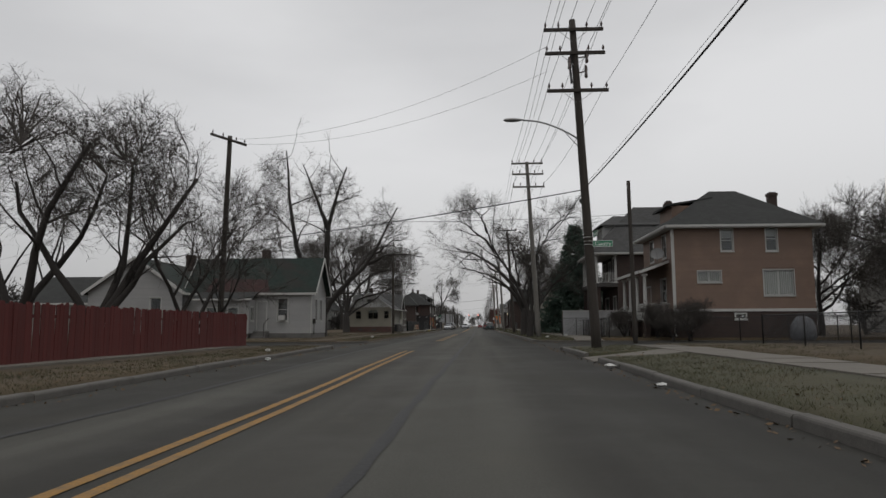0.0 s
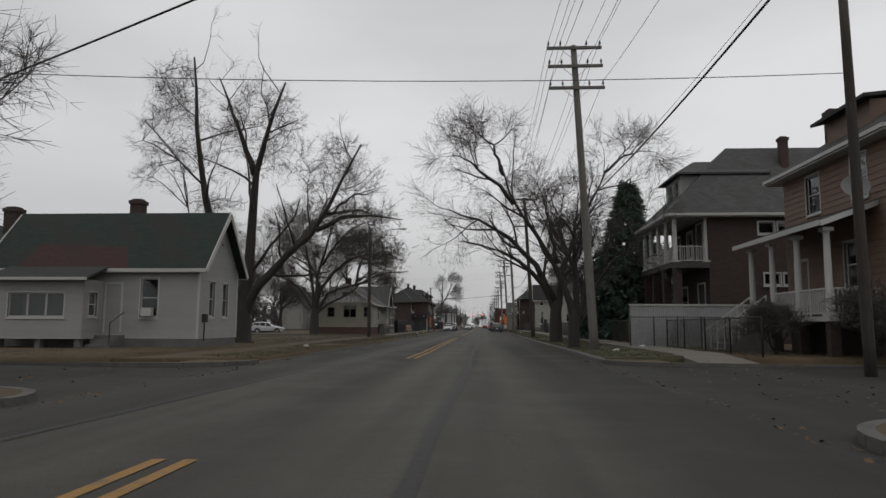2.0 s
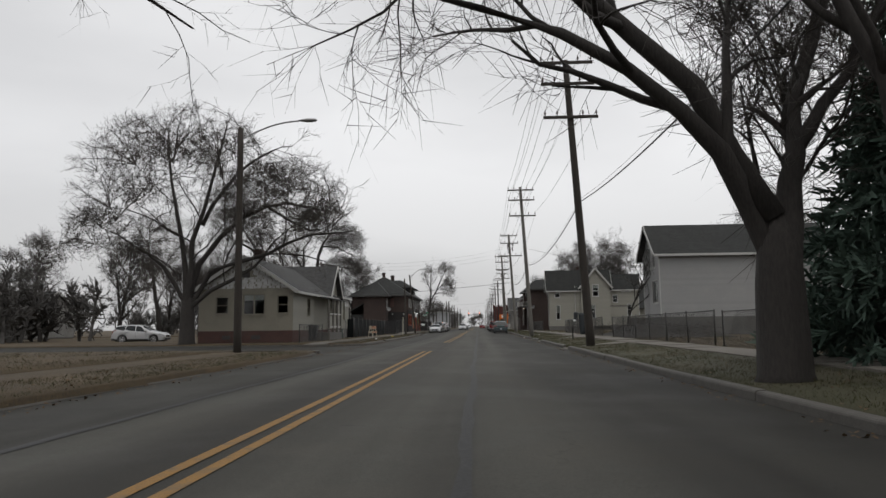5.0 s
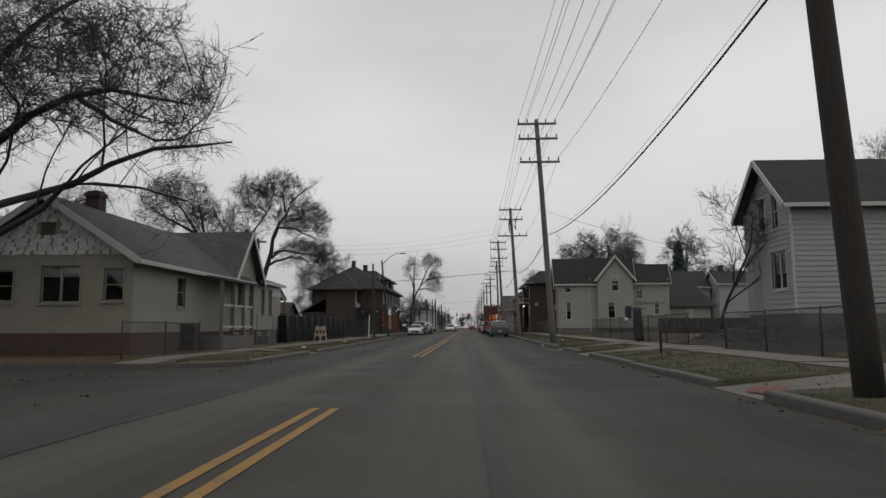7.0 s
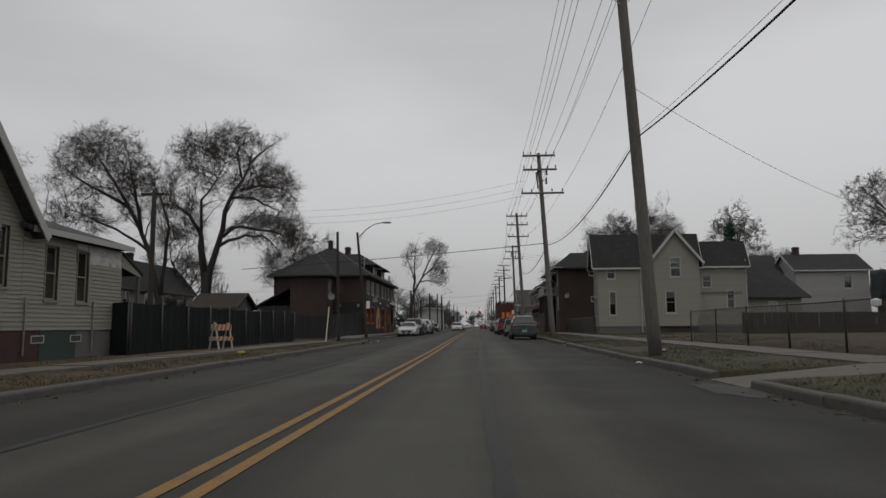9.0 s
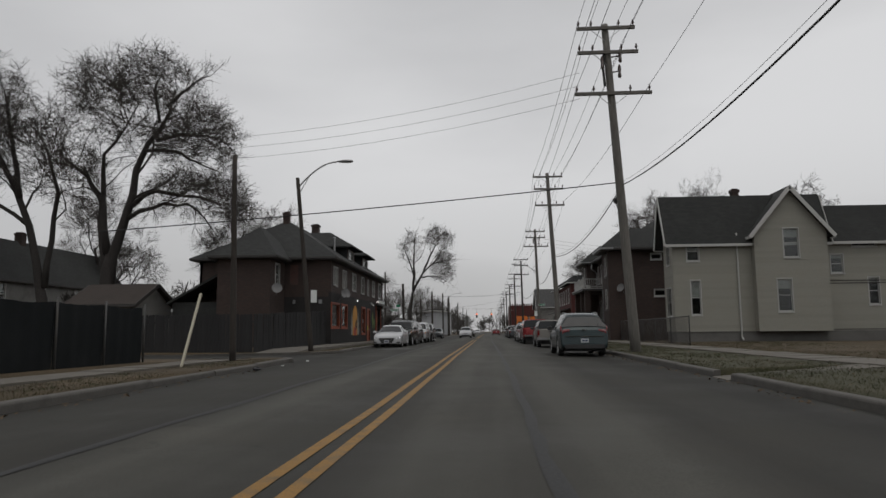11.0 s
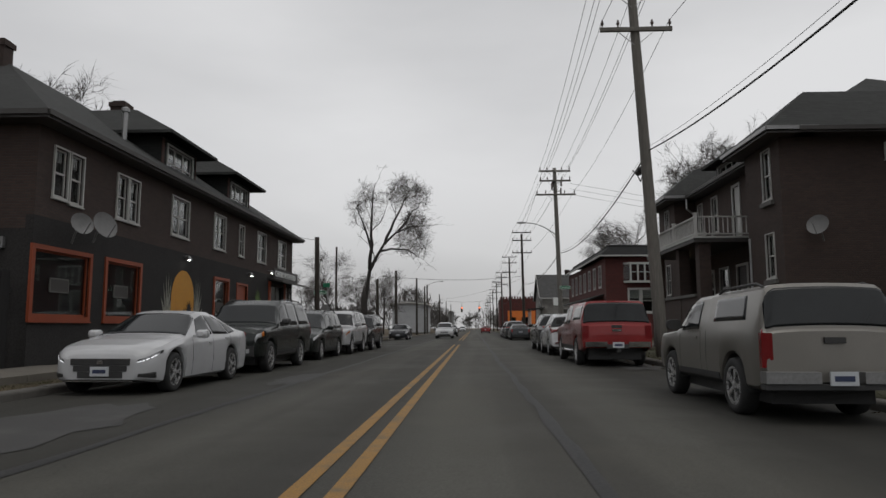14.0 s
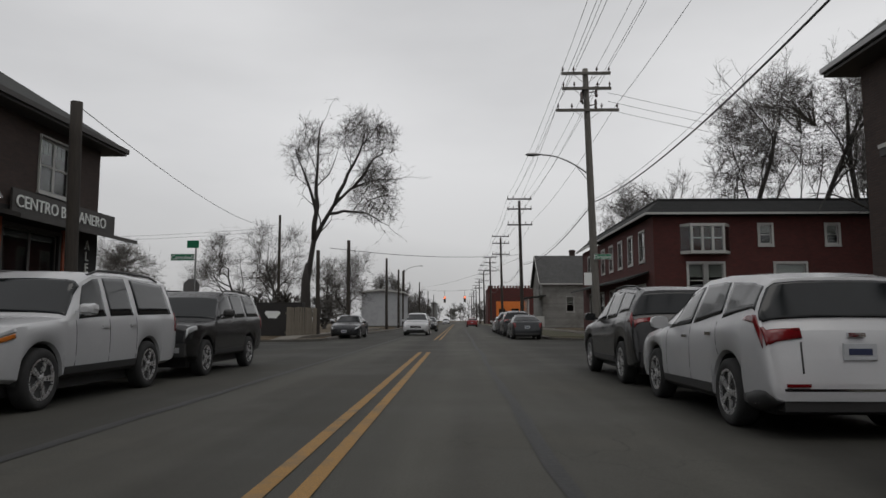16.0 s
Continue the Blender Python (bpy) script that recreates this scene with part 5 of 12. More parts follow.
    railing(h, (bx, b0), (xm - 0.2, b0), zf, 0.7, 0.15)
    for y in (b0, (b0 + b1) / 2, b1):
        g = Geo()
        g.box(bx - 0.05, bx + 0.05, y - 0.05, y + 0.05, zf, zf + 0.8)
        g.box(bx - 0.07, bx + 0.07, y - 0.07, y + 0.07, zf + 0.8, zf + 0.84)
        part("balcony_post", g, WHITE_TRIM, h)
    for y in (b0 + 0.25, 173.2, 176.6):
        g = Geo()
        g.box(bx + 0.1, bx + 0.5, y - 0.2, y + 0.2, 0.05, zf - 0.2)
        part("brick_pillar", g, BRICK_DARK, h)
    g = Geo()
    g.box(bx + 0.05, xm, b0, 176.9, 0.05, 1.0)
    part("porch_base", g, BRICK_DARK, h)
    g = Geo()
    g.box(bx + 0.12, bx + 0.35, b0 + 0.45, 176.4, 1.0, 2.15)
    part("porch_wall", g, BRICK_DARK, h)
    g = Geo()
    g.box(bx + 0.06, bx + 0.41, b0 + 0.45, 176.4, 2.15, 2.25)
    part("porch_coping", g, FOUND, h, "pale stone coping")
    g = Geo()
    g.lathe([(0.03, 0.14), (0.08, 0.09), (0.05, 0.0)], (7.9, 174.9, 3.86), sides=10)
    part("porch_lamp", g, glow_mat("porch_bulb", (1.0, 0.72, 0.4), 5.0), h, "lit porch bulb")
    dish(h, 8.85, 166.15, 3.95, (-0.75, -0.75, 0.35), 0.3)
    g = Geo()
    g.tube([(8.45, 176.45, 6.6), (8.4, 176.3, 6.15), (8.75, 176.4, 5.9), (8.9, 176.7, 5.75), (8.9, 176.8, 5.5), (8.9, 176.8, 4.2)], 0.05, 8)
    part("downspout", g, GALV, h, "bent grey downspout")
    downspout(h, xw - 0.02, ya - 0.15, 0.3, 3.9, material=GALV)
    g = Geo()
    g.lathe([(0.13, 0), (0.16, 0.26), (0.17, 0.28)], (bx + 0.5, b0 + 0.9, zf), sides=14)
    part("bucket", g, WHITE_TRIM, h, "white plastic bucket")
    # small gabled entry beside the side wall
    g = Geo()
    g.box(14.0, 16.4, 164.7, y0 - 0.01, 0.05, 3.2)
    part("side_entry", g, BRICK_DARK, h)
    gable_roof_y(h, 13.9, 16.5, 164.6, 166.3, 3.2, 4.3, ROOF_DARK, 0.2, 0.2, name="entry_roof")


def house_brick_row():
    h = thing("brick_building", 16, 208, 0.1, "red brick two-storey corner building with a dark mansard edge", "building")
    x0, x1, y0, y1, ze = 9.6, 27.0, 201.2, 222.0, 6.6
    f = [(203 + 2.6 * i, 204.0 + 2.6 * i, 4.4, 6.0) for i in range(7)] + [(203 + 3.6 * i, 204.6 + 3.6 * i, 1.2, 3.0) for i in range(5)]
    s = [(15.2, 15.8, 5.1, 6.1), (18.7, 19.3, 5.1, 6.1), (15.95, 17.5, 2.3, 4.05), (11.4, 12.2, 2.3, 4.05), (12.4, 13.2, 2.3, 4.05)]
    g = Geo()
    wall(g, "y", y0, -1, x0, x1, 0.05, ze, s)
    wall(g, "x", x0, -1, y0 + 0.18, y1, 0.05, ze, f)
    wall(g, "x", x1, 1, y0 + 0.18, y1, 0.05, ze)
    wall(g, "y", y1, 1, x0, x1, 0.05, ze)
    part("wall", g, BRICK_RED, h)
    for k in s:
        window(h, "y", y0, -1, *k, casing=0.12, curtain=0.4)
    for k in f:
        window(h, "x", x0, -1, *k, casing=0.1, curtain=0.4)
    inner(h, x0 + 0.3, x1 - 0.3, y0 + 0.3, y1 - 0.3, 0.6, 3.5)
    inner(h, x0 + 0.3, x1 - 0.3, y0 + 0.3, y1 - 0.3, 3.6, ze)
    # bay with three windows
    g = Geo()
    for z, th in ((6.15, 0.14), (4.72, 0.16)):
        g.slab([(11.0, y0 - 0.02, z), (11.4, y0 - 0.5, z), (13.2, y0 - 0.5, z), (13.6, y0 - 0.02, z)], th)
    for x in (11.47, 12.03, 12.57, 13.13):
        g.box(x - 0.06, x + 0.06, y0 - 0.48, y0 - 0.36, 4.72, 6.02)
    g.box(11.53, 13.07, y0 - 0.46, y0 - 0.4, 5.36, 5.42)
    bay = part("bay_window", g, WHITE_TRIM, h, "white painted bay window")
    for a, b in ((11.53, 11.97), (12.09, 12.51), (12.63, 13.07)):
        g = Geo()
        g.box(a, b, y0 - 0.43, y0 - 0.424, 4.72, 6.02)
        part("pane", g, GLASS, bay)
    for p, q in (((11.02, y0 - 0.02), (11.42, y0 - 0.44)), ((13.58, y0 - 0.02), (13.18, y0 - 0.44))):
        g = Geo()
        g.beam((*p, 5.37), (*q, 5.37), 0.02, 1.28)
        part("pane", g, GLASS, bay)
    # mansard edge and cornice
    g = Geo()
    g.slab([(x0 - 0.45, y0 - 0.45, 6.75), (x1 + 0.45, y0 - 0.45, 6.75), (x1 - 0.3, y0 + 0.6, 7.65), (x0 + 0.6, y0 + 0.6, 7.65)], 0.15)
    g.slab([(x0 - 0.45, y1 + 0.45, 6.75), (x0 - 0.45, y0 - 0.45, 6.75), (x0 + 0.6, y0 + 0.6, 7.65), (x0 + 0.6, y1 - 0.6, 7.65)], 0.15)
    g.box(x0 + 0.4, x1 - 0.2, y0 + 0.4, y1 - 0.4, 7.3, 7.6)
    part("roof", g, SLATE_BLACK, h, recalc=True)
    g = Geo()
    g.beam((x0 - 0.45, y0 - 0.47, 6.68), (x1 + 0.45, y0 - 0.47, 6.68), 0.1, 0.11)
    g.beam((x0 - 0.47, y0 - 0.45, 6.68), (x0 - 0.47, y1 + 0.45, 6.68), 0.1, 0.11)
    part("cornice", g, WHITE_TRIM, h)
    g = Geo()
    g.slab([(x0 - 1.2, y0 + 1.0, 3.35), (x0 - 1.2, y1 - 1, 3.35), (x0, y1 - 1, 3.75), (x0, y0 + 1.0, 3.75)], 0.1)
    part("awning", g, ROOF_DARK, h, recalc=True)
    chimney(h, 20.0, 206.0, 7.5, 8.3, 0.5, BRICK_RED)


for fn in (house_white_green, house_peach, house_two_porch, house_white_tall, house_cream_gabled, house_brick_balcony, house_brick_row):
    fn()


def lettering(text, size, depth=0.02):
    """The built-in font as geometry, centred, lying in the xz plane."""
    cu = bpy.data.curves.new("lettering", "FONT")
    cu.body, cu.size, cu.extrude, cu.align_x, cu.align_y = text, size, depth / 2, "CENTER", "CENTER"
    cu.resolution_u = 3
    ob = new("lettering", cu)
    me = bpy.data.meshes.new_from_object(ob.evaluated_get(bpy.context.evaluated_depsgraph_get()))
    g = Geo()
    g.add([(v.co.x, -v.co.z, v.co.y) for v in me.vertices], [tuple(p.vertices) for p in me.polygons])
    bpy.data.objects.remove(ob)
    bpy.data.curves.remove(cu)
    return g


def turned(g, m):
    g.v = [tuple(m @ Vector(p)) for p in g.v]
    return g


PAINT_RED = brick_mat("red_painted_brick", (0.085, 0.034, 0.03), (0.065, 0.03, 0.028), (0.06, 0.045, 0.04))
PAINT_GREEN = brick_mat("green_painted_brick", (0.04, 0.075, 0.062), (0.05, 0.07, 0.06), (0.05, 0.06, 0.055))


def house_yellow():
    h = thing("wooden_house", -15, 109, 0.1, "worn cream bungalow with grey gabled roofs and a porch", "house")
    x1, x0, y0, y1, ze, zp = -11.8, -18.0, 100.0, 110.05, 3.6, 5.65
    n = [(-16.85, -16.05, 2.0, 3.1), (-15.05, -13.65, 1.95, 3.25), (-12.8, -12.1, 2.0, 3.15)]
    xm = (x0 + x1) / 2
    vent = [(-15.15, -14.65, 4.35, 4.8)]
    s = [(103.7, 104.45, 1.9, 3.1)]
    g = Geo()
    wall(g, "y", y0, -1, x0, x1, 0.05, 0.9, [(-16.4, -15.9, 0.35, 0.6), (-14.5, -13.9, 0.35, 0.6)])
    wall(g, "x", x1, 1, y0 + 0.18, y1, 0.05, 0.9)
    part("foundation", g, BRICK_BASE, h)
    g = Geo()
    for a, b in ((-16.4, -15.9), (-14.5, -13.9)):
        g = Geo()
        g.box(a, b, y0 - 0.02, y0 + 0.1, 0.35, 0.6)
        part("basement_window", g, DARK_TRIM, h, "small dark basement window")
    g = Geo()
    wall(g, "y", y0, -1, x0, x1, 0.9, ze, n)
    wall(g, "x", x0, -1, y0 + 0.18, y1, 0.9, ze)
    part("front_wall", g, STONE_SIDING, h)
    g = Geo()
    wall(g, "x", x1, 1, y0 + 0.18, y1, 0.9, ze, s)
    part("wall", g, CREAM_SIDING, h)
    siding(h, "x", x1, 1, const(y0 + 0.02, 105.6), 0.9, ze, CREAM_SIDING, s, 0.11)
    # stripped gable with torn strips
    g = Geo()
    g.add([(x0, y0, ze), (x1, y0, ze), (xm, y0, zp), (x0, y0 + 0.15, ze), (x1, y0 + 0.15, ze), (xm, y0 + 0.15, zp)], [(0, 1, 2), (5, 4, 3)])
    part("gable", g, STONE_SIDING, h)
    r = random.Random(3)
    TORN = mat("torn_wrap", (0.55, 0.55, 0.54), 0.7, fine=8, coarse=2.5, vary=0.15, dirt=0.6, dirt_color=(0.22, 0.2, 0.17), bump=0.5)
    sp = gable_span(x0, x1, ze, zp)
    for i in range(13):
        z = ze + 0.04 + i * 0.145
        a, b = sp(z + 0.1)
        u = a + 0.1
        while u < b - 0.2:
            w = r.uniform(0.2, 0.5)
            e = min(u + w, b - 0.05)
            if not (e > -15.2 and u < -14.6 and 4.3 < z + 0.07 < 4.85):
                dz = r.uniform(-0.03, 0.03)
                g = Geo()
                g.slab([(u, y0 - 0.012 - 0.05 * r.random(), z + dz), (e, y0 - 0.012 - 0.05 * r.random(), z - dz), (e, y0 - 0.008, z + 0.15), (u, y0 - 0.008, z + 0.15)], 0.003)
                part("torn_strip", g, TORN, h, recalc=True)
            u = e + r.uniform(0.02, 0.12)
    g = Geo()
    g.box(-15.15, -14.65, y0 - 0.03, y0 + 0.05, 4.35, 4.8)
    part("attic_opening", g, DARK_TRIM, h)
    window(h, "y", y0, -1, *n[0], trim=STONE_SIDING, casing=0.05)
    window(h, "y", y0, -1, *n[1], sashes=2, mid=False, trim=STONE_SIDING, casing=0.05, curtain=0.3)
    window(h, "y", y0, -1, *n[2], trim=STONE_SIDING, casing=0.05)
    for k in s:
        window(h, "x", x1, 1, *k, trim=STONE_SIDING, casing=0.05)
    gable_roof_y(h, x0, x1, y0, y1 + 2, ze, zp, ROOF_GREY, 0.45, 0.45, name="roof")
    chimney(h, -15.2, 103.5, 5.2, 6.6, 0.55)
    inner(h, x0 + 0.3, x1 - 0.3, y0 + 0.3, y1 - 0.3, 0.95, ze)
    # recessed porch
    g = Geo()
    g.slab([(x1 - 0.3, 105.6, 3.45), (x1 + 1.3, 105.6, 3.2), (x1 + 1.3, 110.4, 3.2), (x1 - 0.3, 110.4, 3.45)], 0.1)
    part("porch_roof", g, ROOF_GREY, h, recalc=True)
    for y in (105.75, 107.2, 108.6, 109.95):
        g = Geo()
        g.box(x1 + 1.05, x1 + 1.17, y - 0.06, y + 0.06, 0.1, 3.15)
        part("porch_post", g, POLE_GREY, h)
    for y0_, y1_ in ((105.75, 107.2), (107.2, 108.6), (108.6, 109.95)):
        for z in (1.05, 2.0):
            g = Geo()
            g.box(x1 + 1.08, x1 + 1.14, y0_ + 0.06, y1_ - 0.06, z, z + 0.1)
            part("porch_rail", g, WHITE_TRIM, h)
    g = Geo()
    g.box(x1 + 0.02, x1 + 1.2, 105.7, 110.04, 0.1, 0.7)
    part("porch_floor", g, FOUND, h)
    # street gable
    gy0, gy1, gzp, zs = 110.1, 114.05, 5.95, 0.95
    s = [(111.05, 111.7, 2.03, 3.53), (112.78, 113.48, 2.03, 3.56)]
    g = Geo()
    g.box(-20, x1 - 0.01, gy0, 118.98, 0.05, zs)
    part("foundation_side", g, FOUND, h)
    # painted brick facing of the foundation, part red and part green
    for a, b, m, say in ((gy0, 114.9, PAINT_RED, "worn dark red painted brick"), (114.93, 116.6, PAINT_GREEN, "faded green painted brick")):
        g = Geo()
        g.box(x1 - 0.01, x1 + 0.012, a, b, 0.05, zs - 0.01)
        part("painted_base", g, m, h, say)
    g = Geo()
    wall(g, "x", x1, 1, gy0, gy1, zs, 3.75, s)
    ym = (gy0 + gy1) / 2
    g.add([(x1 - 0.18, gy0, 3.75), (x1 - 0.18, gy1, 3.75), (x1 - 0.18, ym, gzp), (x1, gy0, 3.75), (x1, gy1, 3.75), (x1, ym, gzp)], [(0, 1, 2), (5, 4, 3)])
    wall(g, "y", gy0, -1, -18, x1 - 0.18, zs, 3.75)
    wall(g, "y", gy1, 1, -18, x1 - 0.18, zs, 3.75)
    part("gable_wall", g, CREAM_SIDING, h)
    siding(h, "x", x1, 1, gable_span(gy0, gy1, 3.75, gzp), zs, gzp - 0.1, CREAM_SIDING, s, 0.115)
    for k in s:
        window(h, "x", x1, 1, *k, trim=STONE_SIDING, casing=0.035)
    gable_roof_x(h, -19.0, x1, gy0, gy1, 3.75, gzp, ROOF_GREY, 0.4, 0.42, name="gable_roof")
    # lower end room with stripped siding
    s = [(115.0, 115.55, 1.77, 3.25), (116.48, 117.05, 1.75, 3.25)]
    g = Geo()
    wall(g, "x", x1, 1, gy1, 119.0, zs, 3.5, s)
    wall(g, "y", 119.0, 1, -18, x1 - 0.18, zs, 3.5)
    part("end_wall", g, CREAM_SIDING, h)
    siding(h, "x", x1, 1, lambda z: (gy1, 119.0) if z < 2.95 else (gy1, 116.4), zs, 3.5, CREAM_SIDING, s, 0.115)
    for k in s:
        window(h, "x", x1, 1, *k, trim=STONE_SIDING, casing=0.035)
    g = Geo()
    g.slab([(x1 + 0.28, gy1 - 0.2, 3.66), (x1 + 0.28, 119.25, 3.66), (-16.5, 117.2, 5.3), (-16.5, gy1 - 0.2, 5.3)], 0.12)
    g.slab([(x1 + 0.28, 119.25, 3.66), (-18.0, 119.25, 3.66), (-16.5, 117.2, 5.3)], 0.12)
    part("end_roof", g, ROOF_GREY, h, recalc=True)
    g = Geo()
    g.beam((x1 + 0.29, gy1, 3.58), (x1 + 0.29, 119.25, 3.58), 0.05, 0.16)
    part("fascia", g, WHITE_TRIM, h)
    # open lean-to behind the end wall
    g = Geo()
    g.slab([(x1 + 0.04, 119.03, 3.5), (x1 + 0.04, 120.45, 2.88), (-17.0, 120.45, 2.88), (-17.0, 119.03, 3.5)], 0.09)
    part("lean_to_roof", g, ROOF_DARK, h, recalc=True)
    g = Geo()
    g.slab([(x1, 119.03, 2.98), (x1, 120.35, 2.72), (x1, 120.35, 2.8), (x1, 119.03, 3.38)], (-0.04, 0, 0))
    part("cheek", g, CREAM_SIDING, h, "cream boarded triangle under the lean-to roof", recalc=True)
    g = Geo()
    g.box(x1 - 0.12, x1 - 0.02, 120.22, 120.32, 0.08, 2.75)
    part("post", g, POLE_GREY, h)
    g = Geo()
    g.box(-17.0, x1 - 1.2, 120.2, 120.32, 0.08, 2.78)
    part("back_wall", g, BRICK_DARK, h)
    inner(h, -17.8, x1 - 0.3, gy0 + 0.3, 118.7, 0.97, 3.5)
    # torn sheeting under the eave where the boards are gone
    r = random.Random(6)
    for i in range(5):
        u, z = 117.12 if i < 4 else 116.45, 2.93 + 0.13 * (i if i < 4 else 3)
        while u < 118.95:
            e = min(u + r.uniform(0.25, 0.7), 118.98)
            d0, d1 = r.uniform(0.008, 0.03), r.uniform(0.008, 0.03)
            k = r.uniform(-0.03, 0.03)
            g = Geo()
            g.slab([(x1 + d0, u, z + k), (x1 + d1, e, z - k), (x1 + 0.006, e, z + 0.15), (x1 + 0.006, u, z + 0.15)], 0.004)
            part("torn_strip", g, TORN, h, recalc=True)
            u = e + r.uniform(0.0, 0.07)
    g = Geo()
    g.tube([(x1 + 0.08, 110.2, 3.6), (x1 + 0.08, 110.2, 0.5), (x1 + 0.5, 110.2, 0.25)], 0.04, 6)
    part("downspout", g, WHITE_TRIM, h)
    for y in (110.75, 112.42, 114.55, 116.3):
        g = Geo()
        for a, b, lo, hi in ((y, y + 0.55, 0.6, 0.625), (y, y + 0.55, 0.785, 0.81), (y, y + 0.03, 0.625, 0.785), (y + 0.52, y + 0.55, 0.625, 0.785)):
            wbox(g, "x", x1, 1, a, b, lo, hi, 0.01, 0.035)
        bw = part("basement_window", g, WHITE_TRIM, h, "white framed basement window")
        g = Geo()
        wbox(g, "x", x1, 1, y + 0.03, y + 0.52, 0.625, 0.785, 0.012, 0.02)
        part("pane", g, DARK_TRIM, bw)
    for y in (112.15, 114.2, 117.35):
        g = Geo()
        g.tube([(x1 + 0.06, y, 0.3), (x1 + 0.06, y, 1.8)], 0.025, 6)
        part("vent_pipe", g, GALV, h)


def shop_building():
    h = thing("corner_building", -15, 172, 0.1, "dark brick corner building with a black and orange shopfront", "building")
    x1, x0, y0, y1, ze = -10.6, -19.4, 161.3, 183.1, 5.75
    up = [(161.9, 162.42, 4.15, 5.3), (162.55, 163.07, 4.1, 5.3), (164.75, 165.3, 4.1, 5.3), (165.42, 165.97, 4.1, 5.3), (168.2, 169.5, 4.12, 5.35), (171.85, 173.0, 4.1, 5.38),
          (174.65, 175.2, 4.1, 5.35), (177.1, 178.3, 4.1, 5.42), (180.4, 181.7, 4.12, 5.42)]
    low = [(161.35, 163.55, 1.35, 2.85), (164.4, 166.2, 1.35, 2.85), (172.05, 173.45, 0.9, 2.9), (174.55, 175.75, 0.2, 2.85), (179.2, 181.3, 1.0, 3.15)]
    g = Geo()
    wall(g, "x", x1, 1, y0, y1, 3.6, ze, up)
    wall(g, "y", y0, -1, x0, x1 - 0.18, 0.05, ze, [(-13.35, -12.8, 4.1, 5.4)])
    wall(g, "y", y1, 1, x0, x1 - 0.18, 0.05, ze)
    wall(g, "x", x0, -1, y0, y1, 0.05, ze)
    part("wall", g, BRICK_DARK, h)
    g = Geo()
    wall(g, "x", x1 + 0.015, 1, y0 - 0.02, y1 + 0.02, 0.05, 3.6, low, 0.19)
    wall(g, "y", y0 - 0.015, -1, -16.0, x1, 0.05, 3.3, (), 0.015)
    part("painted_wall", g, BLACK_PAINT, h, "black painted ground floor")
    for k in up:
        wide = k[1] - k[0] > 1.0
        window(h, "x", x1, 1, *k, sashes=2 if wide else 1, casing=0.045, curtain=0.25)
    g = Geo()
    wbox(g, "y", y0, -1, -13.35, -12.8, 4.1, 5.4, -0.1, -0.03)
    part("boarded_window", g, BRICK_BASE, h, "window opening filled with paler brick")
    for k in low[:3]:
        win = window(h, "x", x1 + 0.015, 1, *k, trim=ORANGE, mid=False, casing=0.11)
        g = Geo()
        wbox(g, "x", x1, 1, k[0], k[1], k[2], k[3], -0.16, -0.12)
        part("blind", g, BLACK_PAINT, win)
        g = Geo()
        um, zm = (k[0] + k[1]) / 2, (k[2] + k[3]) / 2
        wbox(g, "x", x1, 1, um - 0.35, um + 0.35, zm - 0.16, zm + 0.12, -0.055, -0.045)
        part("poster", g, DARK_TRIM, win, "small dark notice in a pale frame")
        g = Geo()
        for a, b, lo, hi in ((um - 0.37, um + 0.37, zm + 0.12, zm + 0.15), (um - 0.37, um + 0.37, zm - 0.19, zm - 0.16), (um - 0.38, um - 0.35, zm - 0.16, zm + 0.12), (um + 0.35, um + 0.38, zm - 0.16, zm + 0.12)):
            wbox(g, "x", x1, 1, a, b, lo, hi, -0.055, -0.03)
        part("poster_frame", g, FOUND, win)
    d = door(h, "x", x1, 1, *low[3], ORANGE, ORANGE)
    g = Geo()
    wbox(g, "x", x1, 1, 174.95, 175.15, 1.15, 1.5, -0.028, -0.02)
    part("notice", g, mat("lime_paper", (0.42, 0.6, 0.05), 0.8), d, "lime green paper notice")
    win = window(h, "x", x1 + 0.015, 1, *low[4], trim=DARK_TRIM, sashes=2, mid=False, casing=0.08)
    for a, b in ((178.85, 179.1), (181.4, 181.65)):
        g = Geo()
        wbox(g, "x", x1, 1, a, b, 0.1, 3.3, 0.02, 0.09)
        part("pilaster", g, ORANGE, h, "orange painted pilaster")
    inner(h, x0 + 0.3, x1 - 0.3, y0 + 0.3, y1 - 0.3, 0.2, 3.5)
    inner(h, x0 + 0.3, x1 - 0.3, y0 + 0.3, y1 - 0.3, 3.6, ze)
    hip_roof(h, x0, x1, y0, y1, ze + 0.12, (-15.0, 166.2, 9.15), (-15.0, 178.3, 9.15), ROOF_DARK, 0.5, trim=DARK_TRIM)
    chimney(h, -15.0, 165.9, 8.6, 9.75, 0.42)
    chimney(h, -14.3, 171.6, 8.3, 9.7, 0.55)
    g = Geo()
    g.tube([(-11.75, 167.15, 6.6), (-11.75, 167.15, 7.85)], 0.08, 10)
    g.lathe([(0.13, 7.85), (0.13, 7.95), (0.04, 8.02)], (-11.75, 167.15, 0), sides=10)
    part("flue_pipe", g, GALV, h, "galvanised flue pipe")
    for a, b, w0, w1 in ((168.15, 170.85, 168.55, 170.55), (174.2, 176.9, 174.6, 176.6)):
        dx = -11.0
        hole = [(w0, w1, 6.05, 7.15)]
        g = Geo()
        wall(g, "x", dx, 1, a, b, 5.9, 7.35, hole)
        wall(g, "y", a, -1, -14.5, dx - 0.18, 5.9, 7.35)
        wall(g, "y", b, 1, -14.5, dx - 0.18, 5.9, 7.35)
        do = part("dormer", g, ROOF_DARK, h)
        window(h, "x", dx, 1, *hole[0], sashes=3, casing=0.06, curtain=0.3)
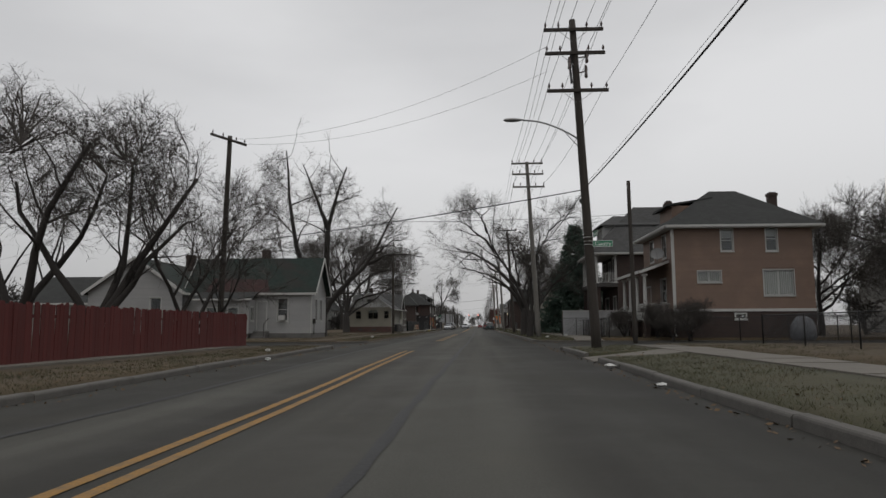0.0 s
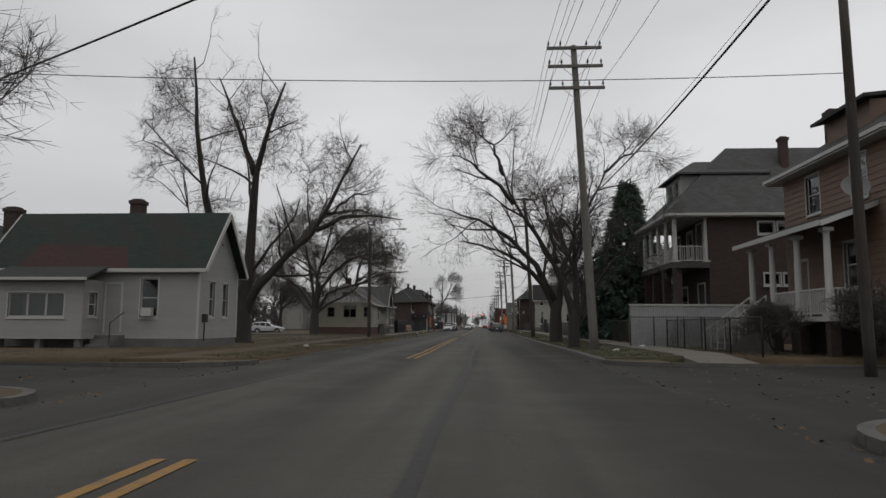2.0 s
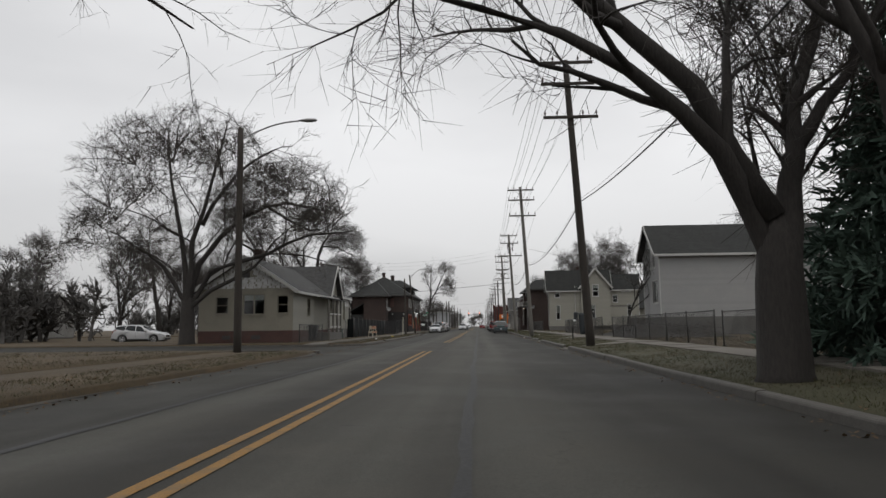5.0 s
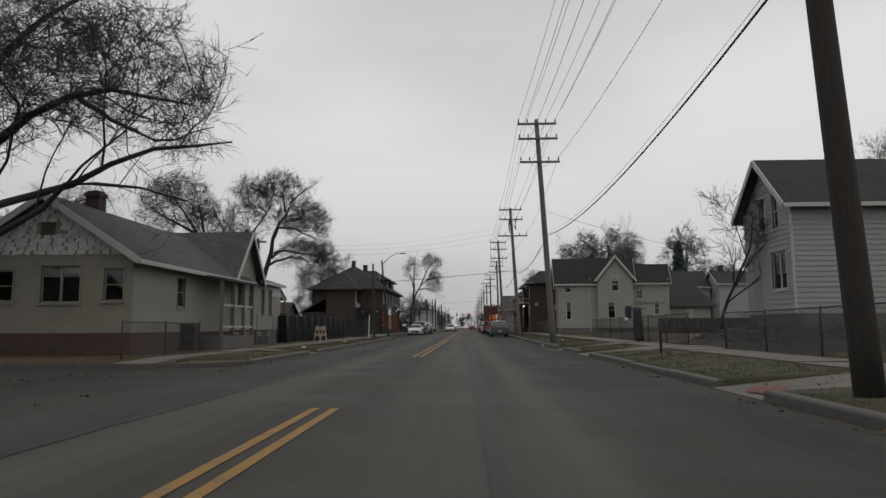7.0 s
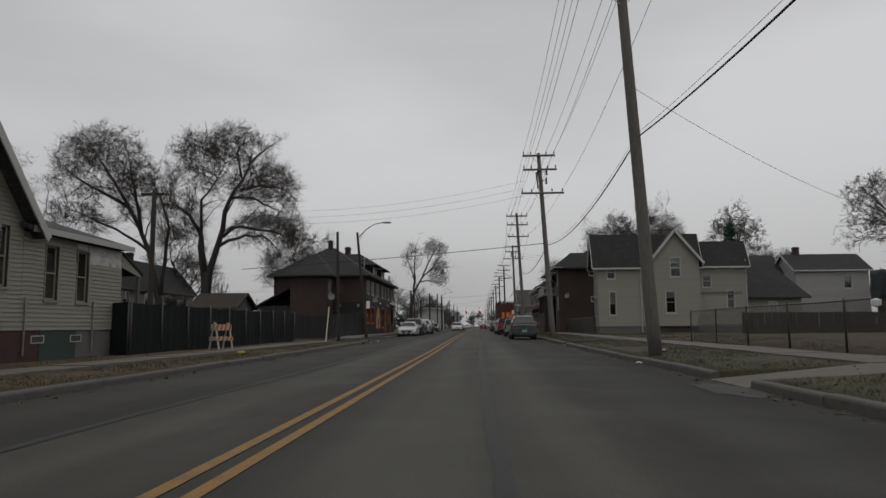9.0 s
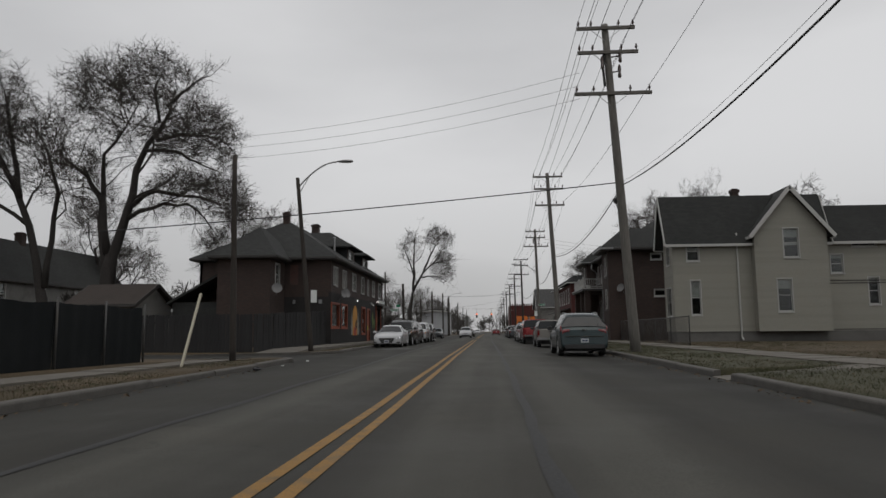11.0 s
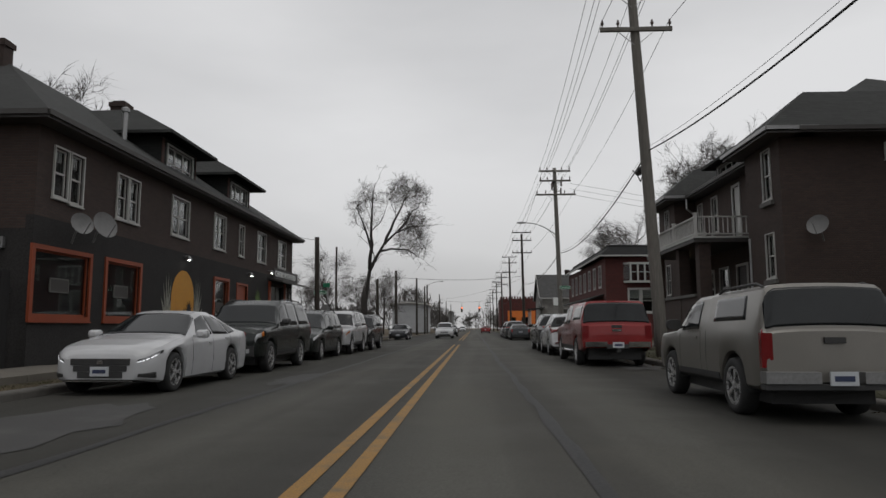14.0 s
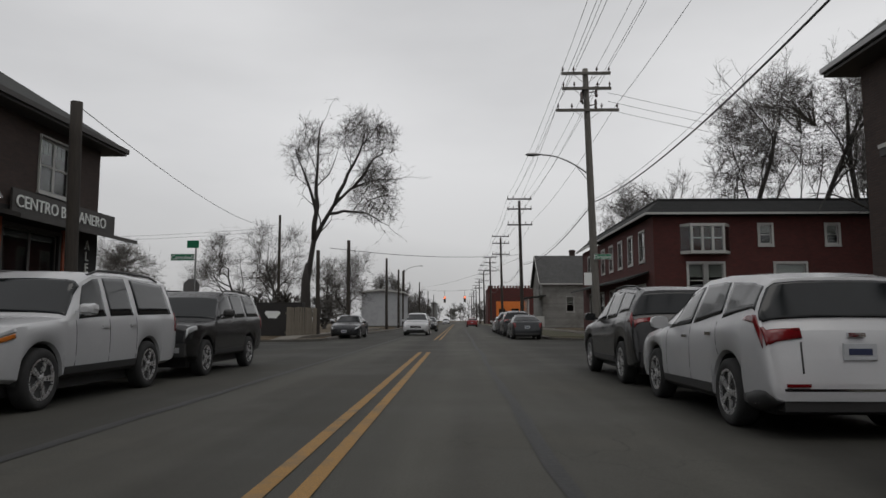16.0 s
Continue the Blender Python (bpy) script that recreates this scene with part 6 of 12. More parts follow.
        for y in (a, b):
            g = Geo()
            wbox(g, "x", dx, 1, y - 0.02, y + 0.14 if y == a else y + 0.02, 6.0, 7.3, 0.0, 0.03)
            part("dormer_trim", g, BRICK_BASE, do)
        m = (a + b) / 2
        g = Geo()
        g.slab([(dx + 0.6, a - 0.6, 7.4), (dx + 0.6, b + 0.6, 7.4), (-12.6, m, 8.7)], 0.1)
        g.slab([(-15.0, a - 0.6, 7.4), (dx + 0.6, a - 0.6, 7.4), (-12.6, m, 8.7), (-15.0, m, 8.7)], 0.1)
        g.slab([(dx + 0.6, b + 0.6, 7.4), (-15.0, b + 0.6, 7.4), (-15.0, m, 8.7), (-12.6, m, 8.7)], 0.1)
        part("dormer_roof", g, ROOF_DARK, do, recalc=True)
    # rear wing
    g = Geo()
    wall(g, "y", 158.3, -1, -17.0, -13.7, 0.05, 5.6)
    wall(g, "x", -13.7, 1, 158.48, y0, 0.05, 5.6, [(159.3, 160.1, 4.0, 5.3)])
    wall(g, "x", -17.0, -1, 158.48, y0, 0.05, 5.6)
    part("wing_wall", g, BRICK_DARK, h)
    window(h, "x", -13.7, 1, 159.3, 160.1, 4.0, 5.3, casing=0.06)
    hip_roof(h, -17.0, -13.7, 158.3, 164.0, 5.7, (-15.4, 161.3, 7.95), (-15.3, 161.7, 7.95), ROOF_DARK, 0.5, trim=DARK_TRIM, name="wing_roof")
    g = Geo()
    g.slab([(-20.3, 158.6, 2.9), (-17.02, 158.6, 4.7), (-17.02, 162.6, 4.7), (-20.3, 162.6, 2.9)], 0.15)
    g.box(-20.0, -17.02, 158.8, 162.4, 0.05, 2.9)
    part("back_shed", g, ROOF_DARK, h, recalc=True)
    # pent roof over the end shop with the sign board on it
    g = Geo()
    g.slab([(x1 + 0.75, 178.7, 3.32), (x1 + 0.75, 183.9, 3.32), (x1 + 0.02, 183.9, 3.5), (x1 + 0.02, 178.7, 3.5)], 0.1)
    part("canopy", g, DARK_TRIM, h, recalc=True)
    g = Geo()
    wbox(g, "x", x1, 1, 179.3, 183.75, 3.42, 3.98, 0.1, 0.15)
    sg = part("sign_board", g, DARK_TRIM, h)
    at = 179.42
    for word in ("CENTRO", "BOTANERO"):
        lt = lettering(word, 0.4, 0.025)
        wd = max(p[0] for p in lt.v) - min(p[0] for p in lt.v)
        m = Matrix.Translation((x1 + 0.165, at + wd / 2, 3.7)) @ Matrix.Rotation(radians(90), 4, "Z")
        part("lettering", turned(lt, m), SIGN_WHITE, sg, "white painted lettering")
        at += wd + 0.14
    for i, ch in enumerate("CENT"):
        m = Matrix.Translation((x1 + 0.03, 181.95, 3.0 - 0.3 * i)) @ Matrix.Rotation(radians(90), 4, "Z")
        part("letter", turned(lettering(ch, 0.32, 0.02), m), SIGN_WHITE, h, "white painted letter")
    for i, ch in enumerate("ALE"):
        m = Matrix.Translation((x1 + 0.03, 182.6, 3.05 - 0.3 * i)) @ Matrix.Rotation(radians(90), 4, "Z")
        part("letter", turned(lettering(ch, 0.34, 0.02), m), SIGN_WHITE, h, "white painted letter")
    # painted mural: an orange arch between pale agaves, with a dark palm and red mound
    SUN_ORANGE = mat("mural_orange", (0.52, 0.25, 0.035), 0.7, fine=10, coarse=2.0, vary=0.12, dirt=0.3, dirt_color=(0.4, 0.14, 0.03), bump=0)
    MURAL_RED = mat("mural_red", (0.38, 0.06, 0.025), 0.7, fine=10, vary=0.15, bump=0)
    MURAL_GREY = mat("mural_grey", (0.25, 0.25, 0.215), 0.8, fine=9, coarse=3, vary=0.5, dirt=0.6, bump=0)
    PALM = mat("mural_green", (0.10, 0.17, 0.035), 0.7, fine=12, coarse=4, vary=0.4, bump=0)
    X = x1 + 0.019

    def flat(name, pts, material, label, d=0.0):
        g = Geo()
        g.slab([(X + d + 0.003, u, z) for u, z in pts], (-0.003, 0, 0))
        return part(name, g, material, h, label, recalc=True)
    arch = [(168.35, 0.75)] + [(169.25 - 0.9 * math.cos(math.pi * k / 12), 2.05 + 0.95 * math.sin(math.pi * k / 12)) for k in range(13)] + [(170.15, 0.75)]
    for c, s in ((168.1, 1), (170.45, -1)):
        pts = []
        for k in range(18):
            a = math.pi * k / 17
            q = 0.62 if k % 2 else 0.28
            pts.append((c - 0.72 * q * math.cos(a) * 1.2, 1.2 + 2.6 * q * math.sin(a)))
        flat("mural_agave", [(c - 0.35, 0.8)] + pts + [(c + 0.35, 0.8)], MURAL_GREY, "grey painted agave of the mural", 0.004)
    flat("mural_arch", arch, SUN_ORANGE, "orange painted arch of the mural", 0.008)
    flat("mural_mound", [(168.7, 0.75)] + [(169.25 - 0.6 * math.cos(math.pi * k / 8), 0.9 + 0.55 * math.sin(math.pi * k / 8)) for k in range(9)] + [(169.8, 0.75)], MURAL_RED, "red painted mound of the mural", 0.012)

    def palm(c, z, k, material):
        pts = []
        for i in range(20):
            a = -0.4 + (math.pi + 0.8) * i / 19
            q = (0.95 if i % 2 else 0.45) * k
            pts.append((c - 0.55 * q * math.cos(a), z + 0.75 * q * math.sin(a)))
        flat("mural_palm", [(c - 0.06 * k, z - 0.9 * k)] + pts + [(c + 0.06 * k, z - 0.9 * k)], material, "painted palm of the mural", 0.016)
    palm(169.75, 1.65, 0.55, BLACK_PAINT)
    palm(169.4, 1.5, 0.4, BLACK_PAINT)
    palm(177.2, 2.15, 1.0, PALM)
    palm(177.95, 1.8, 0.75, PALM)
    lamp_on = glow_mat("wall_lamp_glow", (1.0, 0.97, 0.9), 14.0)
    for y, z in ((169.2, 3.35), (175.7, 3.3), (178.7, 3.65)):
        g = Geo()
        g.tube([(x1 + 0.02, y, z + 0.12), (x1 + 0.2, y, z + 0.15)], 0.02, 6)
        g.lathe([(0.03, z + 0.14), (0.1, z + 0.02), (0.11, z)], (x1 + 0.22, y, 0), sides=12)
        la = part("wall_lamp", g, GALV, h, "metal wall lamp above the shopfront")
        g = Geo()
        g.lathe([(0.02, z - 0.015), (0.045, z - 0.01), (0.045, z + 0.03)], (x1 + 0.22, y, 0), sides=10)
        part("bulb", g, lamp_on, la)
    dish(h, x1 + 0.7, 162.0, 3.5, (0.9, -0.55, 0.35), 0.27)
    dish(h, x1 + 0.7, 163.0, 3.62, (0.95, -0.4, 0.3), 0.34)
    dish(h, -13.2, 158.1, 3.7, (0.4, -1, 0.3), 0.32)
    for a, b in ((-11.4, -11.2), (-13.1, -12.95)):
        g = Geo()
        g.box(a, b, y0 - 0.12, y0 - 0.02, 2.85, 3.1)
        part("floodlight", g, GALV, h, "small grey floodlight")


house_yellow()
shop_building()


# ---- poles, lamps, wires ----
def insulator(g, x, y, z, s=1.0):
    g.lathe([(0.025 * s, z), (0.025 * s, z + 0.09 * s), (0.055 * s, z + 0.11 * s), (0.065 * s, z + 0.19 * s), (0.03 * s, z + 0.23 * s), (0.045 * s, z + 0.27 * s), (0.02 * s, z + 0.31 * s)], (x, y, 0), sides=8)


def pole_at(p, z):
    """The centre of a pole's shaft at a height; poles lean a little."""
    (bx, by), (tx, ty), h = p["base"], p["top"], p["h"]
    k = (z - 0.2) / (h - 0.2)
    return bx + (tx - bx) * k, by + (ty - by) * k


def utility_pole(base, top, h, arms, material, r0=0.19, r1=0.125, gear=False, far=False, label="tall wooden utility pole with three crossarms"):
    p = {"base": base, "top": top, "h": h, "arms": arms}
    t = thing("utility_pole", base[0], base[1], 0.0, label, "utility pole", "utility poles along the street")
    g = Geo()
    n = 10
    pts = [(*pole_at(p, -0.3 + (h + 0.3) * i / n), -0.3 + (h + 0.3) * i / n) for i in range(n + 1)]
    g.tube(pts, [r0 + (r1 - r0) * i / n for i in range(n + 1)], 8 if far else 14)
    part("shaft", g, material, t, smooth=True)
    for z, half, dx in arms:
        x, y = pole_at(p, z)
        x += dx
        y -= 0.16
        g = Geo()
        g.box(x - half, x + half, y - 0.05, y + 0.05, z - 0.06, z + 0.06)
        arm = part("crossarm", g, POLE_GREY if material is POLE_GREY else POLE_WOOD, t)
        if not far:
            g = Geo()
            g.beam((x - 0.55, y, z - 0.06), (x - dx, y + 0.06, z - 0.5), 0.03, 0.012)
            g.beam((x + 0.55, y, z - 0.06), (x - dx, y + 0.06, z - 0.5), 0.03, 0.012)
            part("brace", g, GALV, arm)
        for u in (-0.94, -0.5, 0.45, 0.94):
            g = Geo()
            insulator(g, x + u * half, y, z + 0.06, 0.8)
            part("insulator", g, PORCELAIN, arm, smooth=True)
    if gear:
        x, y = pole_at(p, arms[1][0] - 0.5)
        for i, (dx, dz) in enumerate(((0.42, -0.15), (0.38, -0.75), (-0.25, -0.4))):
            z = arms[1][0] + dz
            g = Geo()
            g.lathe([(0.05, z - 0.25), (0.07, z - 0.2), (0.05, z), (0.07, z + 0.05), (0.05, z + 0.2), (0.03, z + 0.25)], (x + dx, y - 0.15, 0), sides=8)
            g.beam((x, y, z), (x + dx, y - 0.15, z), 0.04)
            g.beam((x + dx, y - 0.3, z - 0.2), (x + dx, y - 0.15, z + 0.2), 0.035)
            part("fuse_cutout", g, PORCELAIN, t, "brown porcelain fuse cutout")
        g = Geo()
        g.tube([(x - 0.16, y - 0.1, arms[1][0] + 0.1), (x - 0.22, y - 0.1, arms[1][0] - 0.6), (x - 0.17, y - 0.1, arms[2][0] + 0.3)], 0.05, 6)
        part("riser_cable", g, WIRE, t)
    return p


def street_lamp_arm(t, p, z, reach, rise, side=-1):
    """A curved mast arm with a cobra-head lamp."""
    x, y = pole_at(p, z)
    pts = []
    for i in range(11):
        k = i / 10
        pts.append((x + side * reach * k, y, z + rise * math.sin(k * math.pi / 2) ** 0.9))
    g = Geo()
    g.tube(pts, 0.035, 8)
    g.tube([(x, y, z - 0.35), pts[3]], 0.018, 6)
    arm = part("lamp_arm", g, GALV, t, smooth=True)
    hx, hz = x + side * reach, z + rise
    g = Geo()
    n = 12
    prof = [(0.0, 0.04), (0.12, 0.075), (0.3, 0.12), (0.5, 0.13), (0.68, 0.10), (0.76, 0.03)]
    vs, fs = [], []
    for u, w in prof:
        for k in range(n):
            a = 2 * math.pi * k / n
            vs.append((hx + side * u, y + w * math.cos(a), hz + 0.02 + w * 0.6 * math.sin(a)))
    for i in range(len(prof) - 1):
        for k in range(n):
            a, b = i * n + k, i * n + (k + 1) % n
            fs.append((a, b, b + n, a + n))
    g.add(vs, fs + [tuple(range(n)), tuple(range((len(prof) - 1) * n, len(prof) * n))])
    head = part("lamp_head", g, GALV, arm, "grey cobra-head street lamp", smooth=True, recalc=True)


A3 = [(12.45, 1.15, 0.0), (11.5, 1.15, 0.0), (10.0, 1.17, 0.0)]
RIGHT = []
spec = [((5.02, 28.5), (4.42, 28.5), 12.9, A3, POLE_WOOD, True), ((4.95, 52.4), (4.3, 52.4), 13.0, [(12.85, 1.15, 0), (12.05, 1.15, 0), (11.1, 1.17, 0)], POLE_GREY, False),
        ((4.88, 85.4), (4.2, 85.4), 12.6, A3, POLE_WOOD, False), ((4.76, 116.3), (4.06, 116.3), 13.25, [(12.95, 1.15, 0), (12.05, 1.15, 0), (10.65, 1.17, 0)], POLE_GREY, False),
        ((4.8, 142.5), (4.12, 142.5), 12.5, [(12.3, 1.08, 0), (11.35, 1.12, 0), (9.75, 1.42, 0.05)], POLE_GREY, True), ((4.6, 166.8), (4.0, 166.8), 12.4, [(12.1, 1.07, 0), (11.2, 1.07, 0), (10.0, 1.07, 0)], POLE_GREY, False),
        ((5.3, 195.0), (5.0, 195.0), 12.4, [(12.15, 1.1, 0), (11.45, 1.1, 0), (10.45, 1.4, 0)], POLE_GREY, True)]
for base, top, h, arms, m, gear in spec:
    RIGHT.append(utility_pole(base, top, h, arms, m, gear=gear, label="weathered brown wooden utility pole with three crossarms" if m is POLE_WOOD else "grey weathered wooden utility pole with three crossarms"))
for y in (229.0, 258.0, 290.0, 322.0, 356.0, 392.0, 430.0, 470.0):
    RIGHT.append(utility_pole((5.2, y), (5.0, y), 12.3, A3, POLE_WOOD, far=True, label="distant wooden utility pole with crossarms"))
POLES = [o for o in scene.objects if o.name.startswith("utility_pole") and o.parent is None]
street_lamp_arm(POLES[0], RIGHT[0], 8.05, 2.2, 0.85)
street_lamp_arm(POLES[6], RIGHT[6], 7.5, 2.1, 0.95)
street_lamp_arm(POLES[8], RIGHT[8], 7.6, 2.2, 0.9)


def simple_pole(base, top, h, material, label, r0=0.16, r1=0.12, category="pole"):
    p = {"base": base, "top": top, "h": h}
    t = thing("wooden_pole", base[0], base[1], 0.0, label, category)
    g = Geo()
    n = 8
    g.tube([(*pole_at(p, -0.3 + (h + 0.3) * i / n), -0.3 + (h + 0.3) * i / n) for i in range(n + 1)], [r0 + (r1 - r0) * i / n for i in range(n + 1)], 12)
    part("shaft", g, material, t, smooth=True)
    return t, p


L1, l1 = simple_pole((-12.75, 37.6), (-12.5, 37.6), 11.1, POLE_WOOD, "dark wooden pole with one tilted crossarm on top")
g = Geo()
g.beam((-13.5, 37.45, 11.2), (-11.55, 37.45, 10.55), 0.11, 0.13)
arm = part("crossarm", g, POLE_WOOD, L1)
for k in (0.06, 0.35, 0.72, 0.95):
    g = Geo()
    insulator(g, -13.5 + 1.95 * k, 37.45, 11.26 - 0.65 * k, 0.7)
    part("insulator", g, PORCELAIN, arm)
g = Geo()
g.lathe([(0.12, 4.3), (0.13, 4.35), (0.13, 4.75), (0.08, 4.82)], (-12.55, 37.45, 0), sides=10)
part("junction_can", g, RUSTY, L1)
LS, ls = simple_pole((-9.35, 83.0), (-9.4, 83.0), 9.2, POLE_WOOD, "dark wooden lamp pole beside the verge", category="street lamp")
street_lamp_arm(LS, ls, 8.7, 2.4, 0.75, 1)
LP, lp = simple_pole((-8.6, 138.9), (-8.75, 139.0), 6.85, POLE_WOOD, "bare dark wooden pole beside the alley", 0.11, 0.08)
LQ, lq = simple_pole((-8.25, 147.3), (-8.98, 147.3), 7.95, POLE_WOOD, "leaning dark wooden lamp pole beside the alley", 0.12, 0.085, category="street lamp")
street_lamp_arm(LQ, lq, 7.5, 1.75, 1.15, 1)
g = Geo()
g.box(-8.24, -7.98, 147.1, 147.12, 2.3, 2.85)
part("notice", g, SIGN_WHITE, LQ, "blank white notice")
CV, cv = simple_pole((9.0, 39.9), (8.9, 39.9), 8.85, POLE_WOOD, "thin dark wooden service pole at the corner", 0.13, 0.1)
SP, sp_ = simple_pole((-7.78, 177.1), (-7.88, 177.1), 5.15, POLE_WOOD, "short dark wooden pole at the shop corner", 0.115, 0.105)
for x, y, h in ((-16.6, 225, 10.4), (-7.9, 209.4, 6.3), (-8.2, 236.0, 7.5), (-8.0, 248.0, 7.2), (-8.6, 262.0, 8.0), (-8.4, 300.0, 8.5), (-8.5, 340.0, 8.5), (-9.0, 205.0, 5.2), (-8.5, 380.0, 9.0)):
    simple_pole((x, y), (x - 0.05, y), h, POLE_WOOD, "distant dark wooden pole beside the street", 0.15, 0.11)
LF, lf = simple_pole((-9.2, 270.5), (-9.2, 270.5), 8.8, POLE_WOOD, "distant lamp pole beside the street", category="street lamp")
street_lamp_arm(LF, lf, 8.6, 2.2, 0.8, 1)
TP, tp = simple_pole((-17.6, 133.0), (-17.6, 133.0), 8.5, POLE_WOOD, "dark wooden pole with a small crossarm in the back yards")
g = Geo()
g.box(-18.3, -16.9, 132.9, 133.0, 8.15, 8.28)
part("crossarm", g, POLE_WOOD, TP)


def span(name, a, b, sag, r, label, n=18, seg=4):
    g = Geo()
    a, b = Vector(a), Vector(b)
    pts = []
    for i in range(n + 1):
        k = i / n
        pts.append(a + (b - a) * k - Vector((0, 0, sag * 4 * k * (1 - k))))
    g.tube(pts, r, seg)
    return solo(name, g, WIRE, label, "cable", "overhead cables")


START = {"base": (5.05, -2.0), "top": (4.5, -2.0), "h": 12.9, "arms": A3}
chain = [START] + RIGHT[:12]
for p, q in zip(chain, chain[1:]):
    near = q["base"][1] < 200
    for k, us in ((0, (-0.94, -0.5, 0.45, 0.94)), (1, (-0.94, 0.45)), (2, (-0.94, 0.94))):
        for u in us:
            (za, ha, da), (zb, hb, db) = p["arms"][k], q["arms"][k]
            xa, ya = pole_at(p, za)
            xb, yb = pole_at(q, zb)
            span("power_line", (xa + da + u * ha, ya - 0.16, za + 0.28), (xb + db + u * hb, yb - 0.16, zb + 0.28), 0.45, 0.011, "thin black power line between the poles", 10, 3)
    za = 6.3
    xa, ya = pole_at(p, za)
    xb, yb = pole_at(q, za)
    sag = 0.28 if q["base"][1] < 60 else 0.75
    span("telephone_cable", (xa + 0.1, ya, za), (xb + 0.1, yb, za), sag, 0.021, "thick black telephone cable sagging between poles", 24, 6)
    span("telephone_cable", (xa + 0.1, ya, za + 0.12), (xb + 0.1, yb, za + 0.12), sag * 0.93, 0.006, "thin steel messenger wire above the cable", 20, 3)
# splice loops that hang at the poles
for y in (28.5, 142.5, 166.8):
    p = [q for q in RIGHT if abs(q["base"][1] - y) < 0.1][0]
    x, yy = pole_at(p, 6.2)
    g = Geo()
    g.tube([(x + 0.1, yy + 0.3, 6.25), (x + 0.08, yy + 0.6, 5.75), (x + 0.1, yy + 1.1, 5.6), (x + 0.12, yy + 1.7, 6.0), (x + 0.12, yy + 2.2, 6.2)], 0.018, 6)
    g.lathe([(0.05, -0.25), (0.11, -0.2), (0.12, 0.15), (0.05, 0.22)], (x + 0.1, yy + 1.2, 5.95), "y", 10)
    solo("cable_splice", g, WIRE, "black cable splice can with hanging loops", "cable")
# wires across the street
ax, ay = pole_at(RIGHT[0], 6.0)
span("service_drop", (ax, ay, 6.15), (-12.6, 37.6, 5.3), 0.15, 0.02, "black service cable across the street")
span("service_drop", (8.9, 39.9, 7.0), (-12.6, 37.6, 6.6), 0.25, 0.01, "thin wire across the street")
for dz in (0.0, 0.25):
    span("service_drop", (3.4, 28.4, 11.8 - dz * 4), (-12.0, 37.5, 10.9 - dz), 0.9, 0.006, "thin wire across the street")
bx, by = pole_at(RIGHT[4], 6.3)
span("service_drop", (bx, by, 6.4), (-16.0, 142.6, 4.9), 0.1, 0.02, "black service cable across the street")
for dz in (0.0, 0.5, 1.0):
    span("service_drop", (3.1, 142.4, 10.6 - dz), (-17.5, 146.5, 9.6 - dz * 0.9), 0.7, 0.006, "thin wire across the street")
px4, py4 = pole_at(RIGHT[3], 7.8)
span("service_drop", (px4, py4, 7.8), (24.0, 138.0, 7.4), 0.5, 0.009, "thin wire to the houses")
span("service_drop", (-7.88, 177.1, 5.1), (-16.6, 225.0, 9.6), 0.9, 0.01, "thin wire along the side street")
span("service_drop", (-10.9, 182.5, 6.3), (-7.88, 177.1, 5.05), 0.15, 0.01, "thin wire to the shop roof")
span("service_drop", (5.0, 229.0, 7.2), (-9.2, 209.4, 5.8), 0.4, 0.018, "black service cable across the street")
span("service_drop", (5.0, 229.0, 6.9), (-8.4, 300.0, 7.5), 0.6, 0.012, "thin wire across the street")
for k in range(3):
    span("service_drop", (6.0, 195.0, 11.3 - 0.4 * k), (40.0, 206.0, 9.6 - 0.5 * k), 0.6, 0.009, "thin wire along the side street")
for k in range(2):
    span("service_drop", (-16.6, 225.0, 9.3 - 0.3 * k), (-60.0, 214.0, 7.5 - 0.3 * k), 0.8, 0.01, "thin wire along the side street")


# street name signs
def name_blade(parent, x, y, z, w, text, turn, h=0.23):
    g = Geo()
    g.box(-w / 2, w / 2, -0.006, 0.006, -h / 2, h / 2)
    m = Matrix.Translation((x, y, z)) @ Matrix.Rotation(radians(turn), 4, "Z")
    b = part("name_sign", turned(g, m), SIGN_GREEN, parent, "green street name sign with white letters")
    g = Geo()
    for a, c, lo, hi in ((-w / 2, w / 2, -h / 2, -h / 2 + 0.012), (-w / 2, w / 2, h / 2 - 0.012, h / 2), (-w / 2, -w / 2 + 0.012, -h / 2, h / 2), (w / 2 - 0.012, w / 2, -h / 2, h / 2)):
        g.box(a, c, -0.009, 0.009, lo, hi)
    part("sign_border", turned(g, m), SIGN_WHITE, b)
    tx = turned(lettering(text, 0.2, 0.01), Matrix.Translation((0, -0.009, -0.01)))
    part("lettering", turned(tx, m), SIGN_WHITE, b)


P1, P7 = POLES[0], POLES[6]
name_blade(P1, 5.33, 28.32, 4.05, 0.74, "Cavalry", 0)
name_blade(P1, 5.06, 28.3, 4.42, 0.66, "Toledo", -86)
name_blade(P7, 5.55, 194.75, 3.85, 0.74, "Campbell", 0)
for z in (4.3, 4.15, 4.02):
    x, y = pole_at(RIGHT[0], z)
    g = Geo()
    g.lathe([(0.185, z), (0.187, z + 0.012)], (x, y, 0), sides=16)
    part("strap", g, SIGN_WHITE, P1, "pale steel strap")
g = Geo()
g.box(4.72, 5.05, 194.74, 194.76, 2.6, 3.15)
part("notice", g, SIGN_WHITE, P7, "white notice on the pole")
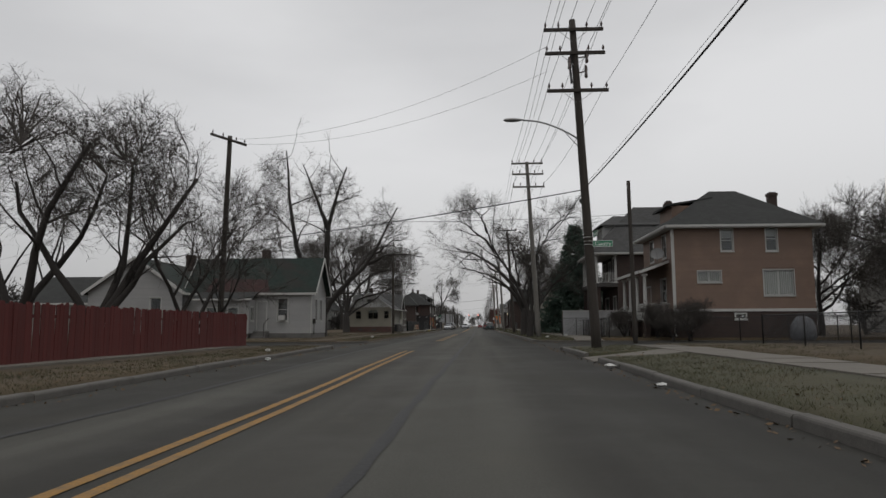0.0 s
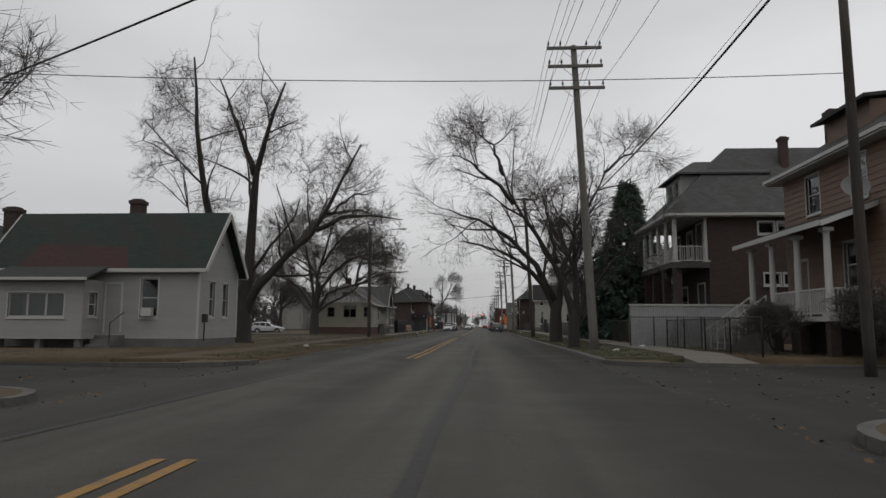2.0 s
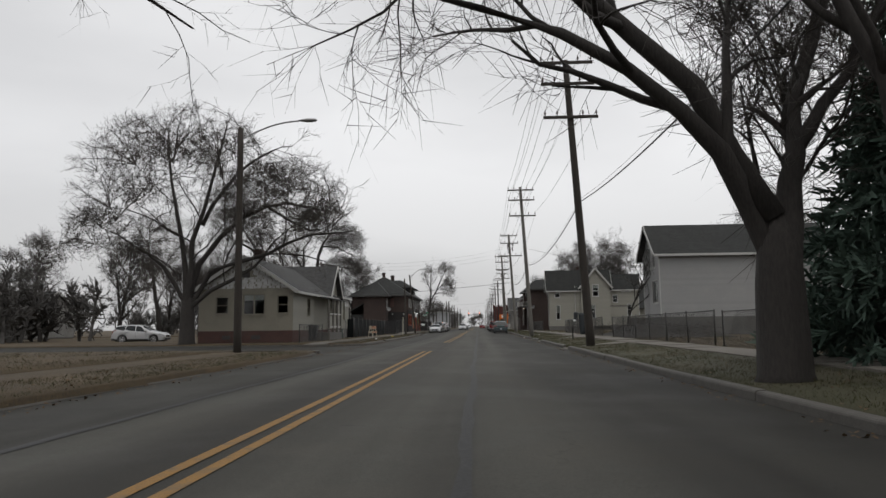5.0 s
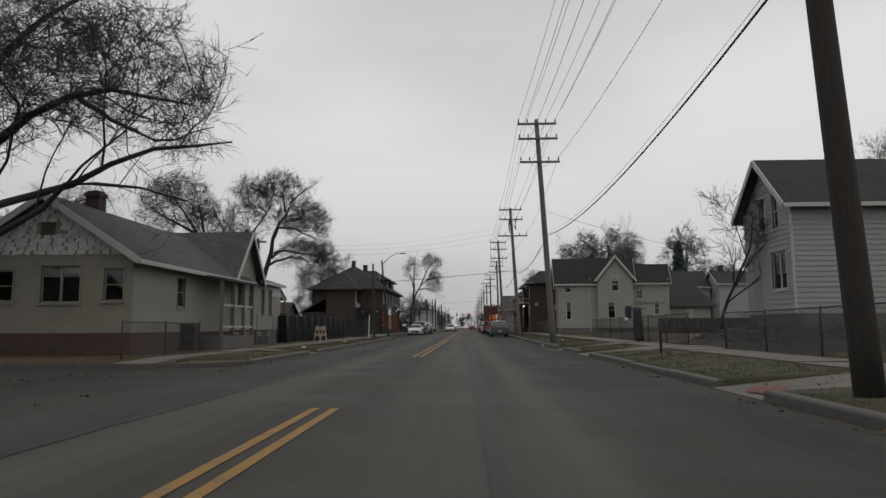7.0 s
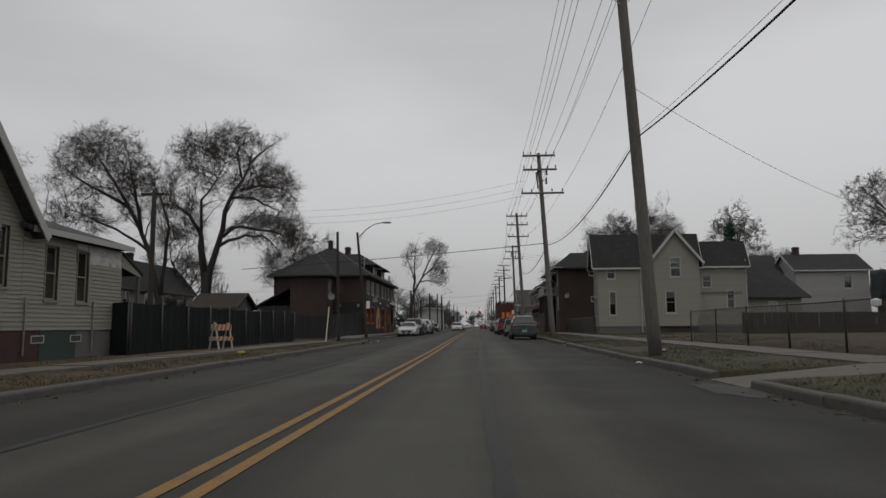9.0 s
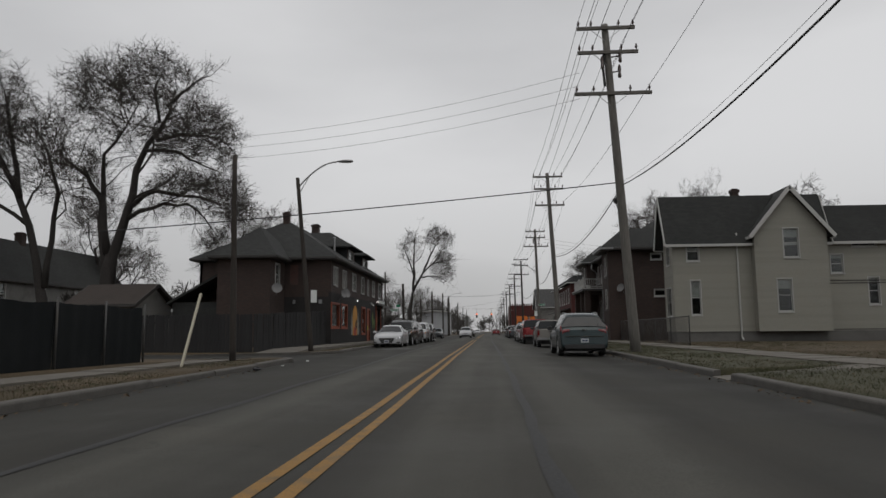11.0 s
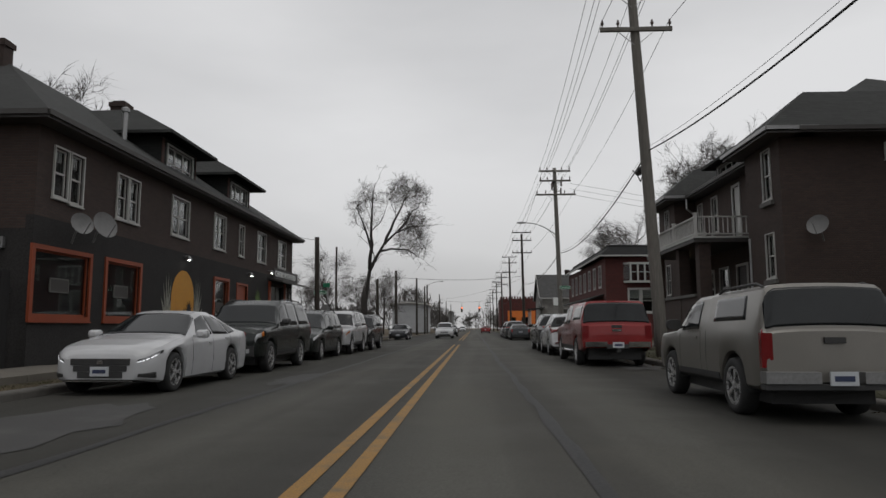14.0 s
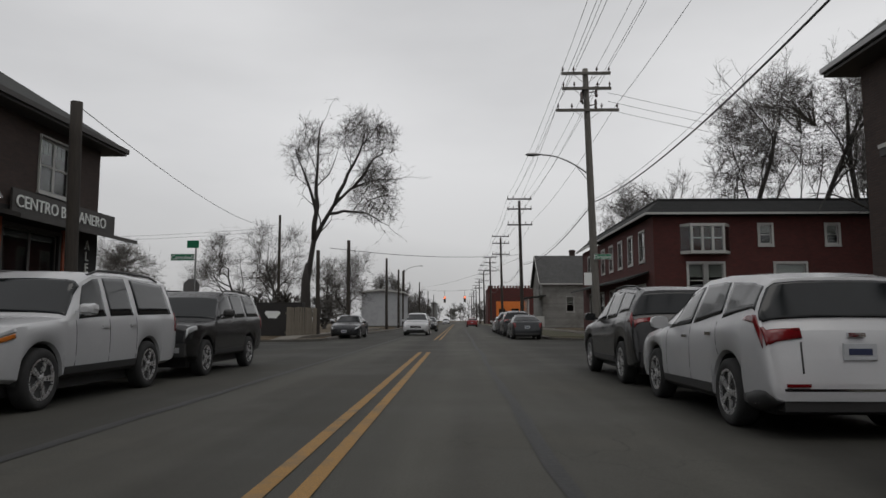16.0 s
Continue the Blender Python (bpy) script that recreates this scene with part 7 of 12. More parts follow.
# signpost at the far corner
t = thing("street_sign", -9.6, 187.6, 0.12, "steel post with two green street name signs at the corner", "street sign")
g = Geo()
g.tube([(-9.6, 187.6, 0.0), (-9.6, 187.6, 3.75)], 0.03, 8)
part("post", g, GALV, t)
name_blade(t, -10.05, 187.6, 3.2, 0.8, "Campbell", 0)
g = Geo()
g.box(-9.85, -9.45, 187.45, 187.46, 3.5, 3.75)
g2 = part("name_sign", turned(g, Matrix.Identity(4)), SIGN_GREEN, t)
g = Geo()
for k in range(8):
    a = math.pi / 8 + k * math.pi / 4
    g.v.append((-9.75 + 0.3 * math.cos(a), 187.7, 2.2 + 0.3 * math.sin(a)))
    g.v.append((-9.75 + 0.3 * math.cos(a), 187.71, 2.2 + 0.3 * math.sin(a)))
g.f += [tuple(range(0, 16, 2)), tuple(reversed(range(1, 16, 2)))] + [(2 * k, (2 * k + 2) % 16, (2 * k + 3) % 16, 2 * k + 1) for k in range(8)]
part("sign_back", g, GALV, t, "bare metal back of an octagonal sign")


# ---- vehicles ----
TYRE = mat("tyre_rubber", (0.028, 0.028, 0.028), 0.9, fine=40, vary=0.3, bump=0.2)
RIM = mat("alloy_rim", (0.62, 0.62, 0.63), 0.3, 0.8, fine=20, vary=0.1, dirt=0.3, dirt_color=(0.1, 0.095, 0.09), bump=0)
CHROME = mat("chrome", (0.62, 0.62, 0.63), 0.14, 1.0, fine=10, vary=0.05, dirt=0.25, bump=0)
BLACK_PLASTIC = mat("black_plastic", (0.034, 0.034, 0.034), 0.6, fine=60, vary=0.2, bump=0.1)
CAR_GLASS = mat("tinted_glass", (0.012, 0.014, 0.015), 0.04, fine=2, coarse=0.5, vary=0.2, dirt=0.06, bump=0, spec=0.4)
RED_LENS = mat("red_lens", (0.15, 0.007, 0.009), 0.15, fine=10, vary=0.08, dirt=0.1, bump=0, coat=0.5)
CLEAR_LENS = mat("clear_lens", (0.50, 0.51, 0.52), 0.12, 0.3, fine=10, vary=0.15, dirt=0.1, bump=0, coat=0.6)
AMBER_LENS = mat("amber_lens", (0.42, 0.13, 0.02), 0.2, bump=0, dirt=0.1)
PLATE = mat("plate_white", (0.5, 0.52, 0.54), 0.5, vary=0.05, dirt=0.2, bump=0)
PLATE_BAR = mat("plate_bar", (0.03, 0.04, 0.09), 0.5, bump=0)
HEADLIGHT_ON = glow_mat("daytime_light", (0.95, 0.97, 1.0), 1.3)
HEADLIGHT_FAR = glow_mat("headlight_glow", (1.0, 0.95, 0.85), 7.0)


def paint(name, c, rough=0.28, metal=0.3):
    return mat("paint_" + name, c, rough, metal, fine=200, coarse=1.1, vary=0.05, dirt=0.4, dirt_color=tuple(v * 0.75 + 0.008 for v in c), bump=0, coat=0.35, spec=0.4)


def interp(table, s):
    if s <= table[0][0]:
        return table[0][1]
    for (a, va), (b, vb) in zip(table, table[1:]):
        if s <= b:
            return va + (vb - va) * (s - a) / (b - a)
    return table[-1][1]


class Shell:
    """A vehicle's skin: cross-sections strung along its length; s runs from the front, q from the sill to the roof's middle."""

    def __init__(self, c):
        self.c = c
        self.L, self.w = c["L"], c["W"] / 2

    def section(self, s):
        c, w0, L = self.c, self.w, self.L
        e = c.get("round", 0.12)
        k0, k1 = max(0, 1 - s / 0.55), max(0, 1 - (L - s) / 0.4)
        w = w0 * (1 - e * 1.5 * (1 - math.sqrt(1 - k0 * k0)) - e * 0.8 * (1 - math.sqrt(1 - k1 * k1)))
        top = interp(c["top"], s)
        belt = min(interp(c["belt"], s), top - 0.025)
        zb = c["sill"] + 0.08 * k0 ** 2 + 0.12 * k1 ** 2
        for a in c["axles"]:
            R = c["R"] + 0.07
            if abs(s - a) < R:
                zb = max(zb, c["R"] + math.sqrt(R * R - (s - a) ** 2) * 0.98)
        zb = min(zb, belt - 0.06)
        full = max(0.0, min(1.0, (top - belt) / 0.45))
        rw = w * (0.93 + (c["roof"] - 0.93) * full)
        h = belt - zb
        tum = c.get("tuck", 0.965)
        return [(w * 0.88, zb), (w * 0.965, zb + 0.012 + 0.05 * h), (w * 0.995, zb + 0.33 * h), (w, zb + 0.62 * h), (w * 0.992, zb + 0.86 * h), (w * tum, belt),
                (rw + (w * tum - rw) * 0.42, belt + (top - belt) * 0.56), (rw, top - 0.035 - 0.03 * full), (rw * 0.9, top - 0.012), (rw * 0.5, top + 0.008), (0.0, top + 0.012)]

    def at(self, s, q, side=1):
        p = self.section(s)
        i = min(int(q), len(p) - 2)
        f = q - i
        x = p[i][0] + (p[i + 1][0] - p[i][0]) * f
        z = p[i][1] + (p[i + 1][1] - p[i][1]) * f
        return Vector((side * x, s - self.L / 2, z))

    def normal(self, s, q, side=1):
        a = self.at(min(s + 0.02, self.L), q, side) - self.at(max(s - 0.02, 0), q, side)
        b = self.at(s, min(q + 0.05, 10), side) - self.at(s, max(q - 0.05, 0), side)
        n = a.cross(b) * side
        return n.normalized() if n.length > 1e-9 else Vector((0, 0, 1))

    def body(self):
        c = self.c
        ss = {0.0, self.L}
        for t in ("top", "belt"):
            ss |= {s for s, _ in c[t]}
        ss |= {self.L * i / 56 for i in range(57)}
        for a in c["axles"]:
            R = c["R"] + 0.07
            ss |= {a + R * math.cos(math.pi * k / 10) for k in range(11)} | {a - R - 0.004, a + R + 0.004}
        for d in (0.006, 0.016, 0.032, 0.055, 0.09, 0.135, 0.19, 0.26, 0.35):
            ss |= {d, self.L - d}
        out = []
        for s in sorted(v for v in ss if 0 <= v <= self.L):
            if not out or s - out[-1] > 0.003:
                out.append(s)
        g = Geo()
        n = None
        for s in out:
            p = self.section(s)
            ring = [(x, s - self.L / 2, z) for x, z in p] + [(-x, s - self.L / 2, z) for x, z in reversed(p[:-1])]
            n = len(ring)
            g.v += ring
        for i in range(len(out) - 1):
            for k in range(n - 1):
                a = i * n + k
                g.f.append((a, a + 1, a + n + 1, a + n))
        g.f.append(tuple(range(n)))
        m = len(out) - 1
        g.f.append(tuple(reversed(range(m * n, m * n + n))))
        return g

    def patch(self, corners, side=1, off=0.006, n=6, m=4, mirror=False):
        """A panel lying on the skin between four (s, q) corners: front-bottom, rear-bottom, rear-top, front-top."""
        (s0, q0), (s1, q1), (s2, q2), (s3, q3) = corners
        g = Geo()
        half = m
        m = 2 * m if mirror else m
        if True:
            vs, fs = [], []
            for layer in (off, off - 0.02):
                for j in range(m + 1):
                    for i in range(n + 1):
                        u, v = i / n, j / half
                        sd = side
                        if v > 1:
                            v, sd = 2 - v, -side
                        s = (s0 * (1 - u) + s1 * u) * (1 - v) + (s3 * (1 - u) + s2 * u) * v
                        q = (q0 * (1 - u) + q1 * u) * (1 - v) + (q3 * (1 - u) + q2 * u) * v
                        vs.append(self.at(s, q, sd) + self.normal(s, q, sd) * layer)
            K = (n + 1) * (m + 1)
            for j in range(m):
                for i in range(n):
                    a = j * (n + 1) + i
                    fs.append((a, a + 1, a + n + 2, a + n + 1))
            rim = [i for i in range(n + 1)] + [j * (n + 1) + n for j in range(1, m + 1)] + [m * (n + 1) + i for i in range(n - 1, -1, -1)] + [j * (n + 1) for j in range(m - 1, 0, -1)]
            for a, b in zip(rim, rim[1:] + rim[:1]):
                fs.append((a, b, b + K, a + K))
            g.add(vs, fs)
        return g


def wheel_meshes(R, width, spokes=5, rim_k=0.66):
    key = ("wheel", round(R, 3), width, spokes)
    if key not in MATS:
        t = Geo()
        w = width / 2
        t.lathe([(R * 0.62, -w * 0.7), (R * 0.7, -w * 0.95), (R * 0.88, -w), (R * 0.97, -w * 0.8), (R, -w * 0.5), (R, w * 0.5), (R * 0.97, w * 0.8), (R * 0.88, w), (R * 0.7, w * 0.95), (R * 0.62, w * 0.7)], axis="x", sides=28)
        r = Geo()
        rr = R * rim_k
        r.lathe([(rr, -w * 0.5), (rr * 1.03, w * 0.6), (rr * 1.03, w * 0.92), (rr * 0.93, w * 0.92), (rr * 0.9, w * 0.45)], axis="x", sides=28)
        r.lathe([(rr * 0.24, w * 0.3), (rr * 0.24, w * 0.82), (rr * 0.14, w * 0.9)], axis="x", sides=14)
        for k in range(spokes):
            a = 2 * math.pi * k / spokes
            for d in (-0.12, 0.12):
                c1, c2 = a + d * 1.6, a + d * 0.8
                r.beam((w * 0.72, rr * 0.2 * math.cos(c1), rr * 0.2 * math.sin(c1)), (w * 0.78, rr * 0.95 * math.cos(c2), rr * 0.95 * math.sin(c2)), rr * 0.13, w * 0.25, up=(1, 0, 0))
        b = Geo()
        b.lathe([(rr * 0.88, -w * 0.2), (rr * 0.88, w * 0.3)], axis="x", sides=20)
        me = [mesh_of("tyre", t, TYRE, True), mesh_of("rim", r, RIM), mesh_of("brake_disc", b, BLACK_PLASTIC)]
        for m in me:
            fix(m)
        MATS[key] = me
    return MATS[key]


METRIC = []          # things whose parts are drawn in metres, not in the plan's units


def vehicle(kind, label, category, x, y, c, color, turn=0, group=""):
    """Builds one vehicle with its middle at (x, y). Front towards -y unless turned by 180."""
    sh = Shell(c)
    t = thing(kind, x, y, c.get("z", -0.015) + (grade(y) if -7.5 < x < 4.3 else 0.0), label, category, group, turn=turn)
    METRIC.append(t)
    L, w = c["L"], c["W"] / 2
    body = part("body", sh.body(), color, t, smooth=True, local=True, recalc=True)
    body.data.set_sharp_from_angle(angle=radians(32))
    g = Geo()
    g.box(-w * 0.74, w * 0.74, -L / 2 + 0.35, L / 2 - 0.35, 0.2, 0.78)
    part("underbody", g, BLACK_PLASTIC, t, local=True)
    for name, cs in c.get("glass", ()):
        for sd in ((1,) if name in ("windscreen", "rear_window") else (1, -1)):
            part(name, sh.patch(cs, sd, 0.012 if name in ("windscreen", "rear_window") else 0.005, 14, 6, mirror=name in ("windscreen", "rear_window")), CAR_GLASS, t, local=True, smooth=True, recalc=True)
    for a in c["axles"]:
        for sd in (1, -1):
            g = Geo()
            rr, n = c["R"] + 0.055, 12
            for x in (w * 0.5, w * 0.93):
                for k in range(n + 1):
                    q = math.pi * (1.08 * k / n - 0.04)
                    g.v.append((sd * x, a - L / 2 + rr * math.cos(q), c["R"] + rr * math.sin(q)))
            g.f += [(k, k + 1, k + n + 2, k + n + 1) for k in range(n)] + [tuple(range(n + 1))]
            part("wheel_liner", g, BLACK_PLASTIC, t, local=True)
    # wheels
    tyre, rim, disc = wheel_meshes(c["R"], c.get("tw", 0.24), c.get("spokes", 5))
    for a in c["axles"]:
        for sd in (1, -1):
            o = new("wheel", tyre)
            o.parent = t
            o.matrix_local = pose(sd * (w - 0.13), a - L / 2, c["R"], 0, 0, 0 if sd > 0 else 180)
            for nm, me in (("rim", rim), ("brake_disc", disc)):
                k = new(nm, me)
                k.parent = o
    # seams and trim
    for s in c.get("seams", ()):
        for sd in (1, -1):
            part("door_seam", sh.patch([(s, 0.6), (s + 0.012, 0.6), (s + 0.012, 5.0), (s, 5.0)], sd, 0.002, 1, 8), BLACK_PLASTIC, t, local=True, recalc=True)
    for s in c.get("handles", ()):
        for sd in (1, -1):
            g = Geo()
            p = sh.at(s, 4.0, sd)
            g.box(p.x - 0.02, p.x + 0.02, p.y - 0.09, p.y + 0.09, p.z - 0.018, p.z + 0.018)
            part("door_handle", g, CHROME if c.get("chrome") else color, t, local=True)
    if "sillband" in c:
        for sd in (1, -1):
            a, b = c["axles"]
            part("sill_trim", sh.patch([(a + c["R"] + 0.1, 0.1), (b - c["R"] - 0.1, 0.1), (b - c["R"] - 0.1, 1.5), (a + c["R"] + 0.1, 1.5)], sd, 0.012, 10, 3), BLACK_PLASTIC, t, local=True, recalc=True)
    if c.get("step"):
        a, b = c["axles"]
        for sd in (1, -1):
            g = Geo()
            g.tube([(sd * w * 0.85, a - L / 2 + 0.55, 0.42), (sd * w * 1.0, a - L / 2 + 0.65, 0.4), (sd * w * 1.0, b - L / 2 - 0.95, 0.4), (sd * w * 0.85, b - L / 2 - 0.85, 0.42)], 0.045, 8)
            part("side_step", g, CHROME, t, "chrome tube side step", local=True, smooth=True)
    if "mirror" in c:
        s, z = c["mirror"]
        for sd in (1, -1):
            p = sh.at(s, 5.0, sd)
            g = Geo()
            cx = p.x + sd * 0.14
            n = 10
            vs, fs = [], []
            for i, (dy, k) in enumerate(((-0.1, 0.45), (-0.06, 0.9), (0.03, 1.0), (0.07, 0.95))):
                for j in range(n):
                    a = 2 * math.pi * j / n
                    vs.append((cx + 0.12 * k * math.copysign(abs(math.cos(a)) ** 0.6, math.cos(a)), p.y + dy, z + 0.085 * k * math.copysign(abs(math.sin(a)) ** 0.6, math.sin(a))))
            for i in range(3):
                for j in range(n):
                    a, b = i * n + j, i * n + (j + 1) % n
                    fs.append((a, b, b + n, a + n))
            g.add(vs, fs + [tuple(range(n)), tuple(range(3 * n, 4 * n))])
            g.beam((p.x - sd * 0.03, p.y, z - 0.04), (cx, p.y, z - 0.03), 0.06, 0.04)
            part("wing_mirror", g, BLACK_PLASTIC if c.get("dark_mirror") else color, t, local=True, smooth=False, recalc=True)
    if "rails" in c:
        s0, s1 = c["rails"]
        for sd in (1, -1):
            g = Geo()
            pts = []
            for i in range(9):
                s = s0 + (s1 - s0) * i / 8
                p = sh.at(s, 7.6, sd)
                pts.append((p.x, p.y, p.z + (0.055 if 0 < i < 8 else 0.0)))
            g.tube(pts, 0.018, 6)
            part("roof_rail", g, BLACK_PLASTIC if not c.get("chrome") else GALV, t, local=True)
    # lamps, grille, plates
    for name, cs, m in c.get("lamps", ()):
        for sd in (1, -1):
            part(name, sh.patch(cs, sd, 0.012, 6, 4), m, t, local=True, recalc=True, smooth=True)
    for name, (x0, x1, d0, d1, z0, z1), m in c.get("front", ()):
        g = Geo()
        g.box(x0, x1, -L / 2 - d1, -L / 2 - d0, z0, z1)
        part(name, g, m, t, local=True)
    for name, (x0, x1, d0, d1, z0, z1), m in c.get("rear", ()):
        g = Geo()
        g.box(x0, x1, L / 2 + d0, L / 2 + d1, z0, z1)
        part(name, g, m, t, local=True)
    for end, z, xo, d in c.get("plates", ()):
        g = Geo()
        yy = L / 2 + d if end > 0 else -L / 2 - d
        g.box(xo - 0.155, xo + 0.155, min(yy, yy - end * 0.02), max(yy, yy - end * 0.02), z - 0.078, z + 0.078)
        pl = part("number_plate", g, PLATE, t, "pale number plate with a dark bar", local=True)
        g = Geo()
        g.box(xo - 0.11, xo + 0.11, min(yy, yy + end * 0.004), max(yy, yy + end * 0.004), z - 0.03, z + 0.03)
        part("plate_bar", g, PLATE_BAR, pl, local=True)
    return t, sh


WIPER = mat("wiper_rubber", (0.01, 0.01, 0.01), 0.7, bump=0)
TRAVERSE = dict(L=5.2, W=1.93, R=0.37, axles=(1.0, 4.02), sill=0.27, roof=0.70, sillband=1, rails=(2.5, 4.5), mirror=(1.85, 1.13), dark_mirror=True, chrome=True, spokes=5,
                top=[(0, 0.66), (0.06, 0.82), (0.3, 0.98), (1.35, 1.12), (2.15, 1.62), (2.6, 1.73), (3.4, 1.76), (4.3, 1.72), (4.62, 1.66), (4.74, 1.58), (5.0, 1.14), (5.1, 1.04), (5.16, 0.72), (5.2, 0.5)],
                belt=[(0, 0.7), (0.4, 0.86), (1.4, 1.0), (3.0, 1.08), (4.9, 1.2)], seams=(1.75, 2.75, 3.75), handles=(2.55, 3.5),
                glass=[("windscreen", [(1.45, 6.7), (2.15, 6.8), (2.15, 10), (1.45, 10)]), ("rear_window", [(4.74, 6.4), (4.99, 6.2), (4.99, 10), (4.74, 10)]),
                       ("side_window", [(1.85, 5.1), (2.72, 5.1), (2.72, 6.85), (2.35, 6.7)]), ("side_window", [(2.82, 5.1), (3.68, 5.1), (3.62, 6.9), (2.82, 6.9)]), ("side_window", [(3.78, 5.1), (4.75, 5.45), (4.5, 6.7), (3.74, 6.9)])],
                lamps=[("tail_lamp", [(4.9, 4.5), (5.085, 4.6), (5.075, 6.2), (4.93, 6.2)], RED_LENS), ("tail_lamp", [(5.06, 6.2), (5.125, 6.2), (5.108, 8.6), (5.055, 8.6)], RED_LENS)],
                rear=[("bumper_trim", (-0.78, 0.78, -0.06, 0.015, 0.32, 0.48), BLACK_PLASTIC), ("chrome_strip", (-0.75, 0.75, -0.06, 0.008, 0.79, 0.815), CHROME), ("badge", (-0.09, 0.09, -0.1, -0.035, 1.03, 1.075), CHROME)],
                plates=[(1, 0.63, 0.0, 0.03)])
EQUINOX = dict(L=4.65, W=1.84, R=0.36, axles=(0.93, 3.66), sill=0.25, roof=0.70, sillband=1, mirror=(1.62, 1.1), spokes=5, chrome=True,
               top=[(0, 0.62), (0.06, 0.8), (0.3, 0.96), (1.15, 1.08), (1.95, 1.55), (2.4, 1.64), (3.1, 1.66), (3.9, 1.62), (4.27, 1.55), (4.45, 1.12), (4.52, 1.02), (4.6, 0.75), (4.65, 0.5)],
               belt=[(0, 0.7), (0.4, 0.86), (1.3, 0.98), (3.0, 1.08), (4.3, 1.18)], seams=(1.55, 2.5, 3.4), handles=(2.35, 3.2),
               glass=[("windscreen", [(1.25, 6.7), (1.97, 6.8), (1.97, 10), (1.25, 10)]), ("rear_window", [(4.285, 6.9), (4.44, 5.6), (4.44, 10), (4.285, 10)]),
                      ("side_window", [(1.6, 5.1), (2.5, 5.1), (2.5, 6.85), (2.1, 6.7)]), ("side_window", [(2.58, 5.1), (3.45, 5.3), (3.3, 6.85), (2.58, 6.9)]), ("side_window", [(3.52, 5.1), (4.34, 5.35), (4.2, 6.75), (3.38, 6.85)])],
               lamps=[("tail_lamp", [(4.14, 4.72), (4.54, 4.15), (4.51, 5.0), (4.2, 4.98)], RED_LENS), ("tail_lamp", [(4.48, 5.0), (4.555, 5.0), (4.54, 8.7), (4.5, 8.7)], RED_LENS),
                      ("bumper_trim", [(4.1, 0.05), (4.64, 0.05), (4.635, 1.7), (4.1, 1.35)], BLACK_PLASTIC), ("tailgate_seam", [(4.55, 8.62), (4.625, 8.5), (4.625, 8.54), (4.55, 8.66)], BLACK_PLASTIC)],
               rear=[("bumper_trim", (-0.74, 0.74, -0.16, -0.01, 0.27, 0.46), BLACK_PLASTIC), ("chrome_strip", (-0.74, 0.74, -0.08, 0.002, 0.46, 0.485), CHROME), ("reflector", (-0.72, -0.5, -0.05, 0.016, 0.5, 0.53), RED_LENS), ("reflector", (0.5, 0.72, -0.05, 0.016, 0.5, 0.53), RED_LENS), ("badge", (-0.08, 0.08, -0.12, -0.075, 0.97, 1.01), CHROME)],
               plates=[(1, 0.83, 0.0, -0.03)])
JEEP = dict(L=4.82, W=1.94, R=0.38, axles=(0.95, 3.86), sill=0.3, roof=0.72, sillband=1, rails=(2.2, 4.2), mirror=(1.7, 1.2), spokes=5,
            top=[(0, 0.7), (0.05, 0.95), (0.25, 1.05), (1.3, 1.14), (1.95, 1.62), (2.4, 1.74), (3.2, 1.76), (4.15, 1.71), (4.46, 1.64), (4.62, 1.2), (4.7, 1.1), (4.77, 0.8), (4.82, 0.5)],
            belt=[(0, 0.75), (0.4, 0.95), (1.4, 1.06), (3.0, 1.12), (4.5, 1.2)], seams=(1.6, 2.6, 3.5), handles=(2.4, 3.3),
            glass=[("windscreen", [(1.38, 6.7), (1.97, 6.8), (1.97, 10), (1.38, 10)]), ("rear_window", [(4.475, 6.6), (4.61, 6.0), (4.61, 10), (4.475, 10)]),
                   ("side_window", [(1.65, 5.1), (2.55, 5.1), (2.55, 6.85), (2.15, 6.7)]), ("side_window", [(2.65, 5.1), (3.5, 5.1), (3.4, 6.85), (2.65, 6.9)]), ("side_window", [(3.6, 5.3), (4.3, 5.4), (4.2, 6.7), (3.5, 6.85)])],
            lamps=[("tail_lamp", [(4.5, 4.2), (4.68, 4.2), (4.66, 5.6), (4.55, 5.6)], RED_LENS), ("tail_lamp", [(4.66, 5.3), (4.72, 5.3), (4.69, 8.6), (4.64, 8.6)], RED_LENS)],
            rear=[("bumper_trim", (-0.84, 0.84, -0.06, 0.02, 0.35, 0.6), BLACK_PLASTIC)], plates=[(1, 0.9, 0.0, 0.0)])
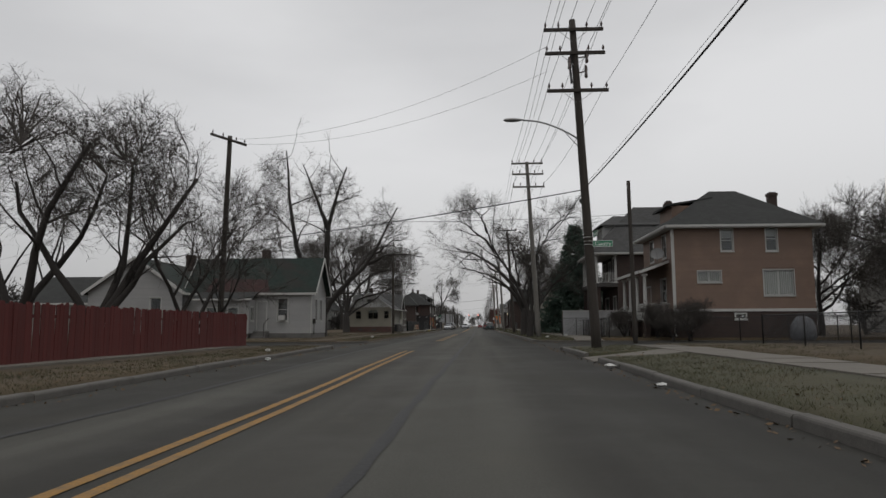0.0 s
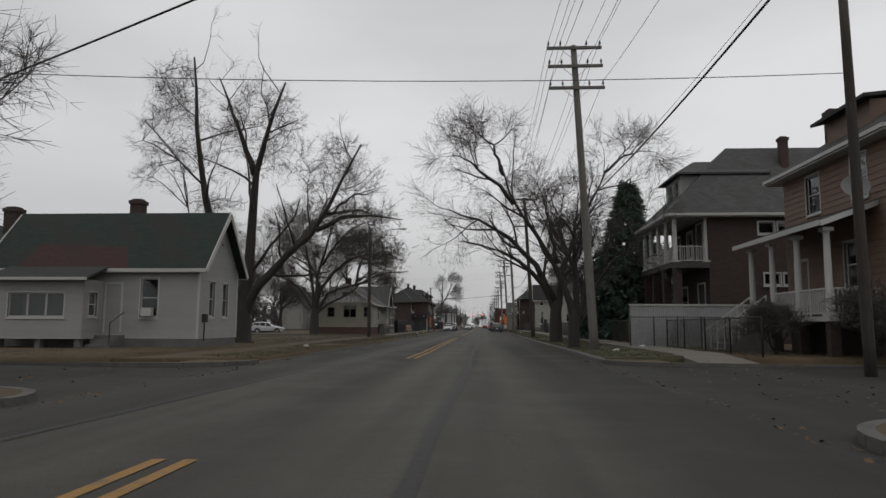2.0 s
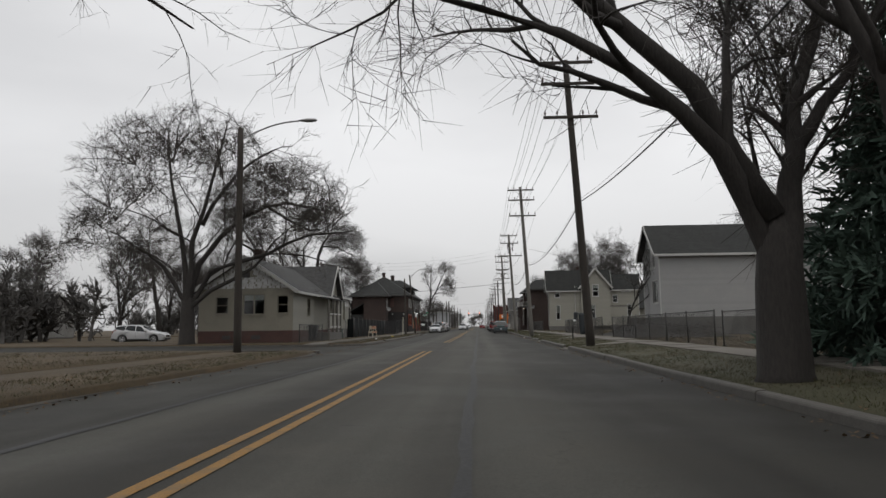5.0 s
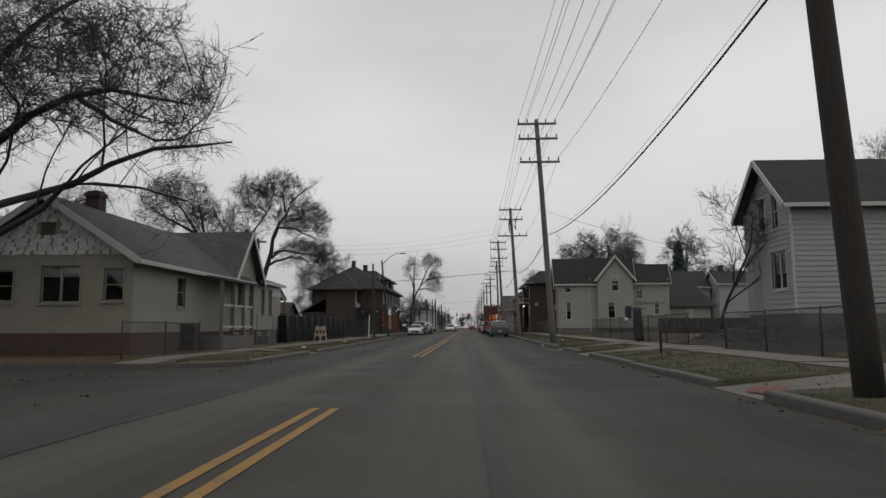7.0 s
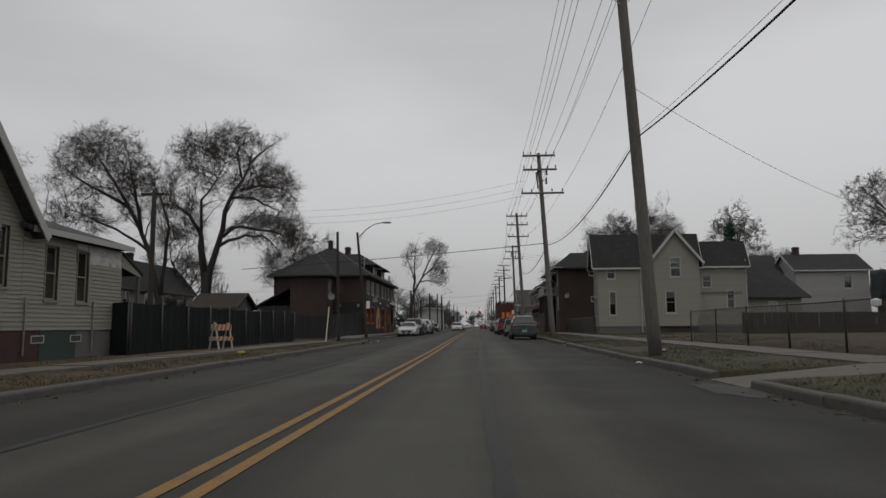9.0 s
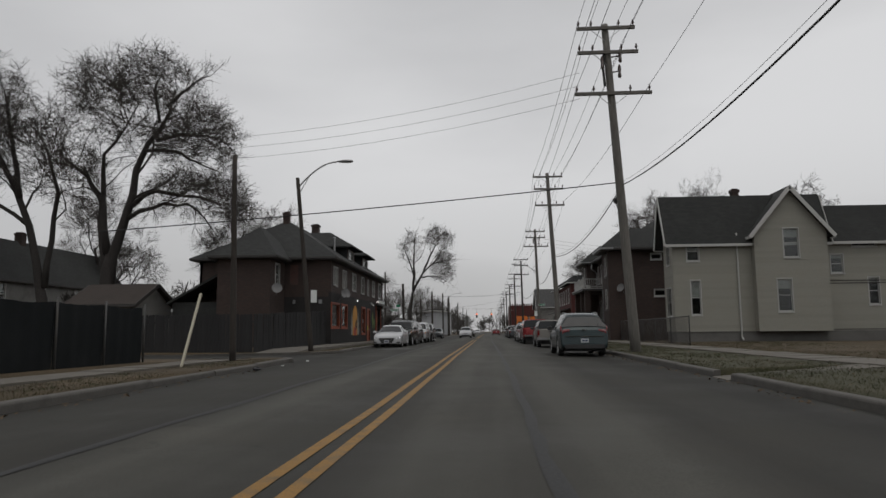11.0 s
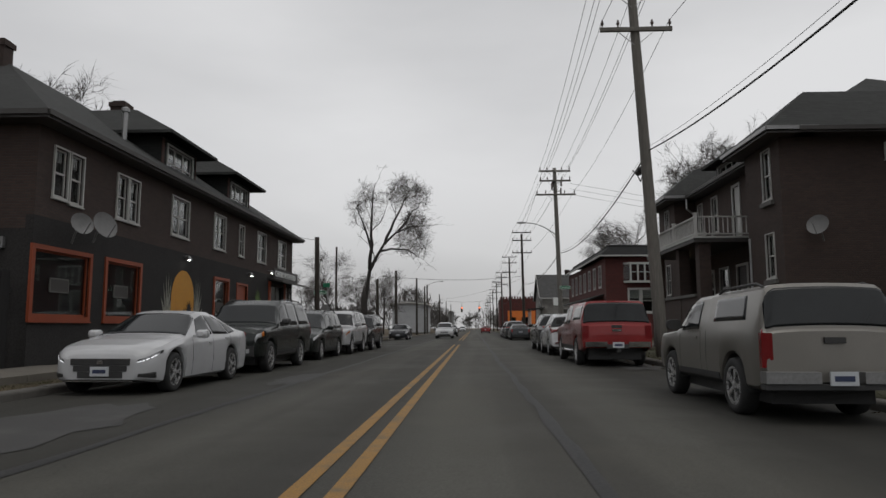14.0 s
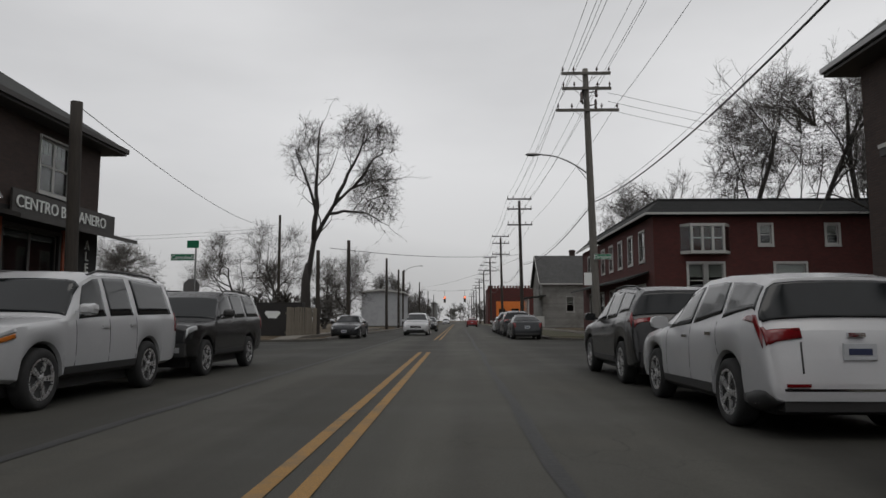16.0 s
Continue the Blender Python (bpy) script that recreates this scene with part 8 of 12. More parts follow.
ACCORD = dict(L=4.88, W=1.86, R=0.345, axles=(0.95, 3.78), sill=0.19, roof=0.66, round=0.27, mirror=(1.78, 1.0), spokes=5,
              top=[(0, 0.60), (0.03, 0.68), (0.1, 0.75), (0.3, 0.82), (0.8, 0.91), (1.35, 0.98), (1.5, 1.0), (2.25, 1.37), (2.6, 1.45), (3.1, 1.45), (3.6, 1.36), (4.1, 1.17), (4.4, 1.08), (4.7, 1.06), (4.82, 0.98), (4.88, 0.55)],
              belt=[(0, 0.58), (0.3, 0.70), (0.9, 0.82), (1.5, 0.90), (3.0, 0.94), (4.4, 1.0)], seams=(1.65, 2.65, 3.6), handles=(2.5, 3.4),
              glass=[("windscreen", [(1.52, 6.6), (2.28, 6.8), (2.28, 10), (1.52, 10)]), ("rear_window", [(3.55, 7.2), (4.3, 7.2), (4.3, 10), (3.55, 10)]),
                     ("side_window", [(1.85, 5.2), (2.68, 5.2), (2.68, 6.85), (2.3, 6.75)]), ("side_window", [(2.74, 5.2), (3.55, 5.1), (3.4, 6.82), (2.74, 6.87)]), ("side_window", [(3.6, 5.1), (4.0, 5.4), (3.8, 6.2), (3.46, 6.75)])],
              lamps=[("headlamp", [(0.012, 4.2), (0.42, 4.55), (0.5, 5.1), (0.02, 5.0)], BLACK_PLASTIC), ("lamp_lens", [(0.05, 4.55), (0.36, 4.75), (0.4, 5.02), (0.05, 4.9)], CLEAR_LENS), ("daytime_light", [(0.014, 4.2), (0.33, 4.5), (0.33, 4.62), (0.014, 4.34)], HEADLIGHT_ON),
                     ("corner_intake", [(0.02, 1.2), (0.3, 1.3), (0.26, 2.1), (0.02, 1.9)], BLACK_PLASTIC), ("tail_lamp", [(4.6, 4.4), (4.86, 4.4), (4.84, 5.4), (4.6, 5.3)], RED_LENS)],
              front=[("grille", (-0.5, 0.5, -0.16, 0.014, 0.5, 0.585), BLACK_PLASTIC), ("grille", (-0.45, 0.45, -0.16, 0.012, 0.4, 0.497), BLACK_PLASTIC), ("lower_grille", (-0.38, 0.38, -0.16, 0.01, 0.29, 0.397), BLACK_PLASTIC), ("grille_bar", (-0.5, 0.5, -0.12, 0.018, 0.585, 0.61), DARK_TRIM),
                     ("front_lip", (-0.56, 0.56, -0.12, 0.02, 0.235, 0.255), CHROME), ("badge", (-0.05, 0.05, 0.0, 0.024, 0.52, 0.58), CHROME)],
              plates=[(-1, 0.40, 0.0, 0.03)])
BIG_SUV = dict(L=5.25, W=2.0, R=0.39, axles=(0.9, 3.92), sill=0.36, roof=0.78, tuck=0.975, round=0.13, sillband=1, rails=(2.4, 4.7), mirror=(1.75, 1.28), dark_mirror=True, spokes=5,
               top=[(0, 0.8), (0.04, 1.0), (0.15, 1.1), (1.45, 1.2), (2.0, 1.72), (2.4, 1.86), (3.5, 1.9), (4.9, 1.86), (5.0, 1.8), (5.12, 1.3), (5.2, 1.15), (5.25, 0.6)],
               belt=[(0, 0.95), (0.3, 1.04), (1.5, 1.12), (5.0, 1.2)], seams=(1.65, 2.65, 3.6), handles=(2.5, 3.4),
               glass=[("windscreen", [(1.5, 6.7), (2.02, 7.2), (2.02, 10), (1.5, 10)]), ("rear_window", [(5.0, 6.4), (5.11, 6.2), (5.11, 10), (5.0, 10)]),
                      ("side_window", [(1.75, 5.1), (2.58, 5.1), (2.58, 6.85), (2.1, 6.75)]), ("side_window", [(2.7, 5.1), (3.52, 5.1), (3.52, 6.9), (2.7, 6.9)]), ("side_window", [(3.68, 5.1), (4.85, 5.1), (4.75, 6.85), (3.68, 6.9)])],
               lamps=[("headlamp", [(0.012, 3.7), (0.18, 3.7), (0.18, 4.85), (0.012, 4.85)], CLEAR_LENS), ("turn_lamp", [(0.185, 3.7), (0.3, 3.75), (0.3, 4.85), (0.185, 4.85)], AMBER_LENS), ("tail_lamp", [(5.0, 3.2), (5.18, 3.2), (5.15, 5.2), (5.02, 5.2)], RED_LENS)],
               front=[("grille", (-0.5, 0.5, -0.14, 0.02, 0.74, 0.97), BLACK_PLASTIC), ("grille_trim", (-0.52, 0.52, -0.14, 0.03, 0.972, 0.995), CHROME), ("grille_trim", (-0.53, -0.5, -0.14, 0.03, 0.74, 0.97), CHROME), ("grille_trim", (0.5, 0.53, -0.14, 0.03, 0.74, 0.97), CHROME), ("bumper", (-0.82, 0.82, -0.25, 0.05, 0.42, 0.68), BLACK_PLASTIC),
                      ("fog_lamp", (-0.72, -0.55, 0.0, 0.06, 0.5, 0.6), CLEAR_LENS), ("fog_lamp", (0.55, 0.72, 0.0, 0.06, 0.5, 0.6), CLEAR_LENS)],
               plates=[(-1, 0.58, 0.0, 0.07)])
SUBURBAN = dict(BIG_SUV, L=5.55, axles=(0.92, 4.22), W=2.0, chrome=False, rails=(2.4, 5.0), dark_mirror=False,
                top=[(0, 0.8), (0.04, 0.98), (0.15, 1.08), (1.5, 1.18), (2.05, 1.7), (2.45, 1.84), (3.6, 1.88), (5.2, 1.84), (5.3, 1.78), (5.42, 1.3), (5.5, 1.12), (5.55, 0.6)],
                seams=(1.7, 2.7, 3.65), handles=(2.55, 3.5),
                glass=[("windscreen", [(1.55, 6.7), (2.07, 6.8), (2.07, 10), (1.55, 10)]), ("rear_window", [(5.3, 6.4), (5.41, 6.2), (5.41, 10), (5.3, 10)]),
                       ("side_window", [(1.8, 5.1), (2.62, 5.1), (2.62, 6.85), (2.15, 6.75)]), ("side_window", [(2.76, 5.1), (3.56, 5.1), (3.5, 6.9), (2.76, 6.9)]), ("side_window", [(3.74, 5.1), (5.15, 5.1), (5.05, 6.85), (3.7, 6.9)])],
                lamps=[("headlamp", [(0.02, 4.3), (0.32, 4.4), (0.31, 5.0), (0.04, 5.2)], CLEAR_LENS), ("turn_lamp", [(0.02, 3.7), (0.3, 3.8), (0.3, 4.25), (0.03, 4.2)], AMBER_LENS), ("tail_lamp", [(5.3, 3.2), (5.48, 3.2), (5.45, 5.2), (5.32, 5.2)], RED_LENS)],
                front=[("grille", (-0.55, 0.55, -0.14, 0.015, 0.72, 0.96), BLACK_PLASTIC), ("grille_bar", (-0.58, 0.58, 0.0, 0.03, 0.82, 0.87), CHROME), ("bumper", (-0.84, 0.84, -0.25, 0.06, 0.42, 0.66), paint("white", (0.47, 0.475, 0.485), 0.22, 0.0))])
EXPLORER = dict(BIG_SUV, L=4.85, axles=(0.88, 3.74), W=1.88, R=0.37,
                top=[(0, 0.78), (0.04, 0.96), (0.15, 1.04), (1.35, 1.12), (1.95, 1.62), (2.3, 1.76), (3.3, 1.8), (4.5, 1.76), (4.6, 1.7), (4.72, 1.25), (4.8, 1.1), (4.85, 0.6)],
                seams=(1.6, 2.55, 3.45), handles=(2.4, 3.3), rails=(2.2, 4.4),
                glass=[("windscreen", [(1.42, 6.7), (1.97, 6.8), (1.97, 10), (1.42, 10)]), ("rear_window", [(4.6, 6.4), (4.71, 6.2), (4.71, 10), (4.6, 10)]),
                       ("side_window", [(1.65, 5.1), (2.5, 5.1), (2.5, 6.85), (2.0, 6.75)]), ("side_window", [(2.6, 5.1), (3.4, 5.1), (3.4, 6.9), (2.6, 6.9)]), ("side_window", [(3.52, 5.1), (4.45, 5.1), (4.35, 6.85), (3.52, 6.9)])],
                lamps=[("headlamp", [(0.02, 3.8), (0.32, 4.0), (0.31, 4.9), (0.04, 5.2)], CLEAR_LENS), ("tail_lamp", [(4.6, 3.2), (4.78, 3.2), (4.75, 5.2), (4.62, 5.2)], RED_LENS)])
MINIVAN = dict(BIG_SUV, L=4.95, W=1.84, R=0.345, axles=(0.95, 3.98), sill=0.24, roof=0.74, round=0.12, rails=(2.2, 4.5), dark_mirror=False, mirror=(1.75, 1.12),
               top=[(0, 0.66), (0.05, 0.82), (0.25, 0.93), (1.15, 1.08), (2.0, 1.62), (2.4, 1.73), (3.4, 1.77), (4.6, 1.72), (4.7, 1.66), (4.84, 1.15), (4.9, 1.0), (4.95, 0.55)],
               belt=[(0, 0.72), (0.4, 0.86), (1.3, 1.0), (4.7, 1.08)], seams=(1.7, 2.7, 3.75), handles=(2.5, 2.85),
               glass=[("windscreen", [(1.22, 6.7), (2.02, 6.8), (2.02, 10), (1.22, 10)]), ("rear_window", [(4.7, 6.4), (4.83, 6.2), (4.83, 10), (4.7, 10)]),
                      ("side_window", [(1.7, 5.1), (2.65, 5.1), (2.65, 6.85), (2.15, 6.75)]), ("side_window", [(2.75, 5.1), (3.68, 5.1), (3.68, 6.9), (2.75, 6.9)]), ("side_window", [(3.78, 5.1), (4.6, 5.1), (4.5, 6.85), (3.78, 6.9)])],
               lamps=[("headlamp", [(0.03, 4.0), (0.5, 4.3), (0.48, 5.1), (0.06, 5.4)], CLEAR_LENS), ("tail_lamp", [(4.7, 3.4), (4.88, 3.4), (4.85, 5.2), (4.72, 5.2)], RED_LENS)],
               front=[("grille", (-0.4, 0.4, -0.15, 0.01, 0.62, 0.76), CHROME), ("bumper", (-0.7, 0.7, -0.2, 0.02, 0.32, 0.5), BLACK_PLASTIC)], plates=[(-1, 0.45, 0.0, 0.03)])
SEDAN = dict(ACCORD, L=4.7, W=1.8, axles=(0.92, 3.62), R=0.33,
             top=[(0, 0.6), (0.05, 0.72), (0.25, 0.82), (1.35, 0.98), (2.15, 1.38), (2.5, 1.45), (3.1, 1.44), (3.6, 1.3), (4.1, 1.08), (4.5, 1.05), (4.63, 0.97), (4.7, 0.55)],
             belt=[(0, 0.62), (0.4, 0.74), (1.4, 0.9), (4.2, 1.0)], seams=(1.55, 2.5, 3.4), handles=(2.35, 3.2),
             glass=[("windscreen", [(1.42, 6.7), (2.17, 6.8), (2.17, 10), (1.42, 10)]), ("rear_window", [(3.55, 7.2), (4.08, 7.2), (4.08, 10), (3.55, 10)]),
                    ("side_window", [(1.7, 5.1), (2.52, 5.1), (2.52, 6.85), (2.2, 6.7)]), ("side_window", [(2.6, 5.1), (3.5, 5.3), (3.3, 6.8), (2.6, 6.9)])],
             lamps=[("headlamp", [(0.03, 4.0), (0.5, 4.4), (0.48, 5.2), (0.06, 5.5)], CLEAR_LENS), ("tail_lamp", [(4.45, 4.1), (4.68, 4.1), (4.66, 5.6), (4.5, 5.4)], RED_LENS), ("tail_lamp", [(4.64, 5.2), (4.68, 5.2), (4.66, 8.0), (4.61, 8.0)], RED_LENS)],
             front=[("grille", (-0.4, 0.4, -0.15, 0.01, 0.42, 0.6), BLACK_PLASTIC)], rear=[("bumper_trim", (-0.7, 0.7, -0.06, 0.01, 0.28, 0.4), BLACK_PLASTIC)], plates=[(1, 0.72, 0.0, 0.0), (-1, 0.45, 0.0, 0.03)])
CROSSOVER = dict(EQUINOX, lamps=[("headlamp", [(0.03, 4.0), (0.45, 4.3), (0.43, 5.2), (0.06, 5.5)], CLEAR_LENS)] + EQUINOX["lamps"],
                 front=[("grille", (-0.4, 0.4, -0.15, 0.01, 0.55, 0.72), CHROME), ("bumper", (-0.65, 0.65, -0.2, 0.01, 0.32, 0.45), BLACK_PLASTIC)])
PICKUP = dict(L=5.85, W=2.0, R=0.41, axles=(0.98, 4.63), sill=0.42, roof=0.83, step=1, tuck=0.985, round=0.06, mirror=(1.85, 1.32), dark_mirror=True, spokes=5,
              top=[(0, 0.85), (0.04, 1.08), (0.15, 1.16), (1.45, 1.24), (2.05, 1.75), (2.4, 1.86), (3.5, 1.88), (3.58, 1.86), (3.62, 1.84), (5.55, 1.86), (5.63, 1.8), (5.78, 1.2), (5.82, 1.12), (5.85, 0.62)],
              belt=[(0, 0.9), (0.3, 1.08), (1.5, 1.16), (3.5, 1.2), (5.7, 1.22)], seams=(1.75, 2.75, 3.58, 3.64), handles=(2.6, 3.4), sillband=1,
              glass=[("windscreen", [(1.52, 6.7), (2.07, 6.8), (2.07, 10), (1.52, 10)]), ("rear_window", [(5.63, 6.15), (5.765, 6.0), (5.765, 10), (5.63, 10)]),
                     ("side_window", [(1.85, 5.1), (2.68, 5.1), (2.68, 6.85), (2.15, 6.75)]), ("side_window", [(2.8, 5.1), (3.46, 5.1), (3.4, 6.85), (2.8, 6.9)]), ("cap_window", [(3.85, 5.35), (5.4, 5.35), (5.3, 6.7), (3.85, 6.7)])],
              lamps=[("tail_lamp", [(5.72, 2.9), (5.83, 2.9), (5.81, 5.0), (5.75, 5.0)], RED_LENS), ("headlamp", [(0.02, 3.9), (0.3, 4.0), (0.29, 5.0), (0.04, 5.2)], CLEAR_LENS)],
              rear=[("tail_lamp", (-0.95, -0.78, -0.09, -0.012, 0.76, 1.16), RED_LENS), ("tail_lamp", (0.78, 0.95, -0.09, -0.012, 0.76, 1.16), RED_LENS), ("tailgate_handle", (-0.14, 0.14, -0.09, -0.02, 1.09, 1.17), BLACK_PLASTIC), ("bumper", (-0.9, -0.3, -0.04, 0.11, 0.56, 0.71), CHROME), ("bumper", (0.3, 0.9, -0.04, 0.11, 0.56, 0.71), CHROME), ("bumper_step", (-0.3, 0.3, -0.04, 0.15, 0.52, 0.64), BLACK_PLASTIC),
                    ("badge", (-0.13, 0.13, -0.03, 0.02, 1.0, 1.06), CHROME), ("tow_hitch", (-0.05, 0.05, 0.0, 0.24, 0.42, 0.5), BLACK_PLASTIC)],
              plates=[(1, 0.62, 0.0, 0.165)])
SMALL_PICKUP = dict(PICKUP, L=5.27, W=1.63, step=0, roof=0.84, R=0.36, axles=(0.87, 4.07), sill=0.36,
                    top=[(0, 0.75), (0.04, 0.95), (0.15, 1.02), (1.3, 1.06), (1.85, 1.48), (2.2, 1.57), (2.75, 1.58), (2.95, 1.58), (3.0, 1.6), (5.0, 1.62), (5.07, 1.57), (5.2, 1.08), (5.24, 1.05), (5.27, 0.58)],
                    belt=[(0, 0.8), (0.3, 0.96), (1.3, 1.03), (3.0, 1.06), (5.1, 1.08)], seams=(1.55, 2.7, 2.97), handles=(2.45,), mirror=(1.7, 1.15), rails=(3.2, 4.9),
                    glass=[("windscreen", [(1.36, 6.7), (1.87, 6.8), (1.87, 10), (1.36, 10)]), ("rear_window", [(5.07, 6.1), (5.19, 6.0), (5.19, 10), (5.07, 10)]),
                           ("side_window", [(1.68, 5.1), (2.62, 5.1), (2.6, 6.85), (1.98, 6.75)]), ("cap_window", [(3.3, 5.4), (4.6, 5.4), (4.5, 6.7), (3.3, 6.7)])],
                    lamps=[("tail_lamp", [(5.15, 2.9), (5.25, 2.9), (5.23, 5.0), (5.17, 5.0)], RED_LENS)],
                    rear=[("tail_lamp", (-0.83, -0.7, -0.08, -0.01, 0.64, 1.04), RED_LENS), ("tail_lamp", (0.7, 0.83, -0.08, -0.01, 0.64, 1.04), RED_LENS), ("bumper", (-0.85, -0.24, -0.04, 0.14, 0.47, 0.6), GALV), ("bumper", (0.24, 0.85, -0.04, 0.14, 0.47, 0.6), GALV), ("bumper_step", (-0.85, 0.85, -0.04, 0.12, 0.4, 0.46), BLACK_PLASTIC), ("tailgate_handle", (-0.12, 0.12, -0.05, 0.012, 0.92, 0.99), BLACK_PLASTIC)],
                    plates=[(1, 0.53, 0.0, 0.16)])



def shortened(c, k):
    """The same vehicle with its length scaled by k."""
    d = dict(c, L=c["L"] * k, axles=tuple(a * k for a in c["axles"]))
    for key in ("top", "belt"):
        d[key] = [(s * k, z) for s, z in c[key]]
    for key in ("seams", "handles", "rails"):
        if key in c:
            d[key] = tuple(s * k for s in c[key])
    if "mirror" in c:
        d["mirror"] = (c["mirror"][0] * k, c["mirror"][1])
    d["glass"] = [(n, [(s * k, q) for s, q in cs]) for n, cs in c["glass"]]
    d["lamps"] = [(n, [(s * k, q) for s, q in cs], m) for n, cs, m in c["lamps"]]
    return d


def nosed(c, d):
    """The same vehicle with d metres less ahead of its front wheels."""
    def at(s):
        return s * (1 - d / 0.6) if s < 0.6 else s - d
    c2 = dict(c, L=c["L"] - d, axles=tuple(at(a) for a in c["axles"]), mirror=(at(c["mirror"][0]), c["mirror"][1]))
    for key in ("top", "belt"):
        c2[key] = [(at(s), z) for s, z in c[key]]
    for key in ("seams", "handles"):
        c2[key] = tuple(at(s) for s in c[key])
    c2["glass"] = [(n, [(at(s), q) for s, q in cs]) for n, cs in c["glass"]]
    c2["lamps"] = [(n, [(at(s), q) for s, q in cs], m) for n, cs, m in c["lamps"]]
    return c2


TEAL, SILVER, RED, WHITE, BLACK = paint("teal", (0.011, 0.026, 0.028)), paint("silver", (0.2, 0.19, 0.172), 0.35, 0.5), paint("red", (0.19, 0.011, 0.011)), paint("white", (0.47, 0.475, 0.485), 0.22, 0.0), paint("black", (0.016, 0.016, 0.017))
GREEN_BLACK, GREY_GREEN, GREY = paint("green_black", (0.014, 0.018, 0.016)), paint("grey_green", (0.026, 0.030, 0.028), 0.3, 0.5), paint("grey", (0.035, 0.037, 0.04), 0.3, 0.5)
ROW = "vehicles parked along the street"


def park(kind, label, x, front_axle, c, color, away, group=ROW, category="car"):
    """Places a vehicle by its front axle; away: it faces along the camera's way."""
    d = (c["L"] / 2 - c["axles"][0]) / PLAN
    y = front_axle - d if away else front_axle + d
    return vehicle(kind, label, category, x, y, c, color, 180 if away else 0, group)


park("suv", "dark teal seven-seat SUV parked at the kerb", 2.91, 145.55, TRAVERSE, TEAL, True)
park("pickup_truck", "silver compact pickup with a bed cap and roof rack", 2.84, 157.2, shortened(SMALL_PICKUP, 0.87), SILVER, True, category="pickup")
park("pickup_truck", "red pickup truck with a matching bed cap", 2.73, 168.28, PICKUP, RED, True, category="pickup")
park("suv", "white crossover with red tail lamps at the kerb", 2.62, 173.93, EQUINOX, WHITE, True)
park("suv", "black boxy SUV parked ahead of the white crossover", 2.68, 178.52, JEEP, BLACK, True)
park("sedan", "dark grey sedan parked past the side street", 2.78, 203.6, SEDAN, GREY, True)
park("suv", "black SUV parked ahead of the grey sedan", 2.8, 209.8, JEEP, BLACK, True)
park("suv", "dark SUV in the parked row", 2.85, 216.2, JEEP, GREY, True)
park("sedan", "white sedan in the parked row", 2.85, 222.5, SEDAN, WHITE, True)
park("sedan", "dark red sedan standing far down the road", 1.2, 268.0, SEDAN, RED, True)
park("sedan", "white sedan with lit front lamps at the kerb", -6.27, 157.23, nosed(ACCORD, 0.13), WHITE, False)
park("suv", "black-green full-size SUV parked behind the white sedan", -6.25, 162.02, BIG_SUV, GREEN_BLACK, False)
park("minivan", "dark grey-green minivan with clear headlamps", -6.34, 167.91, MINIVAN, GREY_GREEN, False, category="minivan")
park("suv", "long white SUV with roof rails and amber lamps", -6.25, 172.41, shortened(SUBURBAN, 0.905), WHITE, False)
park("suv", "black SUV parked at the end of the row", -6.12, 177.22, EXPLORER, BLACK, False)
park("sedan", "dark sedan parked past the side street", -6.9, 202.5, SEDAN, GREY, False)
park("suv", "silver-white crossover in the oncoming lane", -3.5, 209.5, CROSSOVER, WHITE, False, group="cars on the road")
park("sedan", "dark sedan with lit lamps behind the crossover", -3.4, 224.5, SEDAN, BLACK, False, group="cars on the road")
park("sedan", "distant pale sedan on the road", -3.8, 330.0, SEDAN, WHITE, False, group="cars on the road")
park("sedan", "distant dark sedan on the road", -4.0, 352.0, SEDAN, BLACK, False, group="cars on the road")
vehicle("suv", "white crossover parked on the grass lot", "car", -26.5, 109.5, CROSSOVER, WHITE, 95)
vehicle("van", "white delivery van beside the clapboard house", "van", -20.5, 66.5, MINIVAN, WHITE, 60)
vehicle("suv", "white SUV standing on the side street", "car", 29.0, 43.0, EXPLORER, WHITE, 70)
vehicle("pickup_truck", "white pickup standing on the side street", "pickup", 27.0, 39.5, PICKUP, WHITE, 75)
vehicle("suv", "black SUV parked in the back lot", "car", 25.5, 116.5, EXPLORER, BLACK, 80)


# ---- trees ----
def mesh_np(name, verts, quads, material, smooth=False):
    me = bpy.data.meshes.new(name)
    me.vertices.add(len(verts))
    me.vertices.foreach_set("co", np.ascontiguousarray(verts, dtype=np.float32).ravel())
    nq = len(quads)
    me.loops.add(nq * 4)
    me.loops.foreach_set("vertex_index", np.ascontiguousarray(quads, dtype=np.int32).ravel())
    me.polygons.add(nq)
    me.polygons.foreach_set("loop_start", np.arange(0, nq * 4, 4, dtype=np.int32))
    me.polygons.foreach_set("use_smooth", np.full(nq, smooth, dtype=bool))
    me.materials.append(material)
    me.update(calc_edges=True)
    return me


